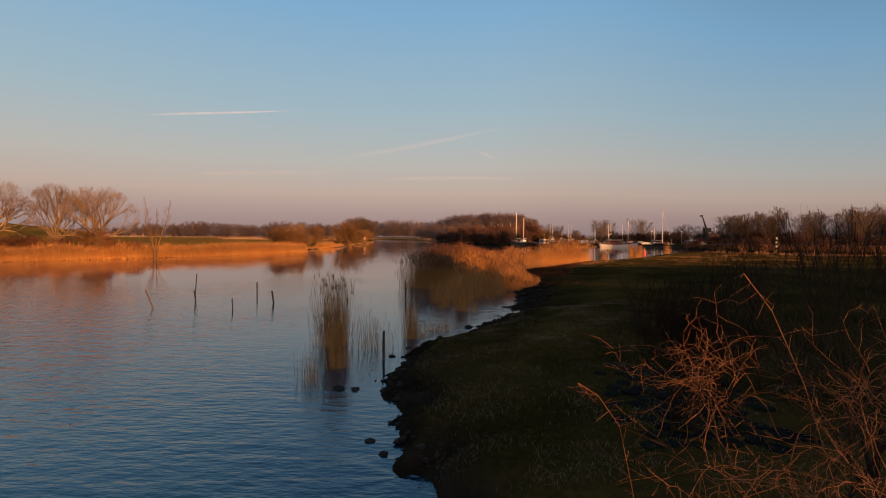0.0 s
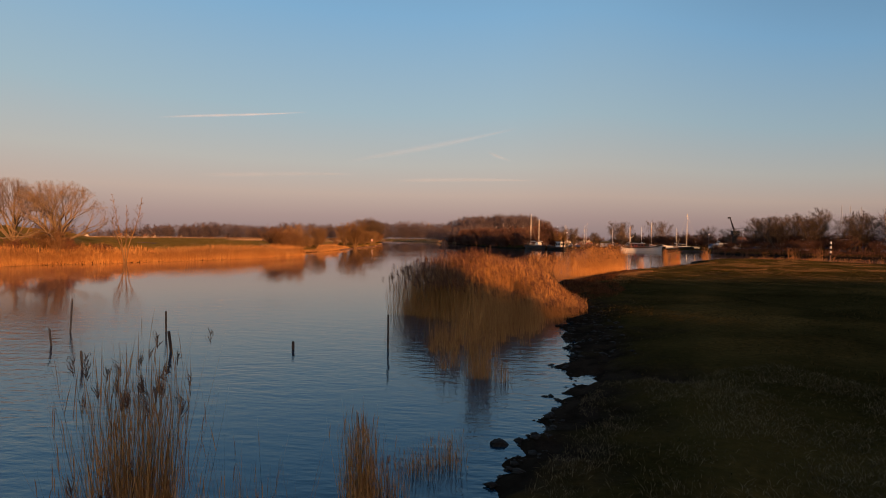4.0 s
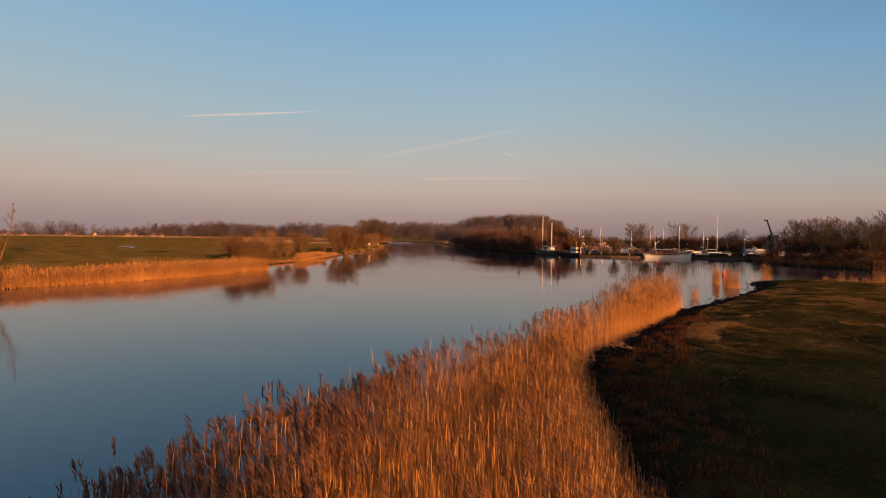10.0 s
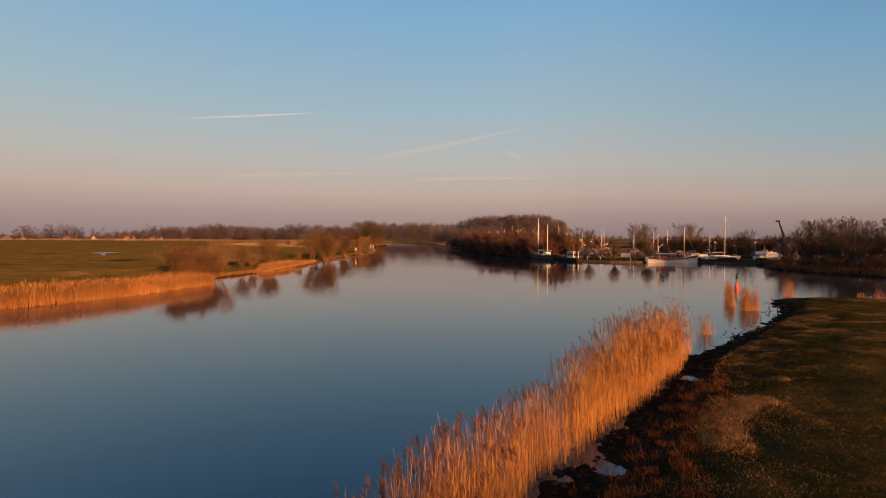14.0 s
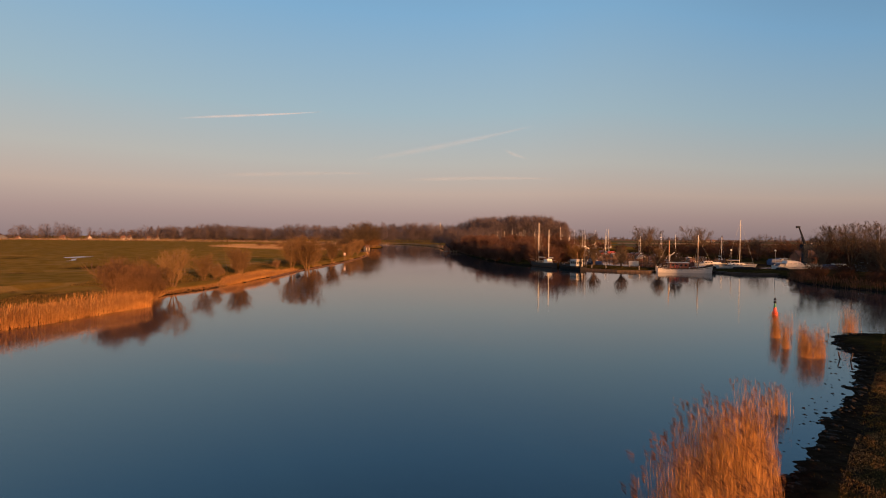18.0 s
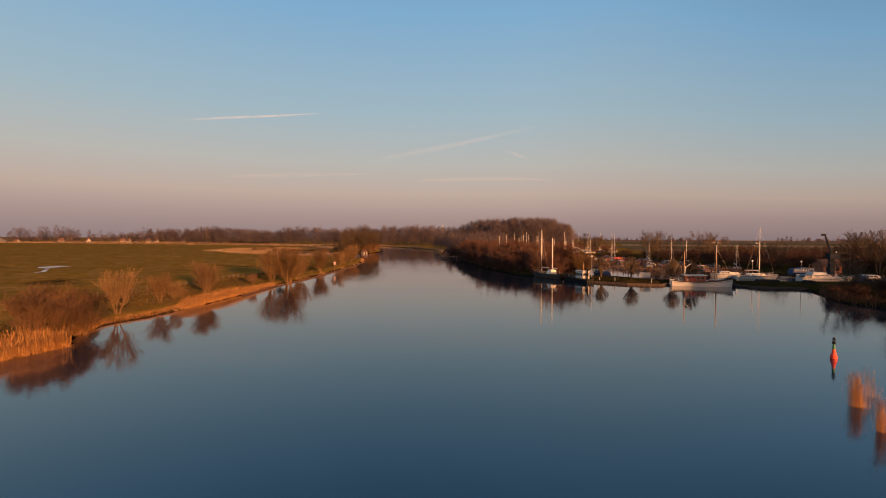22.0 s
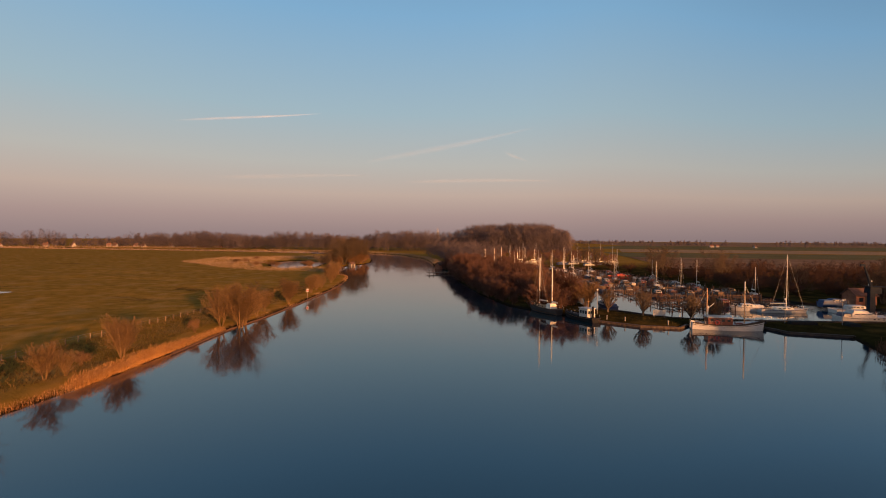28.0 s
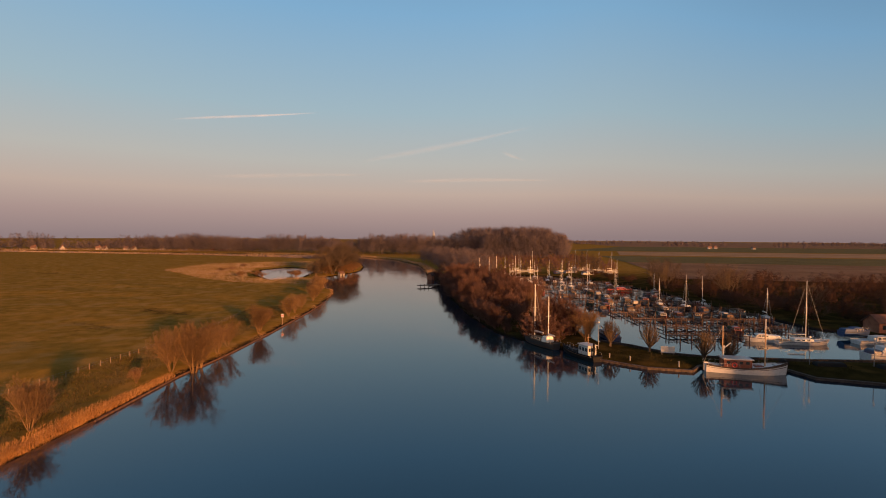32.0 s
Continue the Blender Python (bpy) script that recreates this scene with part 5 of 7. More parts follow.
part("lifebuoy", lb, M_ORANGERED, wd, "orange ring lifebuoy on the deckhouse side")
part("skylight", rounded_box(MB(), (2.0, 0, 0.95), (1.3, 1.0, 0.4), 0.1), M_MAHOG, wb)
part("windlass", MB().tube((4.2, -0.45, 1.35), (4.2, 0.45, 1.35), 0.2, 0.2, 8), M_GREY, wb)
wm = part("mast", MB().tube((-3.3, 0, 0.9), (-3.3, 0, 7.4), 0.11, 0.07, 8), M_SPAR, wb)
part("gaff", MB().tube((-3.3, 0, 3.6), (-2.1, 0, 4.7), 0.09, 0.07, 6), M_WHITE, wm)
part("furled_sail", MB().tube((-3.25, 0, 2.6), (-3.1, 0, 4.2), 0.16, 0.1, 7), M_CREAM, wm)
wf = part("mast", MB().tube((2.9, 0, 1.0), (2.9, 0, 8.6), 0.11, 0.075, 8), M_SPAR, wb)
part("masthead", MB().tube((2.9, 0, 7.1), (2.9, 0, 8.7), 0.1, 0.085, 8), M_WHITE, wf)
part("rigging", MB().tube((2.9, 0, 8.0), (6.0, 0, 1.9), 0.018, 0.018, 3).tube((2.9, 0, 8.0), (2.6, 1.5, 1.2), 0.018, 0.018, 3).tube((2.9, 0, 8.0), (2.6, -1.5, 1.2), 0.018, 0.018, 3).tube((-3.3, 0, 7.2), (-6.0, 0, 1.5), 0.018, 0.018, 3), M_GREY, wb)
part("railing", railing(MB(), 12.2, 3.1, 1.1, 0.03, 0.4, 0.5, 6), M_WHITE, wb)

# big white motor yacht behind the jetty
yb = thing("motor_yacht", "large white motor yacht with a fly bridge behind the jetty", "motorboat", "", at(79.1, 164.6, 0.0) @ Matrix.Scale(0.87, 4))
yh = part("hull", hull_mesh(11.8, 3.7, 1.5, 0.5, 0.5, 0.9, 0.07), M_WHITE, yb)
part("stripe", hull_mesh(11.8, 3.7, 1.5, 0.5, 0.5, 0.9, 0.07, z0=0.8, z1=0.86), M_NAVY, yh)
for i in range(4):
    for s in (-1, 1):
        part("porthole", MB().box((0.6 + i * 0.9, s * 1.83, 1.12), (0.38, 0.06, 0.16)), M_GLASS, yh)
ys = part("saloon", rounded_box(MB(), (-0.9, 0, 1.3), (5.6, 2.9, 1.15), 0.1, 1.3), M_WHITE, yb)
windows(ys, (-1.3, 0, 1.98), (3.9, 2.9, 0.5), 3, (1.05, 0.5), proud=-0.05)
part("windscreen", MB().box((1.1, 0, 2.0), (0.5, 2.2, 0.4)), M_GLASS, ys)
yf = part("fly_bridge", rounded_box(MB(), (-1.6, 0, 2.42), (3.4, 2.6, 0.55), 0.12, 0.5), M_WHITE, yb)
part("windscreen", MB().box((0.0, 0, 3.02), (0.06, 1.8, 0.3)), M_GLASS, yf)
part("radar_arch", MB().tube((-2.9, -1.2, 2.5), (-3.1, -1.0, 3.6), 0.06, 0.06, 6).tube((-3.1, -1.0, 3.6), (-3.1, 1.0, 3.6), 0.06, 0.06, 6).tube((-2.9, 1.2, 2.5), (-3.1, 1.0, 3.6), 0.06, 0.06, 6), M_WHITE, yb)
part("aerial", MB().tube((-3.1, 0.4, 3.6), (-3.3, 0.4, 5.0), 0.02, 0.01, 4), M_WHITE, yb)
part("cockpit_tent", rounded_box(MB(), (-4.4, 0, 1.4), (1.7, 2.7, 0.95), 0.2), M_NAVY, yb, "dark canvas tent over the aft deck")
part("railing", railing(MB(), 11.8, 3.6, 1.5, 0.5, 0.97, 0.6, 8), M_ALU, yb)

# the yacht with the tall mast, and its neighbours along the inner side
sailboat(70.6, 177.0, 0.06, 9.8, 13.0, label="white sailing yacht with a very tall bare mast", m_mast=M_CREAM)
motorboat(64.2, 178.6, 3.1, 6.6, label="white cabin cruiser with a cream top moored at a jetty", cover=M_CREAM)
motorboat(86.8, 179.6, 0.1, 9.0, label="low white motor cruiser moored on the inner side of the harbour")
motorboat(93.0, 172.0, 0.0, 8.5, M_NAVY, M_WHITE, "dark blue cruiser with a white cabin", cover=M_BLUE)
motorboat(102.0, 170.5, 0.1, 8.0, M_DARKHULL, M_WHITE, "dark-hulled motor boat with a white cabin")
motorboat(32.6, 177.6, math.atan2(9, -2.2), 7.6, M_NAVY, M_WHITE, "dark blue motor boat with a white foredeck by the spit", cover=M_BLUE)

# ---------------------------------------------------------------- jetties of the marina
JETTIES = [((45.5, 179.5), (60, 182)), ((48, 189), (76, 192.5)), ((43.5, 199.5), (79, 203)), ((40.6, 209), (80, 212.5)), ((36.5, 220), (77.5, 223)), ((31.5, 232), (75.5, 236)),
           ((27.5, 248), (73.5, 251)), ((22.5, 265), (72, 269)), ((16, 284), (67, 288)), ((10, 302), (62, 306)), ((6, 322), (55, 325))]
rj = random.Random(9)
post_mesh = MB().lathe([(0.11, -1.2), (0.11, 1.55), (0.085, 1.62), (0.03, 1.64)], 7).mesh("mooring_post")
for (x0, y0), (x1, y1) in JETTIES:
    j = thing("jetty", "weathered wooden mooring jetty with plank deck and posts", "jetty", "jetties in the marina", at(x0, y0, math.atan2(y1 - y0, x1 - x0)))
    ln = math.hypot(x1 - x0, y1 - y0)
    deck = part("deck", MB().box((ln / 2, 0, 0.40), (ln, 0.9, 0.06)), M_WOODDARK, j)
    if y0 < 240:
        plank = MB().box((0, 0, 0), (0.62, 1.15, 0.045)).mesh("plank")
        for i in range(int(ln / 0.75)):
            o = part("plank", plank, M_JETTY, deck)
            o.location = (0.4 + i * 0.75, 0, 0.455)
    else:
        part("planks", MB().box((ln / 2, 0, 0.455), (ln, 1.15, 0.045)), M_JETTY, deck)
    for side in (-1, 1):
        part("rail", MB().box((ln / 2, side * 0.62, 0.85), (ln, 0.07, 0.10)), M_JETTY, j)
    n = int(ln / 2.4)
    for i in range(n + 1):
        for side in (-1, 1):
            pst = part("post", post_mesh, M_JETTY, j)
            pst.location = (i * ln / n, side * 0.62, rj.uniform(-0.5, 0.0))
        for side in (-1, 1):
            if rj.random() < 0.78:
                pst = part("mooring_post", post_mesh, M_JETTY, j)
                pst.location = (i * ln / n, side * 5.0, rj.uniform(-0.35, 0.35))
        for side in (-1, 1):
            if rj.random() > 0.8:
                continue
            part("finger_pier", MB().box((i * ln / n, side * 2.3, 0.4), (0.45, 3.6, 0.07)), M_JETTY, j)

COLOURS = (M_OFFWHITE, M_TARP, M_OFFWHITE, M_NAVY, M_DARKHULL, M_OFFWHITE, M_MAHOG)
SAIL = [(38.5, 299, 8.4, 11.5), (51, 298, 10.5, 9.5), (33.4, 262, 8, 12.6), (44.4, 268.6, 8, 11), (58, 276, 7.6, 12.5), (69, 264, 7, 8), (66, 225.6, 7.2, 10.4), (73.6, 231.2, 7.6, 9.6),
        (60, 229.6, 7.0, 8.8), (12, 296, 8, 13), (16, 306, 8, 11), (8, 318, 8, 12), (20, 312, 8, 12), (24, 300, 8, 11), (28, 326, 8, 10), (33, 309, 8.2, 9.4), (4, 326, 8, 11), (18, 326, 8, 12),
        (-1, 330, 8, 10.5), (14, 281, 7.5, 10), (26, 281.5, 7.5, 9.2), (40, 281, 7.5, 9), (52, 253.6, 7.0, 10.4), (36, 329, 8, 10), (79.5, 207, 7, 8.6), (46, 328, 8, 9.6)]
for i, (x, y, L, h) in enumerate(SAIL):
    hm = COLOURS[i % 7]
    tone = {M_OFFWHITE: "dull white", M_TARP: "brown", M_NAVY: "navy blue", M_DARKHULL: "dark grey", M_MAHOG: "varnished brown"}[hm]
    sailboat(x, y, math.pi / 2 + 0.08 * math.sin(i * 2.3) + (math.pi if i % 3 == 0 else 0), L, h, hm, tone + " sailing yacht with bare mast moored at a jetty", stays=i % 2 == 0)
MOTOR = [(57.8, 271.4, 9.0, M_RED, "bright red houseboat-like cruiser moored at a jetty"), (41.9, 222.6, 6.5, M_MAHOG, "brown wooden cabin boat moored at a jetty"), (48, 219.6, 7.2, M_WHITE, "white cabin cruiser moored at a jetty"),
         (53, 206.2, 6.4, M_MAHOG, "brown wooden cabin boat moored at a jetty"), (57.4, 206.6, 6.8, M_WHITE, "white cabin cruiser moored at a jetty"), (62, 207, 6.0, M_WHITE, "white cabin cruiser moored at a jetty"),
         (52, 238.4, 7.2, M_WHITE, "white cabin cruiser moored at a jetty"), (58, 239, 7.0, M_CREAM, "cream cabin cruiser moored at a jetty"), (63.6, 239.4, 7.0, M_MAHOG, "brown wooden cabin boat moored at a jetty"),
         (69, 239, 7.4, M_WHITE, "white cabin cruiser moored at a jetty"), (45, 233.0, 6.0, M_WHITE, "white open boat moored at a jetty"), (37, 256, 7.0, M_CREAM, "cream cabin cruiser moored at a jetty"), (46, 254.4, 7, M_WHITE, "white cabin cruiser moored at a jetty"),
         (64, 255, 7, M_NAVY, "blue cabin cruiser moored at a jetty"), (29, 290, 7, M_WHITE, "white cabin cruiser moored at a jetty"), (45, 291, 7, M_WHITE, "white cabin cruiser moored at a jetty"),
         (58, 293, 7, M_CREAM, "cream cabin cruiser moored at a jetty"), (77, 216, 6.5, M_WHITE, "white cabin cruiser moored at a jetty"), (70, 208.3, 6.2, M_DARKHULL, "dark-hulled cabin boat moored at a jetty"),
         (62.5, 186.6, 6.0, M_MAHOG, "brown wooden cabin boat moored at a jetty")]
rm = random.Random(14)
TONES = ((M_TARP, "low open boat under a brown winter cover"), (M_DARKHULL, "dark-hulled cabin boat moored at a jetty"), (M_MAHOG, "brown wooden cabin boat moored at a jetty"),
         (M_OLIVE, "small boat under a green winter cover"), (M_OFFWHITE, "dull white cabin cruiser moored at a jetty"), (M_NAVY, "blue cabin cruiser moored at a jetty"))
for (x0, y0), (x1, y1) in JETTIES[4:10]:
    for k in range(3):
        t = (k + rm.uniform(0.15, 0.85)) / 3
        hm, lab = TONES[rm.randrange(6)]
        MOTOR.append((x0 + (x1 - x0) * t, y0 + (y1 - y0) * t - 4.2, rm.uniform(5.2, 7), hm, lab))
MOTOR = [(x, y, L, M_OFFWHITE if hm in (M_WHITE, M_CREAM) else hm, lab.replace("white cabin", "dull white cabin")) for x, y, L, hm, lab in MOTOR]
for i, (x, y, L, hm, lab) in enumerate(MOTOR):
    motorboat(x, y, (0.05 if hm is M_RED else math.pi / 2 + 0.07 * math.sin(i * 1.9) + (math.pi if i % 2 else 0)), L, hm, M_RED if hm is M_RED else (M_OFFWHITE, M_MAHOG, M_TARP)[i % 3], lab, cover=(None, M_TARP, M_TARP, M_OLIVE)[i % 4])
for x, y in ((68, 366), (74, 360), (62, 372), (57, 384), (20, 352), (28, 356)):
    sb = sailboat(x, y, 0.3, 8.5, 12, M_OFFWHITE, "dull white yacht laid up ashore on a cradle", "yachts ashore", True)
    sb.location.z = 1.75
    part("cradle", MB().box((0, 0, -0.55), (3.2, 1.4, 0.9), taper=0.7), M_GREY, sb)
for i, (x, y, h) in enumerate(((87, 139, 9.5), (92, 131, 10.6), (95.3, 131.5, 10.4), (101, 131, 10.9), (105.5, 134, 9.6), (110, 133, 10.2), (97.5, 140, 11.4), (83, 143, 8.8), (116, 136, 10.5))):
    sb = sailboat(x, y, 0.4 + i * 0.3, 8.5, h, (M_NAVY, M_OFFWHITE, M_BLUE)[i % 3], ("navy", "dull white", "blue")[i % 3] + " yacht laid up ashore among the harbour trees", "yachts ashore", False, m_mast=M_GREY)
    sb.location.z = 1.75
    part("cradle", MB().box((0, 0, -0.55), (3.2, 1.4, 0.9), taper=0.7), M_GREY, sb)

# ---------------------------------------------------------------- quay and harbour bank
def strip_wall(name, line, z_top, depth, thick, mat, label, cat, cap=None, piles=0.0):
    """A sheet-pile wall along a line with a capping beam and posts."""
    q = thing(name, label, cat)
    for (x0, y0), (x1, y1) in zip(line, line[1:]):
        ln, a = math.hypot(x1 - x0, y1 - y0), math.atan2(y1 - y0, x1 - x0)
        mb = MB()
        n = max(2, int(ln / 0.5))
        ring0 = []
        for i in range(n + 1):
            t = i / n
            off = 0.03 * (1 if i % 2 else -1)
            ring0.append([(x0 + (x1 - x0) * t - math.sin(a) * (off + s), y0 + (y1 - y0) * t + math.cos(a) * (off + s), z) for s, z in ((0, -depth), (0, z_top), (thick, z_top), (thick, -depth))])
        mb.rings(ring0)
        part("sheet_piling", mb, mat, q)
        if cap:
            part("capping_beam", MB().box(((x0 + x1) / 2 - math.sin(a) * 0.1, (y0 + y1) / 2 + math.cos(a) * 0.1, z_top + 0.06), (ln + 0.2, 0.42, 0.12), a), cap, q)
        if piles:
            for i in range(int(ln / piles) + 1):
                t = min(1, i * piles / ln)
                part("pile", MB().lathe([(0.13, -1.2), (0.13, z_top + 0.5), (0.05, z_top + 0.56)], 7, (x0 + (x1 - x0) * t + math.sin(a) * 0.22, y0 + (y1 - y0) * t - math.cos(a) * 0.22)), M_WOODDARK, q)
    return tagged(q, kind="structure")


strip_wall("quay_wall", [(26.6, 157.0), (33.4, 152.7), (40.1, 151.9), (42.5, 155.2), (55.5, 154.9), (57.2, 150.3), (66.2, 148.2)], 0.3, 1.4, 0.25, M_WOODDARK, "dark timber quay wall with a weathered capping beam", "quay", M_WOODDARK)
strip_wall("basin_wall", [(112, 168.4), (96, 164.4), (75, 162.2), (61.4, 161.1), (46, 161.2), (41.7, 162.3), (38.5, 164.8), (34.8, 168.8), (30, 172)], 0.55, 1.4, 0.2, M_WOODDARK, "dark timber edge of the grassy jetty on the harbour side", "quay", M_WOODDARK)
for x, y in ((28.5, 157.6), (31.5, 155.9), (42.0, 152.6), (38.5, 153.4)):
    bo = thing("bollard", "white mooring post on the grassy quay", "bollard", "bollards on the quay", Matrix.Translation((x, y, 0.7)))
    part("post", MB().lathe([(0.1, -0.4), (0.1, 0.5), (0.12, 0.53), (0.12, 0.62), (0.05, 0.65)], 9), M_OFFWHITE, bo)
wbx = thing("notice_board", "white blank notice board on two posts at the quay", "sign", "", at(39.1, 160.4, -0.1, 0.65))
part("board", MB().box((0, 0, 1.0), (2.3, 0.07, 1.15)), M_WHITE, wbx)
for sx in (-0.95, 0.95):
    part("post", MB().box((sx, 0.06, 0.5), (0.1, 0.1, 1.7)), M_WOOD, wbx)
for x, y, h in ((60.3, 157, 4.6), (70, 157, 4.6), (27.8, 163.5, 5.0), (87.5, 176, 6), (95, 186, 6)):
    lp = thing("lamp_post", "slim grey lamp post beside the moorings", "lamp post", "lamp posts", Matrix.Translation((x, y, 0.5)))
    part("pole", MB().tube((0, 0, -0.3), (0, 0, h), 0.06, 0.04, 7), M_GREY, lp)
    part("lamp_head", MB().lathe([(0.05, h), (0.17, h + 0.06), (0.19, h + 0.22), (0.08, h + 0.34)], 9), M_CREAM, lp)
for x, y, sx, sy in ((63, 156.5, 4.6, 1.5), (71.0, 156, 2.0, 2.0), (56.5, 157.2, 1.2, 1.1)):
    pl = thing("covered_dinghy", "small upturned boat under a dark cover on the grass", "dinghy", "dinghies on the jetty", Matrix.Translation((x, y, 0.62)))
    part("hull", rounded_box(MB(), (0, 0, 0), (sx, sy, 0.75), 0.28), M_BLACK, pl)

# crane and sheds behind the yacht
cr = thing("boat_crane", "dark harbour crane with a raised jib behind the yachts", "crane", "", at(84.5, 171.0, 0.0, 0.3))
part("tower", MB().box((0, 0, 2.6), (1.1, 1.1, 5.2), taper=0.85), M_CRANE, cr)
part("cab", rounded_box(MB(), (0.3, 0, 5.0), (2.2, 1.8, 1.3), 0.1), M_CRANE, cr)
part("platform", MB().box((0.8, 0, 6.4), (3.6, 2.2, 0.12)), M_CRANE, cr)
part("handrail", MB().tube((-1.4, -1.1, 7.2), (3.0, -1.1, 7.2), 0.04, 0.04, 4).tube((3.0, -1.1, 6.4), (3.0, -1.1, 7.2), 0.04, 0.04, 4).tube((-1.4, -1.1, 6.4), (-1.4, -1.1, 7.2), 0.04, 0.04, 4).tube((0.8, -1.1, 6.4), (0.8, -1.1, 7.2), 0.04, 0.04, 4), M_CRANE, cr)
jib = part("jib", MB().tube((0, 0, 6.4), (-1.5, 0, 10.8), 0.3, 0.16, 6), M_CRANE, cr)
part("jib_head", MB().box((-1.75, 0, 10.8), (0.9, 0.4, 0.5)), M_CRANE, jib)


def house(x, y, turn, w, d, h, roof, wall, label, cat="house", name="house", group="", n=3):
    z = float(ground_height(np.array([x]), np.array([y]))[0])
    o = thing(name, label, cat, group, at(x, y, turn, z - 0.05))
    wl_ = MB()
    wl_.rings([[(-w / 2, -d / 2, 0), (w / 2, -d / 2, 0), (w / 2, d / 2, 0), (-w / 2, d / 2, 0)], [(-w / 2, -d / 2, h), (w / 2, -d / 2, h), (w / 2, d / 2, h), (-w / 2, d / 2, h)]])
    for s in (-1, 1):
        k = len(wl_.v)
        wl_.v += [(s * w / 2, -d / 2, h), (s * w / 2, d / 2, h), (s * w / 2, 0, h + roof)]
        wl_.f.append((k, k + 1, k + 2))
    body = part("wall", wl_, wall, o)
    rf = MB()
    e = 0.3
    for s in (-1, 1):
        rf.rings([[(-w / 2 - e, s * (d / 2 + e), h - e * roof / d * 2), (-w / 2 - e, 0, h + roof + 0.02), (-w / 2 - e, 0, h + roof + 0.16), (-w / 2 - e, s * (d / 2 + e), h - e * roof / d * 2 + 0.16)],
                  [(w / 2 + e, s * (d / 2 + e), h - e * roof / d * 2), (w / 2 + e, 0, h + roof + 0.02), (w / 2 + e, 0, h + roof + 0.16), (w / 2 + e, s * (d / 2 + e), h - e * roof / d * 2 + 0.16)]])
    rp = part("roof", rf, M_ROOF, o)
    if cat == "house":
        part("chimney", MB().box((w * 0.25, 0, h + roof + 0.3), (0.7, 0.7, 1.2)), M_BRICK, rp)
    for i in range(n):
        wx = -w / 2 + w * (i + 0.5) / n
        part("window", MB().box((wx, -d / 2 - 0.01, h * 0.55), (w / n * 0.4, 0.06, h * 0.42)), M_GLASS, body)
    part("door", MB().box((w * 0.02, -d / 2 - 0.015, 1.0), (0.95, 0.06, 2.0)), M_WOODDARK, body)
    return o


house(95.5, 190.5, 0.15, 5.2, 4.0, 2.3, 1.5, M_BRICK, "small brick harbour shed with a pitched roof", "shed", "shed", n=2)
motorboat(86.0, 184.8, 0.2, 6.5, M_BLUE, M_BLUE, "boat laid up under a blue tarpaulin", "boats ashore", cover=M_BLUE, z=0.85)
for x, y, hm, lab in ((60, 352, M_WHITE, "white motor boat laid up ashore"), (45, 358, M_BLUE, "boat laid up under a blue tarpaulin"), (52, 364, M_WHITE, "white motor boat laid up ashore")):
    motorboat(x, y, 0.4, 7.5, hm, M_WHITE, lab, "boats ashore", cover=M_BLUE, z=0.95)

rh = random.Random(2)
for i, (x, y) in enumerate([(-640, 668), (-600, 672), (-560, 690), (-545, 684), (-520, 694), (-505, 690), (-470, 702), (-440, 706), (-425, 712), (-400, 712), (-390, 716), (-380, 712), (-700, 655), (-365, 718), (-350, 720)]):
    wall = M_BRICK if i in (8, 9, 10, 11, 13, 14) else M_PLASTER
    house(x, y, rh.uniform(-0.5, 0.5), rh.uniform(4, 6), 5.5, 2.4, 3.2, wall, ("brick" if wall is M_BRICK else "white rendered") + " house with a tiled roof at the field's end", group="houses beyond the fields")
house(-735, 640, 0.1, 46, 18, 4, 4.5, M_GREY, "long low farm shed at the field's end", "barn", "barn")
for x, y, w in ((470, 1180, 8), (486, 1190, 6), (545, 1150, 5), (900, 1060, 26), (955, 1050, 6), (1300, 1250, 9)):
    house(x, y, rh.uniform(-0.2, 0.2), w, 8, 3.0, 3.0, M_PLASTER if w < 40 else M_GREY, "distant farm building across the fields", "barn", "farmhouse", "far farm buildings")
house(-77.5, 327, 0.9, 2.8, 2.4, 1.7, 1.0, M_OFFWHITE, "tiny pale hut under the trees at the bend", "hut", "hut", n=1)
sp = thing("church_tower", "thin distant church spire above the woods", "church", "", Matrix.Translation((-105, 900, 0)))
part("tower", MB().box((0, 0, 11), (5, 5, 22)), M_GREY, sp)
part("spire", MB().tube((0, 0, 22), (0, 0, 36), 3.0, 0.0, 8), M_GREY, sp)


def field(name, pts, mat, label, z=0.035):
    mb = MB()
    n = 14
    (a, b, c, d) = [Vector((*p, 0)) for p in pts]
    for i in range(n + 1):
        for j in range(n + 1):
            p = a.lerp(b, i / n).lerp(d.lerp(c, i / n), j / n)
            mb.v.append((p.x, p.y, z + 0.95))
    for i in range(n):
        for j in range(n):
            k = i * (n + 1) + j
            mb.f.append((k, k + n + 1, k + n + 2, k + 1))
    return tagged(part(name, mb, mat), label, "field", kind="structure")


M_PLOUGH = material("ploughed_soil", [(0.10, 0.06, 0.035), (0.17, 0.105, 0.06), (0.24, 0.155, 0.095)], 0.03, 0.95, bump=1.0, bump_scale=2.0, fine=30)
M_STUBBLE = material("stubble", [(0.18, 0.12, 0.065), (0.27, 0.18, 0.10), (0.36, 0.25, 0.15)], 0.03, 0.95, bump=1.0, bump_scale=2.0, fine=30)
M_WINTERCORN = material("winter_corn", [(0.075, 0.07, 0.026), (0.11, 0.10, 0.04), (0.14, 0.12, 0.055)], 0.03, 0.95, bump=1.0, bump_scale=2.0, fine=30)
field("ploughed_field", [(100, 330), (420, 300), (560, 470), (120, 505)], M_PLOUGH, "bare brown ploughed field")
field("grass_strip", [(120, 507), (560, 472), (700, 625), (130, 660)], M_WINTERCORN, "green strip of winter grass between fields")
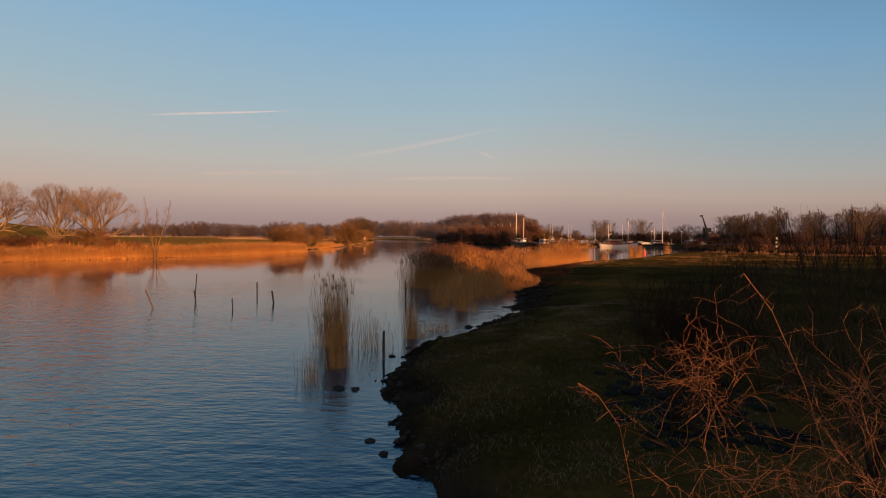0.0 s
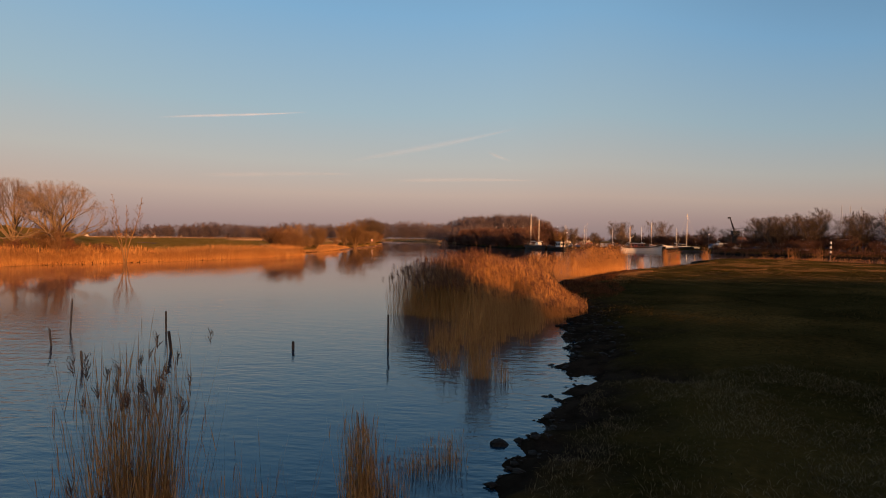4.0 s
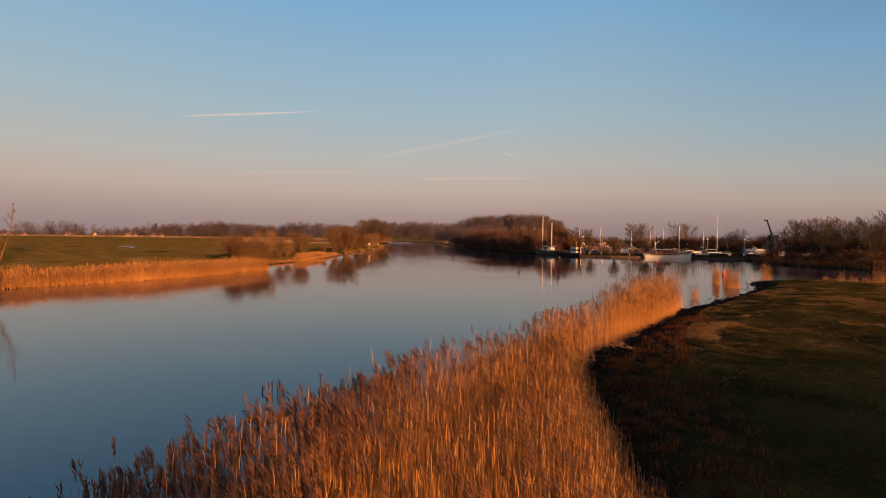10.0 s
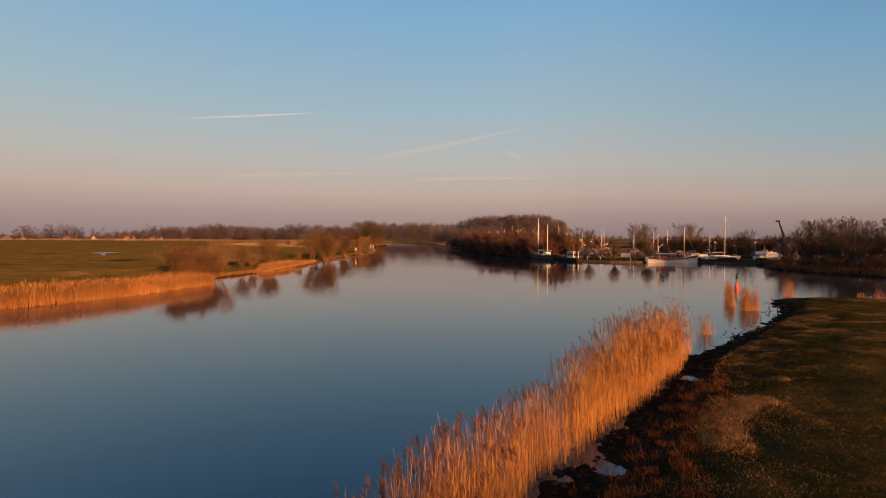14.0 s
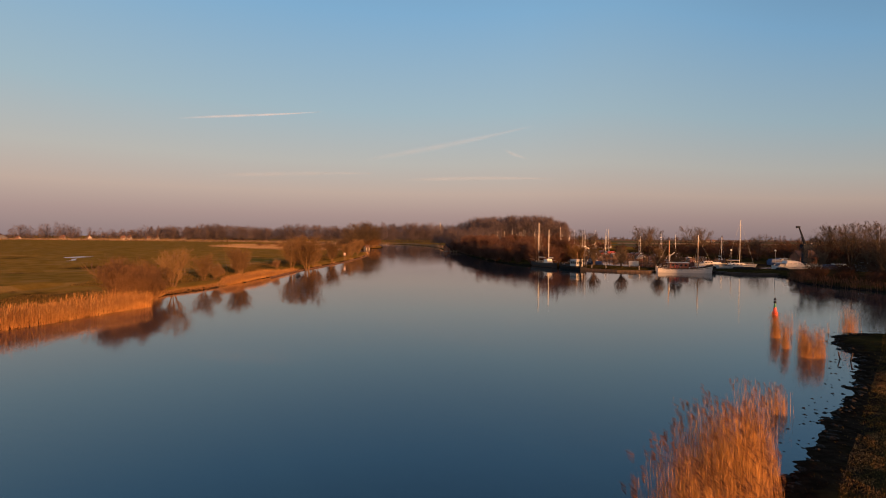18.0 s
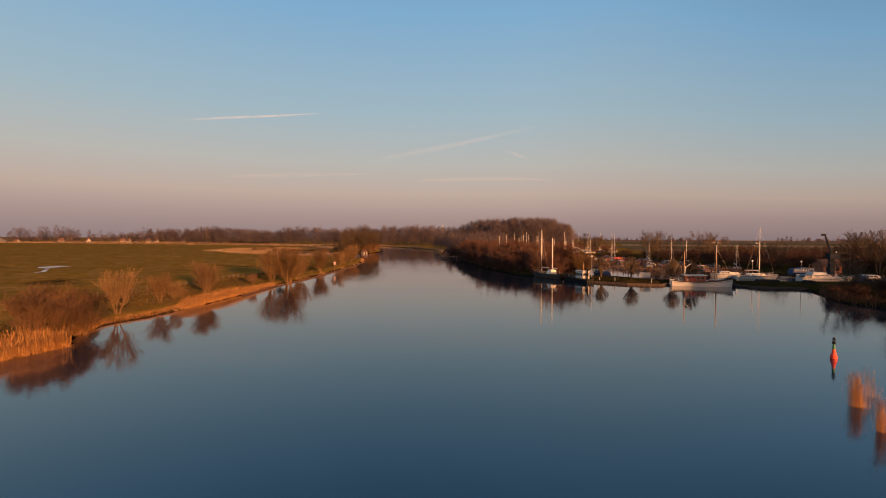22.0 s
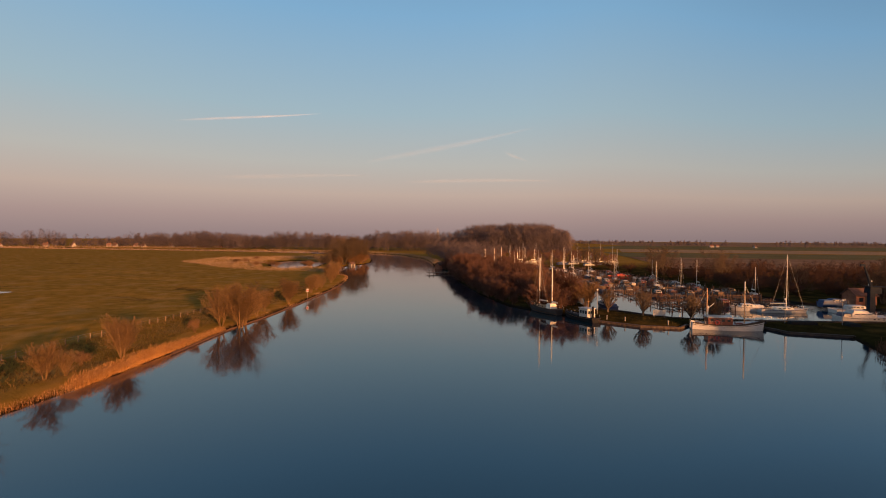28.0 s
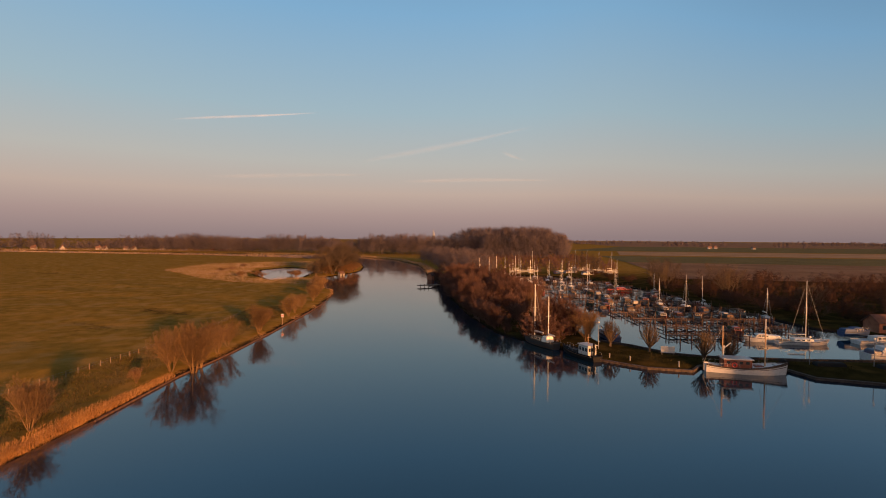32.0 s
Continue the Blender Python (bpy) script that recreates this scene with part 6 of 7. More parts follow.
field("stubble_field", [(160, 690), (720, 640), (980, 830), (200, 875)], M_STUBBLE, "pale stubble field")
field("far_field", [(120, 905), (1000, 860), (1500, 1300), (330, 1380)], M_WINTERCORN, "green far field")
# soil-brown sheets added to give the far plain the tone of haze
field("far_haze_sheet", [(330, 1400), (1560, 1320), (3600, 3600), (420, 3900)], M_PLOUGH, "brown sheet standing in for haze towards the horizon")
field("east_haze_sheet", [(1020, 850), (3900, 700), (3950, 3500), (1580, 1310)], M_PLOUGH, "brown sheet standing in for haze across the plain")
pud = MB()
pud_rows = []
for i in range(25):
    t = i / 24
    w_ = 0.35 + 0.25 * math.sin(9 * t) + 3.4 * math.exp(-((t - 0.78) / 0.13) ** 2)
    w_ *= min(1, 6 * (1 - t) + 0.1)
    c_ = 0.9 * math.sin(7 * t) + 0.5 * math.sin(17 * t)
    x_, y_ = -110 - 21 * t, 152 + 26 * t
    pud_rows.append([(x_ + 0.78 * (c_ + k * w_), y_ + 0.63 * (c_ + k * w_), 0.66) for k in (-1 - 0.3 * math.sin(23 * t), 1 + 0.3 * math.sin(31 * t))])
pud.rings(pud_rows, close=False, caps=False)
puddle = part("puddle", pud, M_WATER)
tagged(puddle, "rain puddle reflecting the sky in the pasture", "puddle", kind="structure")

# ---------------------------------------------------------------- marks in and by the river
bu = thing("channel_buoy", "red and green channel buoy with black topmark", "buoy", "", Matrix.Translation((34.5, 90.0, 0)))
body = part("float", MB().lathe([(0.10, -0.4), (0.22, -0.25), (0.26, 0.05), (0.26, 0.22), (0.20, 0.36), (0.14, 0.52), (0.125, 0.78)], 16), M_ORANGERED, bu, "red float", smooth=False)
part("upper_band", MB().lathe([(0.12, 0.78), (0.11, 1.0), (0.09, 1.18)], 14), M_GREEN, bu, "green upper band")
top = part("topmark_ball", MB().lathe([(0.02, 1.18), (0.10, 1.22), (0.15, 1.33), (0.10, 1.44), (0.02, 1.48)], 12), M_BLACK, bu)
part("topmark_cone", MB().lathe([(0.16, 1.54), (0.02, 1.80)], 12), M_BLACK, top)


def pole(x, y, h, r, lean=(0, 0), mat=M_WOOD, label="weathered wooden stake standing in the water"):
    o = thing("stake", label, "stake", "stakes in the river", Matrix.Translation((x, y, 0)))
    mb = MB()
    rings = []
    for z in (-1.3, 0.0, h * 0.5, h - 0.03, h):
        k = r * (0.75 if z == h else 1)
        rings.append([(lean[0] * z + k * (1 + 0.12 * math.sin(3 * a + z)) * math.cos(a), lean[1] * z + k * math.sin(a), z) for a in [q * math.pi / 4 for q in range(8)]])
    mb.rings(rings)
    part("wood", mb, mat, o)
    return o


pole(-8.05, 14.9, 0.55, 0.038, (-0.16, 0.05), M_WOODDARK)
pole(-10.0, 17.45, 0.68, 0.03)
pole(28.4, 71.0, 0.5, 0.035, (-0.25, 0), M_WOODDARK, "short dark stake by the reed clump")
pole(28.7, 70.5, 0.55, 0.04, (0.2, 0), M_WOODDARK, "short dark stake by the reed clump")
pole(-4.85, 15.5, 0.24, 0.04, (0, 0), M_WOODDARK)
pole(-8.95, 13.0, 0.44, 0.025, (-0.06, 0))
pole(-11.8, 15.1, 0.5, 0.026, (-0.12, 0))
pole(-12.9, 16.9, 1.1, 0.024, (0.08, 0), M_WOOD, "tall thin stake standing in the water")
pole(-12.2, 12.8, 0.78, 0.022, (-0.42, 0.0), M_WOODDARK, "leaning stake standing in the water")
pole(-2.25, 16.0, 0.97, 0.026, (0, 0), M_WOODDARK, "dark upright stake in front of the reeds")
pole(-1.3, 5.6, 0.7, 0.03, (0, 0), M_WOODDARK, "dark upright stake in the reeds by the bank")

st = thing("striped_post", "black and white striped channel mark post", "post", "", Matrix.Translation((54.5, 82.0, 0)))
for i in range(6):
    part("band", MB().lathe([(0.12, 1.1 + i * 0.36), (0.12, 1.46 + i * 0.36)], 10), M_WHITE if i % 2 else M_BLACK, st)
part("pole", MB().tube((0, 0, -1.2), (0, 0, 1.1), 0.09, 0.09, 8), M_WOOD, st)

for x, y, z, lab in ((-42.2, 180.6, 0.55, "white and red river sign on the bank"),):
    sg = thing("river_sign", lab, "sign", "", at(x, y, 0.2, z))
    part("post", MB().box((0, 0.06, 0.75), (0.09, 0.08, 2.3)), M_WOOD, sg)
    bd = part("board", MB().box((0, 0, 1.75), (0.6, 0.06, 0.75)), M_WHITE, sg)
    part("band", MB().box((0, -0.036, 1.75), (0.56, 0.01, 0.2)), M_RED, bd)
bc = thing("river_beacon", "white beacon box on a small brick landing", "beacon", "", Matrix.Translation((-13.2, 275.9, 0)))
part("box", MB().box((0, 0, 3.1), (2.1, 1.2, 1.9)), M_WHITE, bc)
for sx in (-0.8, 0.8):
    part("leg", MB().box((sx, 0, 0.8), (0.16, 0.16, 3.0)), M_WOOD, bc)
ld = thing("landing_stage", "low reddish timber landing stage at the river's edge", "landing stage", "", at(-20, 276, 0.6))
part("deck", MB().box((0, 0, 0.75), (12, 3.0, 0.2)), M_WOOD, ld)
for i in range(7):
    part("pile", MB().tube((-5.6 + i * 1.87, -1.5, -1.2), (-5.6 + i * 1.87, -1.5, 1.5), 0.13, 0.12, 7), M_WOOD, ld)
hut2 = house(-24, 312, 0.9, 5, 3.5, 2.3, 1.4, M_BRICK, "small brick hut on the bank under the trees", "hut", "hut", n=1)

fence_line = [(-51, 108), (-53.2, 122), (-53, 130), (-53, 138), (-53, 150), (-53, 160), (-55, 175), (-58, 190)]
fp = MB().tube((0, 0, -0.4), (0, 0, 0.88), 0.055, 0.048, 7).mesh("post")
fc = thing("pasture_fence", "pasture fence of weathered wooden posts and wire", "fence")
for (x0, y0), (x1, y1) in zip(fence_line, fence_line[1:]):
    ln = math.hypot(x1 - x0, y1 - y0)
    n = int(ln / 1.9)
    for i in range(n):
        x, y = x0 + (x1 - x0) * i / n, y0 + (y1 - y0) * i / n
        o = part("post", fp, M_WOOD, fc)
        o.location = (x, y, float(ground_height(np.array([x]), np.array([y]))[0]) + 0.05)
    for h in (0.4, 0.75):
        part("wire", MB().tube((x0, y0, 0.75 + h), (x1, y1, 0.75 + h), 0.012, 0.012, 3), M_GREY, fc)

br = thing("sunken_branch", "dark twigs of a sunken branch reaching out of the water", "branch", "", Matrix.Translation((-5.1, 32.2, 0)))
for k, (dx, dy, hh, bx) in enumerate(((-0.36, 0.0, 0.16, 0.1), (-0.32, 0.03, 0.24, -0.06), (-0.12, 0.0, 0.36, -0.05), (-0.02, 0.02, 0.42, 0.03), (0.16, 0.0, 0.40, 0.10), (0.24, 0.05, 0.44, -0.08), (0.30, 0.0, 0.30, 0.09))):
    part("twig", MB().tube((dx, dy, -0.4), (dx + bx * 0.2, dy, hh * 0.5), 0.014, 0.012, 5).tube((dx + bx * 0.2, dy, hh * 0.5), (dx + bx, dy + 0.03, hh), 0.012, 0.007, 5).tube((dx + bx * 0.2, dy, hh * 0.5), (dx - bx * 0.8, dy, hh * 0.8), 0.009, 0.005, 4), M_WOODDARK, br)

# camp of the far-bank revetment: low dark timber edge under the reed strip
strip_wall("revetment", [(-36.2, 121), (-38.4, 138), (-38.6, 150), (-40.2, 170), (-44.1, 205), (-47.1, 222)], 0.22, 0.8, 0.15, M_RUST, "low rust-brown timber revetment along the far bank", "revetment")

# contrails high over the horizon
def contrail(a, b, w, label, seed, alpha):
    m = bpy.data.materials.new("contrail_vapour")
    m.use_nodes = True
    n, l = m.node_tree.nodes, m.node_tree.links
    bs = n["Principled BSDF"]
    bs.inputs["Base Color"].default_value = (0.9, 0.86, 0.84, 1)
    bs.inputs["Roughness"].default_value = 1.0
    tc = n.new("ShaderNodeTexCoord")
    nz = n.new("ShaderNodeTexNoise")
    nz.inputs["Scale"].default_value, nz.inputs["Detail"].default_value = 0.006, 3
    l.new(tc.outputs["Object"], nz.inputs["Vector"])
    at_ = n.new("ShaderNodeAttribute")
    at_.attribute_name = "vapour"
    mu = n.new("ShaderNodeMath")
    mu.operation = "MULTIPLY"
    l.new(nz.outputs["Fac"], mu.inputs[0])
    l.new(at_.outputs["Fac"], mu.inputs[1])
    k = n.new("ShaderNodeMath")
    k.operation = "MULTIPLY"
    k.inputs[1].default_value = alpha
    k.use_clamp = True
    l.new(mu.outputs[0], k.inputs[0])
    l.new(k.outputs[0], bs.inputs["Alpha"])
    a, b = Vector(a), Vector(b)
    side = (b - a).cross(Vector((0, 1, 0))).normalized()
    mb = MB()
    dens = []
    N = 40
    for i in range(N + 1):
        t = i / N
        c = a.lerp(b, t) + side * math.sin(t * 5 + seed) * w * 0.25
        for s, dd in ((-1, 0), (-0.4, 0.8), (0, 1), (0.4, 0.8), (1, 0)):
            mb.v.append(tuple(c + side * s * w * (0.4 + 0.6 * math.sin(math.pi * min(1, t * 1.1 + 0.05)))))
            dens.append(dd * min(1, t * 4) * min(1, (1 - t) * 7))
    for i in range(N):
        for j in range(4):
            q = i * 5 + j
            mb.f.append((q, q + 1, q + 6, q + 5))
    ob = part("contrail", mb, m)
    at2 = ob.data.attributes.new("vapour", "FLOAT", "POINT")
    at2.data.foreach_set("value", dens)
    return tagged(ob, label, "contrail", kind="structure")
K = 3800 / 4300
contrail((-3120 * K, 3800, 1133 * K), (-1640 * K, 3800, 1164 * K), 13, "thin bright contrail high in the evening sky", 1, 0.28)
contrail((-1260 * K, 3800, 700 * K), (297 * K, 3800, 990 * K), 26, "faint spreading contrail in the evening sky", 2, 0.075)
contrail((20 * K, 3800, 790 * K), (230 * K, 3800, 695 * K), 14, "short faint contrail in the evening sky", 3, 0.07)
contrail((-2760 * K, 3800, 600 * K), (-1150 * K, 3800, 585 * K), 22, "faint streak of high cloud", 4, 0.065)
contrail((-900 * K, 3800, 535 * K), (500 * K, 3800, 530 * K), 18, "faint streak of high cloud", 5, 0.09)

# ---------------------------------------------------------------- near bank: bushes, grass, stones
M_WHIP = material("whip_twigs", [(0.018, 0.012, 0.008), (0.034, 0.023, 0.014), (0.055, 0.037, 0.022)], 2, 0.9, vary=0.3)


def tangle(label, feet, knots, seed, mat=M_THORN):
    """A thorny bush: canes from the ground into knots of arching, kinked twigs. knots: place, size, number of twigs."""
    r = np.random.default_rng(seed)
    fx, fy = feet[0]
    ob = thing("thorn_bush", label, "bush", "thorn bushes on the bank", Matrix.Translation((fx, fy, float(ground_height(np.array([fx]), np.array([fy]))[0]))))
    org = np.array(ob.matrix_basis.translation)
    cane, fine = [], []

    def arc(p, d, ln, rad, steps, out, kids, sag, kink=0.34):
        p, d = np.array(p, float), np.array(d, float)
        d = d / np.linalg.norm(d)
        for s in range(steps):
            d = d + r.normal(0, kink, 3) * (1, 1, 0.8) + np.array([0, 0, -sag])
            d /= np.linalg.norm(d)
            e = p + d * ln / steps
            r1 = rad * (1 - 0.75 * (s + 1) / steps) + 0.0005
            out.append((p, e, rad * (1 - 0.75 * s / steps) + 0.0005, r1))
            for _ in range(r.poisson(kids)):
                sd = d * 0.7 + r.normal(0, 0.7, 3)
                arc(e, sd, ln * r.uniform(0.15, 0.4), r1 * 0.65, 3, fine, kids * 0.3, sag * 0.6, 0.3)
            p = e

    for (kx, ky, kz), size, n in knots:
        k = np.array([kx, ky, kz]) - org
        for x, y in feet:
            f = np.array([x, y, org[2] - 0.05]) - org
            out = k + r.normal(0, 0.12, 3) * size
            cane.append((f, (f + out) / 2 + r.normal(0, 0.08, 3), 0.0045, 0.004))
            cane.append((cane[-1][1], out, 0.004, 0.003))
        for _ in range(n):
            d = r.normal(0, 1, 3) * (1, 1, 0.65) + np.array([-0.25, 0.1, 0.35])
            arc(k + r.normal(0, 0.2, 3) * size, d, size * r.uniform(0.45, 1.5), r.uniform(0.0004, 0.0010), 8, fine, 0.55, 0.07, 0.27)
    for name, rows, mt in (("cane", cane, M_WHIP), ("twig_tangle", fine, mat)):
        co, tr = strokes(np.array([q[0] for q in rows]), np.array([q[1] for q in rows]), np.array([q[2] for q in rows]), np.array([q[3] for q in rows]))
        tagged(part(name, fast_mesh(name, co, tr), mt, ob), kind="stuff")
    return ob


B1 = "thorny leafless bush with orange-brown tangled twigs"
tangle(B1, [(2.0, -3.7), (2.15, -3.85)], [((1.82, -3.85, 2.42), 0.27, 44), ((1.75, -4.05, 2.10), 0.30, 22)], 1)
tangle(B1, [(2.55, -3.6), (2.7, -3.8)], [((2.32, -3.92, 2.34), 0.32, 44), ((2.15, -4.1, 2.06), 0.32, 24)], 2)
tangle(B1, [(2.35, -4.3), (2.5, -4.4)], [((2.1, -4.35, 2.12), 0.28, 18), ((1.6, -4.3, 2.06), 0.26, 10)], 3)


def long_cane(label, rows, seed):
    """One long bare cane with short thorny side twigs."""
    r = np.random.default_rng(seed)
    x, y, z = rows[0]
    ob = thing("bramble_cane", label, "bush", "thorn bushes on the bank", Matrix.Translation((x, y, z)))
    pts = [np.array(p) - np.array(rows[0]) for p in rows]
    st, en, r0, r1 = [], [], [], []
    for a_, b_ in zip(pts, pts[1:]):
        for k in range(4):
            p, q = a_ + (b_ - a_) * k / 4, a_ + (b_ - a_) * (k + 1) / 4
            st.append(p); en.append(q); r0.append(0.0022); r1.append(0.0019)
            for _ in range(2):
                st.append(q); en.append(q + r.normal(0, 0.045, 3)); r0.append(0.0013); r1.append(0.0007)
    co, tr = strokes(np.array(st), np.array(en), np.array(r0), np.array(r1))
    part("cane", fast_mesh("cane", co, tr), M_THORN, ob)
    return ob


B3 = "long arching bramble cane with short side twigs"
long_cane(B3, [(2.45, -3.8, 0.75), (2.3, -3.85, 2.0), (2.14, -3.9, 2.42), (1.98, -3.95, 2.72), (1.86, -3.98, 2.86)], 5)
long_cane(B3, [(1.7, -3.7, 0.75), (1.55, -3.75, 1.9), (1.48, -3.78, 2.2), (1.38, -3.82, 2.34), (1.29, -3.85, 2.4)], 6)
long_cane(B3, [(2.95, -3.4, 0.75), (2.75, -3.6, 2.1), (2.62, -3.7, 2.5), (2.5, -3.75, 2.72)], 7)
tree_kind("whips", "bare_shrub", 2.4, mats=(M_WHIP, M_WHIP), seeds=(83, 84), spread=0.34, levels=4, trunk_h=0.12, kids=3, up=0.55, multi=8, trunk_r=0.014, thick=0.5, fine=True)
tree_kind("wands", "bare_shrub", 2.8, mats=(M_WHIP, M_WHIP), seeds=(85, 86), spread=0.26, levels=3, trunk_h=0.35, kids=2, up=0.7, multi=5, trunk_r=0.016, thick=0.7, wob=0.16, fine=True)
B2 = "bare shrub with long upright whips on the slope"
for x, y, h in ((3.5, 0.3, 2.1), (4.2, 0.9, 1.9)):
    plant("whips", x, y, h, B2, category="bush", group="bushes on the slope")
for x, y, h in ((5.6, 1.9, 2.8), (6.4, 2.7, 2.7), (4.5, 1.6, 2.3), (6.6, 0.9, 2.8), (5.2, -0.2, 2.7), (4.2, -1.6, 2.5), (5.9, 3.4, 2.3)):
    plant("wands", x, y, h, B2, category="bush", group="bushes on the slope")

# blade colours: a dark one for the shaded meadow, a brighter one for the sunlit part
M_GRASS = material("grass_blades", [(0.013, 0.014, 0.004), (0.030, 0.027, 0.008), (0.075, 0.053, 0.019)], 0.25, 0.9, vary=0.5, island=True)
M_BANKGRASS = material("bank_grass", [(0.048, 0.037, 0.019), (0.095, 0.073, 0.039), (0.17, 0.13, 0.072)], 0.5, 0.9, vary=0.5, island=True)
M_LITGRASS = material("sunlit_grass_blades", [(0.035, 0.032, 0.007), (0.065, 0.055, 0.013), (0.11, 0.082, 0.025)], 0.2, 0.9, vary=0.5, island=True)
M_STUBBLEREED = material("reed_stubble", [(0.045, 0.018, 0.008), (0.09, 0.036, 0.015), (0.16, 0.07, 0.028)], 0.6, 0.9, vary=0.5, island=True)
M_STRAW = material("straw_blades", [(0.11, 0.06, 0.022), (0.21, 0.12, 0.046), (0.34, 0.20, 0.085)], 0.4, 0.9, vary=0.5, island=True)


def grass(name, label, xy, h, w, mat, g_, lean=0.45):
    n = len(xy)
    z = ground_height(xy[:, 0], xy[:, 1])
    ok = z > 0.1
    w = np.broadcast_to(w, (n,))[ok]
    xy, z, h = xy[ok], z[ok], h[ok]
    n = len(xy)
    base = np.column_stack([xy, z - 0.01])
    d = g_.normal(0, lean, (n, 2))
    tip = base + np.column_stack([d, np.ones(n)]) * h[:, None]
    mid = base + np.column_stack([d * 0.3, np.ones(n) * 0.6]) * h[:, None]
    ob = part(name, fast_mesh(name, *blades(base, mid, tip, w, g_)), mat)
    return tagged(ob, label, "grass", kind="stuff")


g = np.random.default_rng(12)
NEAR = [(0.6, -6), (0.4, 0), (-0.4, 5), (1.5, 9.5), (3.6, 16), (5, 26), (6, 34), (12, 44), (16, 52), (30, 70), (36, 78), (46, 75), (44, 60), (32, 40), (22, 15), (14, -6)]
xy = scatter(NEAR, 52000, g, lambda c: g.random(len(c)) < 0.15 + 0.85 * sstep(vnoise(c[:, 0] * 0.7, c[:, 1] * 0.7 + 4), 0.35, 0.75))
tall = sstep(vnoise(xy[:, 0] * 0.35 + 7, xy[:, 1] * 0.35), 0.45, 0.85)
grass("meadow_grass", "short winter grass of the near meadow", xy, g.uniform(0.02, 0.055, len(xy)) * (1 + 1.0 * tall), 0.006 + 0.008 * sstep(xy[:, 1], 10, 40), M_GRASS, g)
BANK = [(0.7, -5.5), (0.4, 0), (-0.5, 5), (1.6, 9.5), (2.6, 12.5), (6.5, 13), (8, 9), (7.5, 2), (6, -5.5)]
xy = scatter(BANK, 48000, g, lambda c: g.random(len(c)) < 0.1 + 0.9 * sstep(vnoise(c[:, 0] * 1.6 + 3, c[:, 1] * 1.6), 0.35, 0.7))
grass("bank_grass", "withered brown grass on the near bank", xy, g.uniform(0.015, 0.085, len(xy)), 0.0026, M_BANKGRASS, g, 1.0)


# brighter blades only where the sun reaches, adding its light by colour
xy = scatter(NEAR, 110000, g, lambda c: (c[:, 1] > 29 + 6 * g.random(len(c))) & (g.random(len(c)) < 0.35 + 0.65 * sstep(vnoise(c[:, 0] * 0.8 + 2, c[:, 1] * 0.8), 0.3, 0.7)))
grass("green_grass", "green grass brightened in colour on the sunlit spit meadow", xy, g.uniform(0.025, 0.08, len(xy)), 0.004 + 0.005 * sstep(xy[:, 1], 34, 60), M_LITGRASS, g, 0.6)


def frayed(c):
    """Uneven patches at two scales."""
    return 0.6 * vnoise(c[:, 0] * 0.42 + 2, c[:, 1] * 0.6) + 0.4 * vnoise(c[:, 0] * 1.9, c[:, 1] * 2.1 + 5)


# pale tussocks are kept to the sunlit part, so it reads lighter
xy = scatter(NEAR, 100000, g, lambda c: (g.random(len(c)) < sstep(frayed(c), 0.45, 0.75)) & (c[:, 1] > 30 + 10 * g.random(len(c))))
grass("dry_tussocks", "pale dry grass tussocks in the meadow", xy, g.uniform(0.02, 0.085, len(xy)), 0.0028 + 0.003 * sstep(xy[:, 1], 30, 60), M_STRAW, g, 0.8)
RIDGE = [(11.5, 41.2), (12.2, 43.4), (13.4, 45), (14.8, 46.6), (16.2, 47.4), (18, 47.7), (20, 48.3)]
RIDGE_LOW = [(13.6, 45.6), (15.4, 45.2), (17.2, 45.9), (18.8, 45.1), (21, 44.4), (24, 44.2)]
xy = np.concatenate([along(RIDGE, 24000, g, -0.55, 0.75), along(RIDGE_LOW, 9000, g, -0.25, 0.3)])
xy = xy + g.normal(0, 0.12, xy.shape)
xy = xy[g.random(len(xy)) < sstep(frayed(xy), 0.42, 0.72)]
grass("dry_grass_ridge", "pale flattened dry grass along a low ridge in the meadow", xy, g.uniform(0.05, 0.18, len(xy)), 0.005, M_STRAW, g, 0.7)
STUBBLE = [(4.2, 24.5), (4.7, 32), (5.6, 37), (8.6, 41), (11.4, 45.5), (13.8, 50), (15.4, 50), (14.2, 46), (11.6, 41.5), (9.4, 37), (8.4, 30), (7.0, 26.5)]
xy = scatter(STUBBLE, 19000, g, lambda c: g.random(len(c)) < sstep(vnoise(c[:, 0] * 2.6 + 2, c[:, 1] * 2.6), 0.35, 0.75) * (0.25 + 0.75 * sstep(reach(c[:, 0], c[:, 1], STUBBLE), 0, 1.2)))
grass("reed_stubble", "tufts of red-brown reed stubble on the muddy bank", xy, g.uniform(0.05, 0.24, len(xy)), 0.006, M_STUBBLEREED, g, 0.4)
xy = along([(5.2, 20), (5.4, 26), (5.6, 32), (6.6, 37), (9.4, 41), (12.6, 46), (16, 53), (21.5, 59.5), (28, 67.5), (31, 72.5)], 2200, g, -0.2, 2.2)
grass("bank_litter", "flattened dry reed litter along the bank", xy, g.uniform(0.03, 0.10, len(xy)), 0.012, M_ROUGH, g, 1.1)
xy = along([(-52, 42), (-44, 52), (-38, 62), (-34.5, 74), (-33, 84), (-39, 95), (-38, 108), (-39, 121), (-41, 138), (-41.5, 150), (-43, 170), (-47, 205)], 34000, g, -14, -1.5)
grass("rough_grass", "rough dry grass on the pasture bank", xy, g.uniform(0.10, 0.34, len(xy)), 0.03, M_ROUGH, g, 0.5)
xy = along([(27.5, 158.5), (34, 154.3), (41.8, 152), (54, 151.4), (66, 150)], 3500, g, -8, -0.6)
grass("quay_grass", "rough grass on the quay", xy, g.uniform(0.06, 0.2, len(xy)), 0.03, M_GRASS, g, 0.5)


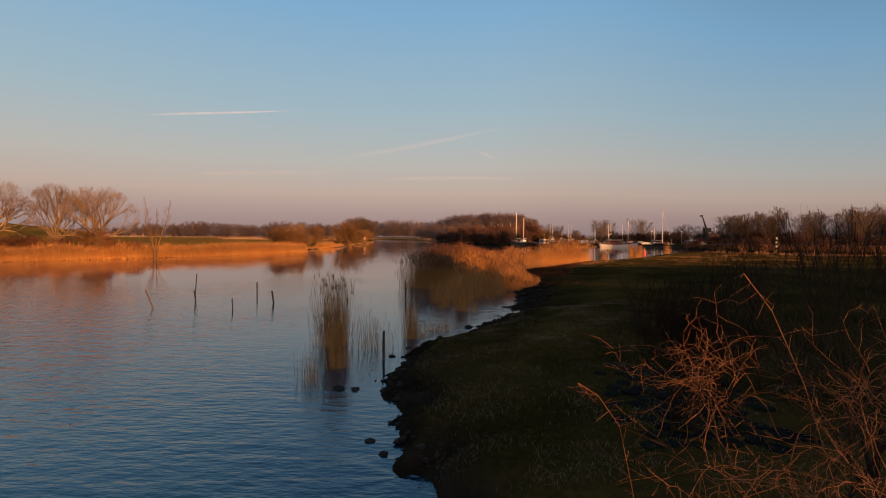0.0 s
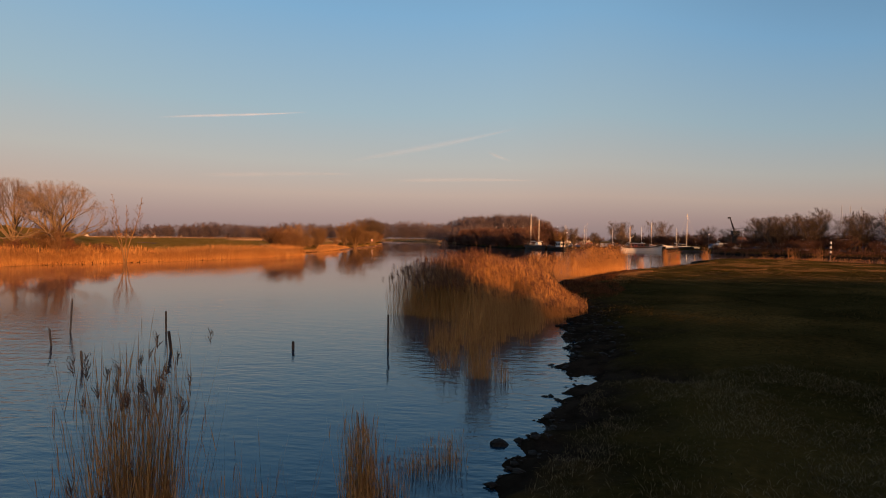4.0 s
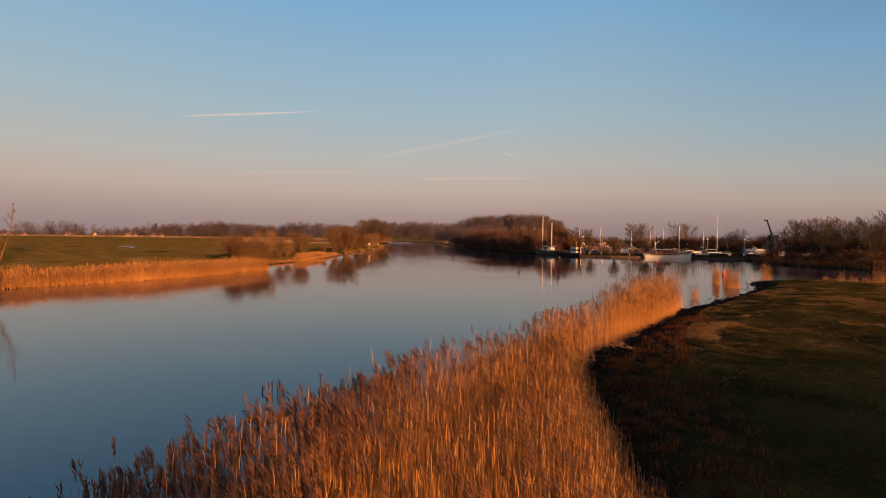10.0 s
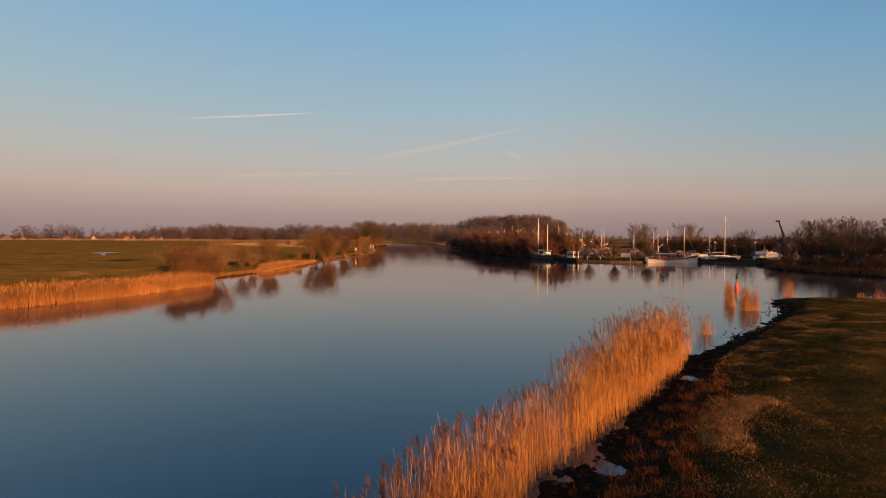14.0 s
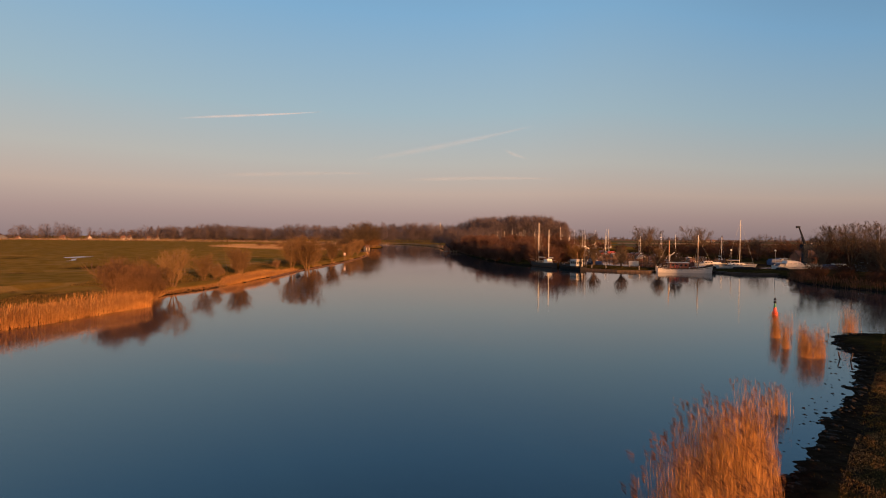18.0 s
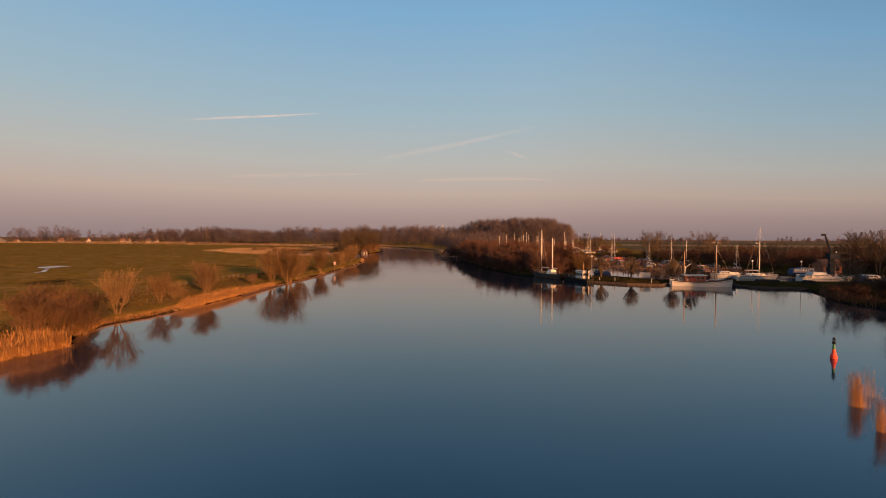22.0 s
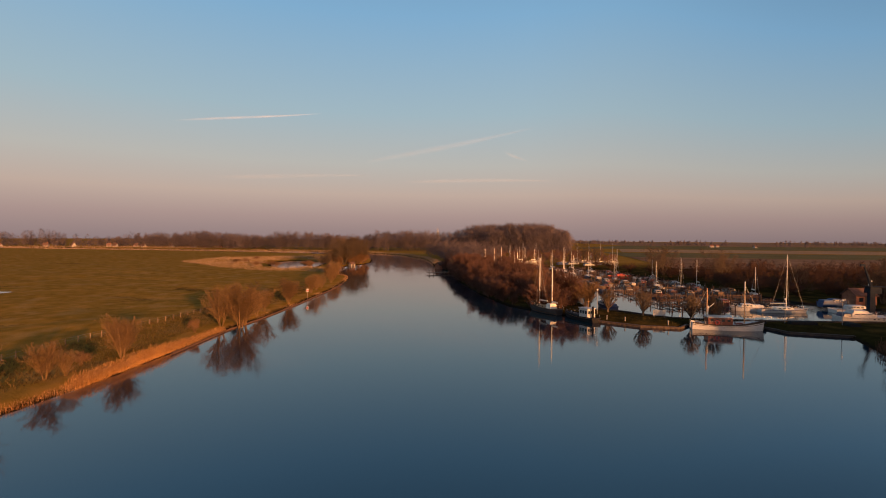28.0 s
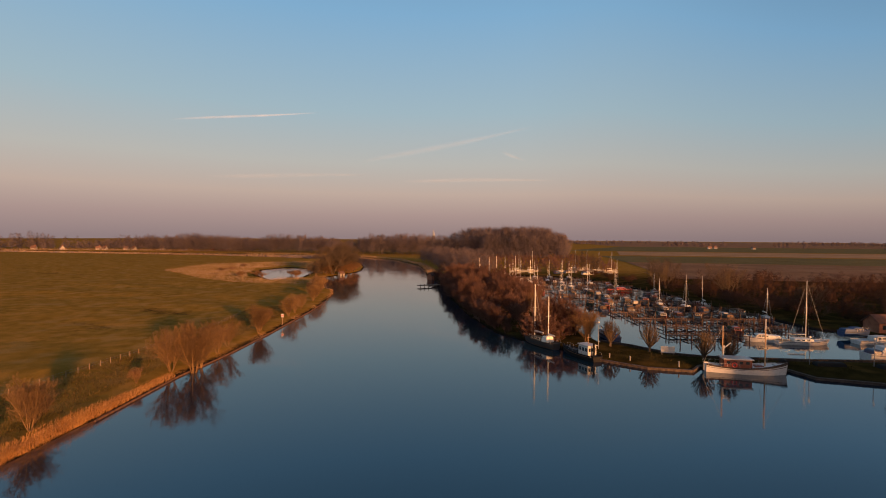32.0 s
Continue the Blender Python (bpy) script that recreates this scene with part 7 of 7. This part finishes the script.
def stones(label, xy, size, g_, mat=M_ROCK):
    n = len(xy)
    o = np.array([(1, 0, 0), (-1, 0, 0), (0, 1, 0), (0, -1, 0), (0, 0, 1), (0, 0, -1), (.7, .7, .3), (-.7, .7, .3), (-.7, -.7, .3), (.7, -.7, .3)], float)
    f = np.array([(0, 6, 4), (6, 2, 4), (2, 7, 4), (7, 1, 4), (1, 8, 4), (8, 3, 4), (3, 9, 4), (9, 0, 4), (6, 0, 5), (2, 6, 5), (7, 2, 5), (1, 7, 5), (8, 1, 5), (3, 8, 5), (9, 3, 5), (0, 9, 5)])
    co = o[None] * g_.uniform(0.6, 1.25, (n, 10, 1)) * size[:, None, None] * np.array([1.2, 1.0, 0.6])
    a = g_.random(n) * 6.28
    ca, sa = np.cos(a)[:, None], np.sin(a)[:, None]
    co = np.stack([co[..., 0] * ca - co[..., 1] * sa, co[..., 0] * sa + co[..., 1] * ca, co[..., 2]], -1)
    z = np.maximum(ground_height(xy[:, 0], xy[:, 1]), -0.06)
    co = co + np.column_stack([xy, z])[:, None, :]
    tr = (np.arange(n)[:, None, None] * 10 + f[None]).reshape(-1, 3)
    return tagged(part("shore_stones", fast_mesh("shore_stones", co.reshape(-1, 3), tr), mat), label, "stones", kind="stuff")


xy = along(SHORE_RIGHT[3:17], 1500, g, -0.75, 0.3)
stones("dark stones and clods along the water's edge", xy, 0.012 + 0.085 * g.random(len(xy)) ** 3, g)
xy = along([(3.2, 15), (4.0, 20), (4.6, 28), (5.6, 36), (9.0, 41), (12, 46), (14.5, 51)], 1300, g, -1.0, 1.2)
stones("muddy clods and stones between the reeds", xy, 0.012 + 0.09 * g.random(len(xy)) ** 3, g)
xy = along([(0.4, 8.4), (1.3, 9.8), (1.9, 12.2), (2.7, 15.2), (3.0, 17.2), (3.4, 19)], 800, g, -1.4, 0.2)
stones("muddy clods and weed standing out of the shallows", xy, 0.015 + 0.08 * g.random(len(xy)) ** 2.5, g)
xy = along(SHORE_RIGHT[17:33], 1100, g, -1.2, 0.5)
stones("dark stones scattered along the shore of the spit", xy, g.uniform(0.04, 0.16, len(xy)), g)
for x, y, s in ((-1.75, 3.3, 0.10), (-1.42, 3.3, 0.07), (-0.62, 1.0, 0.06), (0.72, 9.93, 0.12), (-2.7, 6.5, 0.08), (-1.15, 5.9, 0.07), (-0.35, 0.6, 0.06)):
    ob = thing("stone", "dark wet stone lying in the shallow water", "stone", "stones in the shallows", Matrix.Translation((x, y, 0)))
    rs = random.Random(int(x * 100))
    part("rock", MB().rings([[(r_ * s * rs.uniform(0.75, 1.25) * math.cos(a_) * 1.25, r_ * s * rs.uniform(0.75, 1.2) * math.sin(a_), z_ * s * rs.uniform(0.85, 1.15)) for a_ in [q * math.pi / 4.5 for q in range(9)]] for r_, z_ in ((0.7, -0.9), (1, 0), (0.85, 0.4), (0.4, 0.62))]), M_ROCK, ob)


# mossy stone pitching on the slope
M_PITCH = material("mossy_basalt", [(0.005, 0.0055, 0.006), (0.010, 0.0105, 0.010), (0.012, 0.015, 0.005)], 5, 0.95, bump=0.5, vary=0.35)
pitching = thing("stone_pitching", "dark mossy stone pitching on the bank slope", "stone slope")
tagged(pitching, kind="structure")
rp = random.Random(21)
blocks = []
for v in range(5):
    rows = []
    n = 7
    jit = [rp.uniform(0.82, 1.15) for _ in range(n)]
    for rr, z_ in ((0.95, -0.12), (1.0, -0.02), (0.9, 0.012), (0.5, 0.018)):
        rows.append([(rr * jit[k] * 0.16 * math.cos(2 * math.pi * k / n), rr * jit[k] * 0.13 * math.sin(2 * math.pi * k / n), z_) for k in range(n)])
    blocks.append(MB().rings(rows).mesh("block"))
for i in range(7):
    for k in range(15):
        x, y = 2.75 + i * 0.30 + rp.uniform(-0.04, 0.04) + (0.15 if k % 2 else 0) + 0.03 * k, -0.4 + k * 0.25 + rp.uniform(-0.03, 0.03)
        if (i in (0, 6) or k in (0, 14)) and rp.random() < 0.45:
            continue
        o = part("block", blocks[rp.randrange(5)], M_PITCH, pitching)
        o.location = (x, y, float(ground_height(np.array([x]), np.array([y]))[0]) + rp.uniform(-0.01, 0.02))
        o.rotation_euler = (rp.uniform(-0.06, 0.06), rp.uniform(-0.06, 0.06), rp.uniform(0, 6.28))
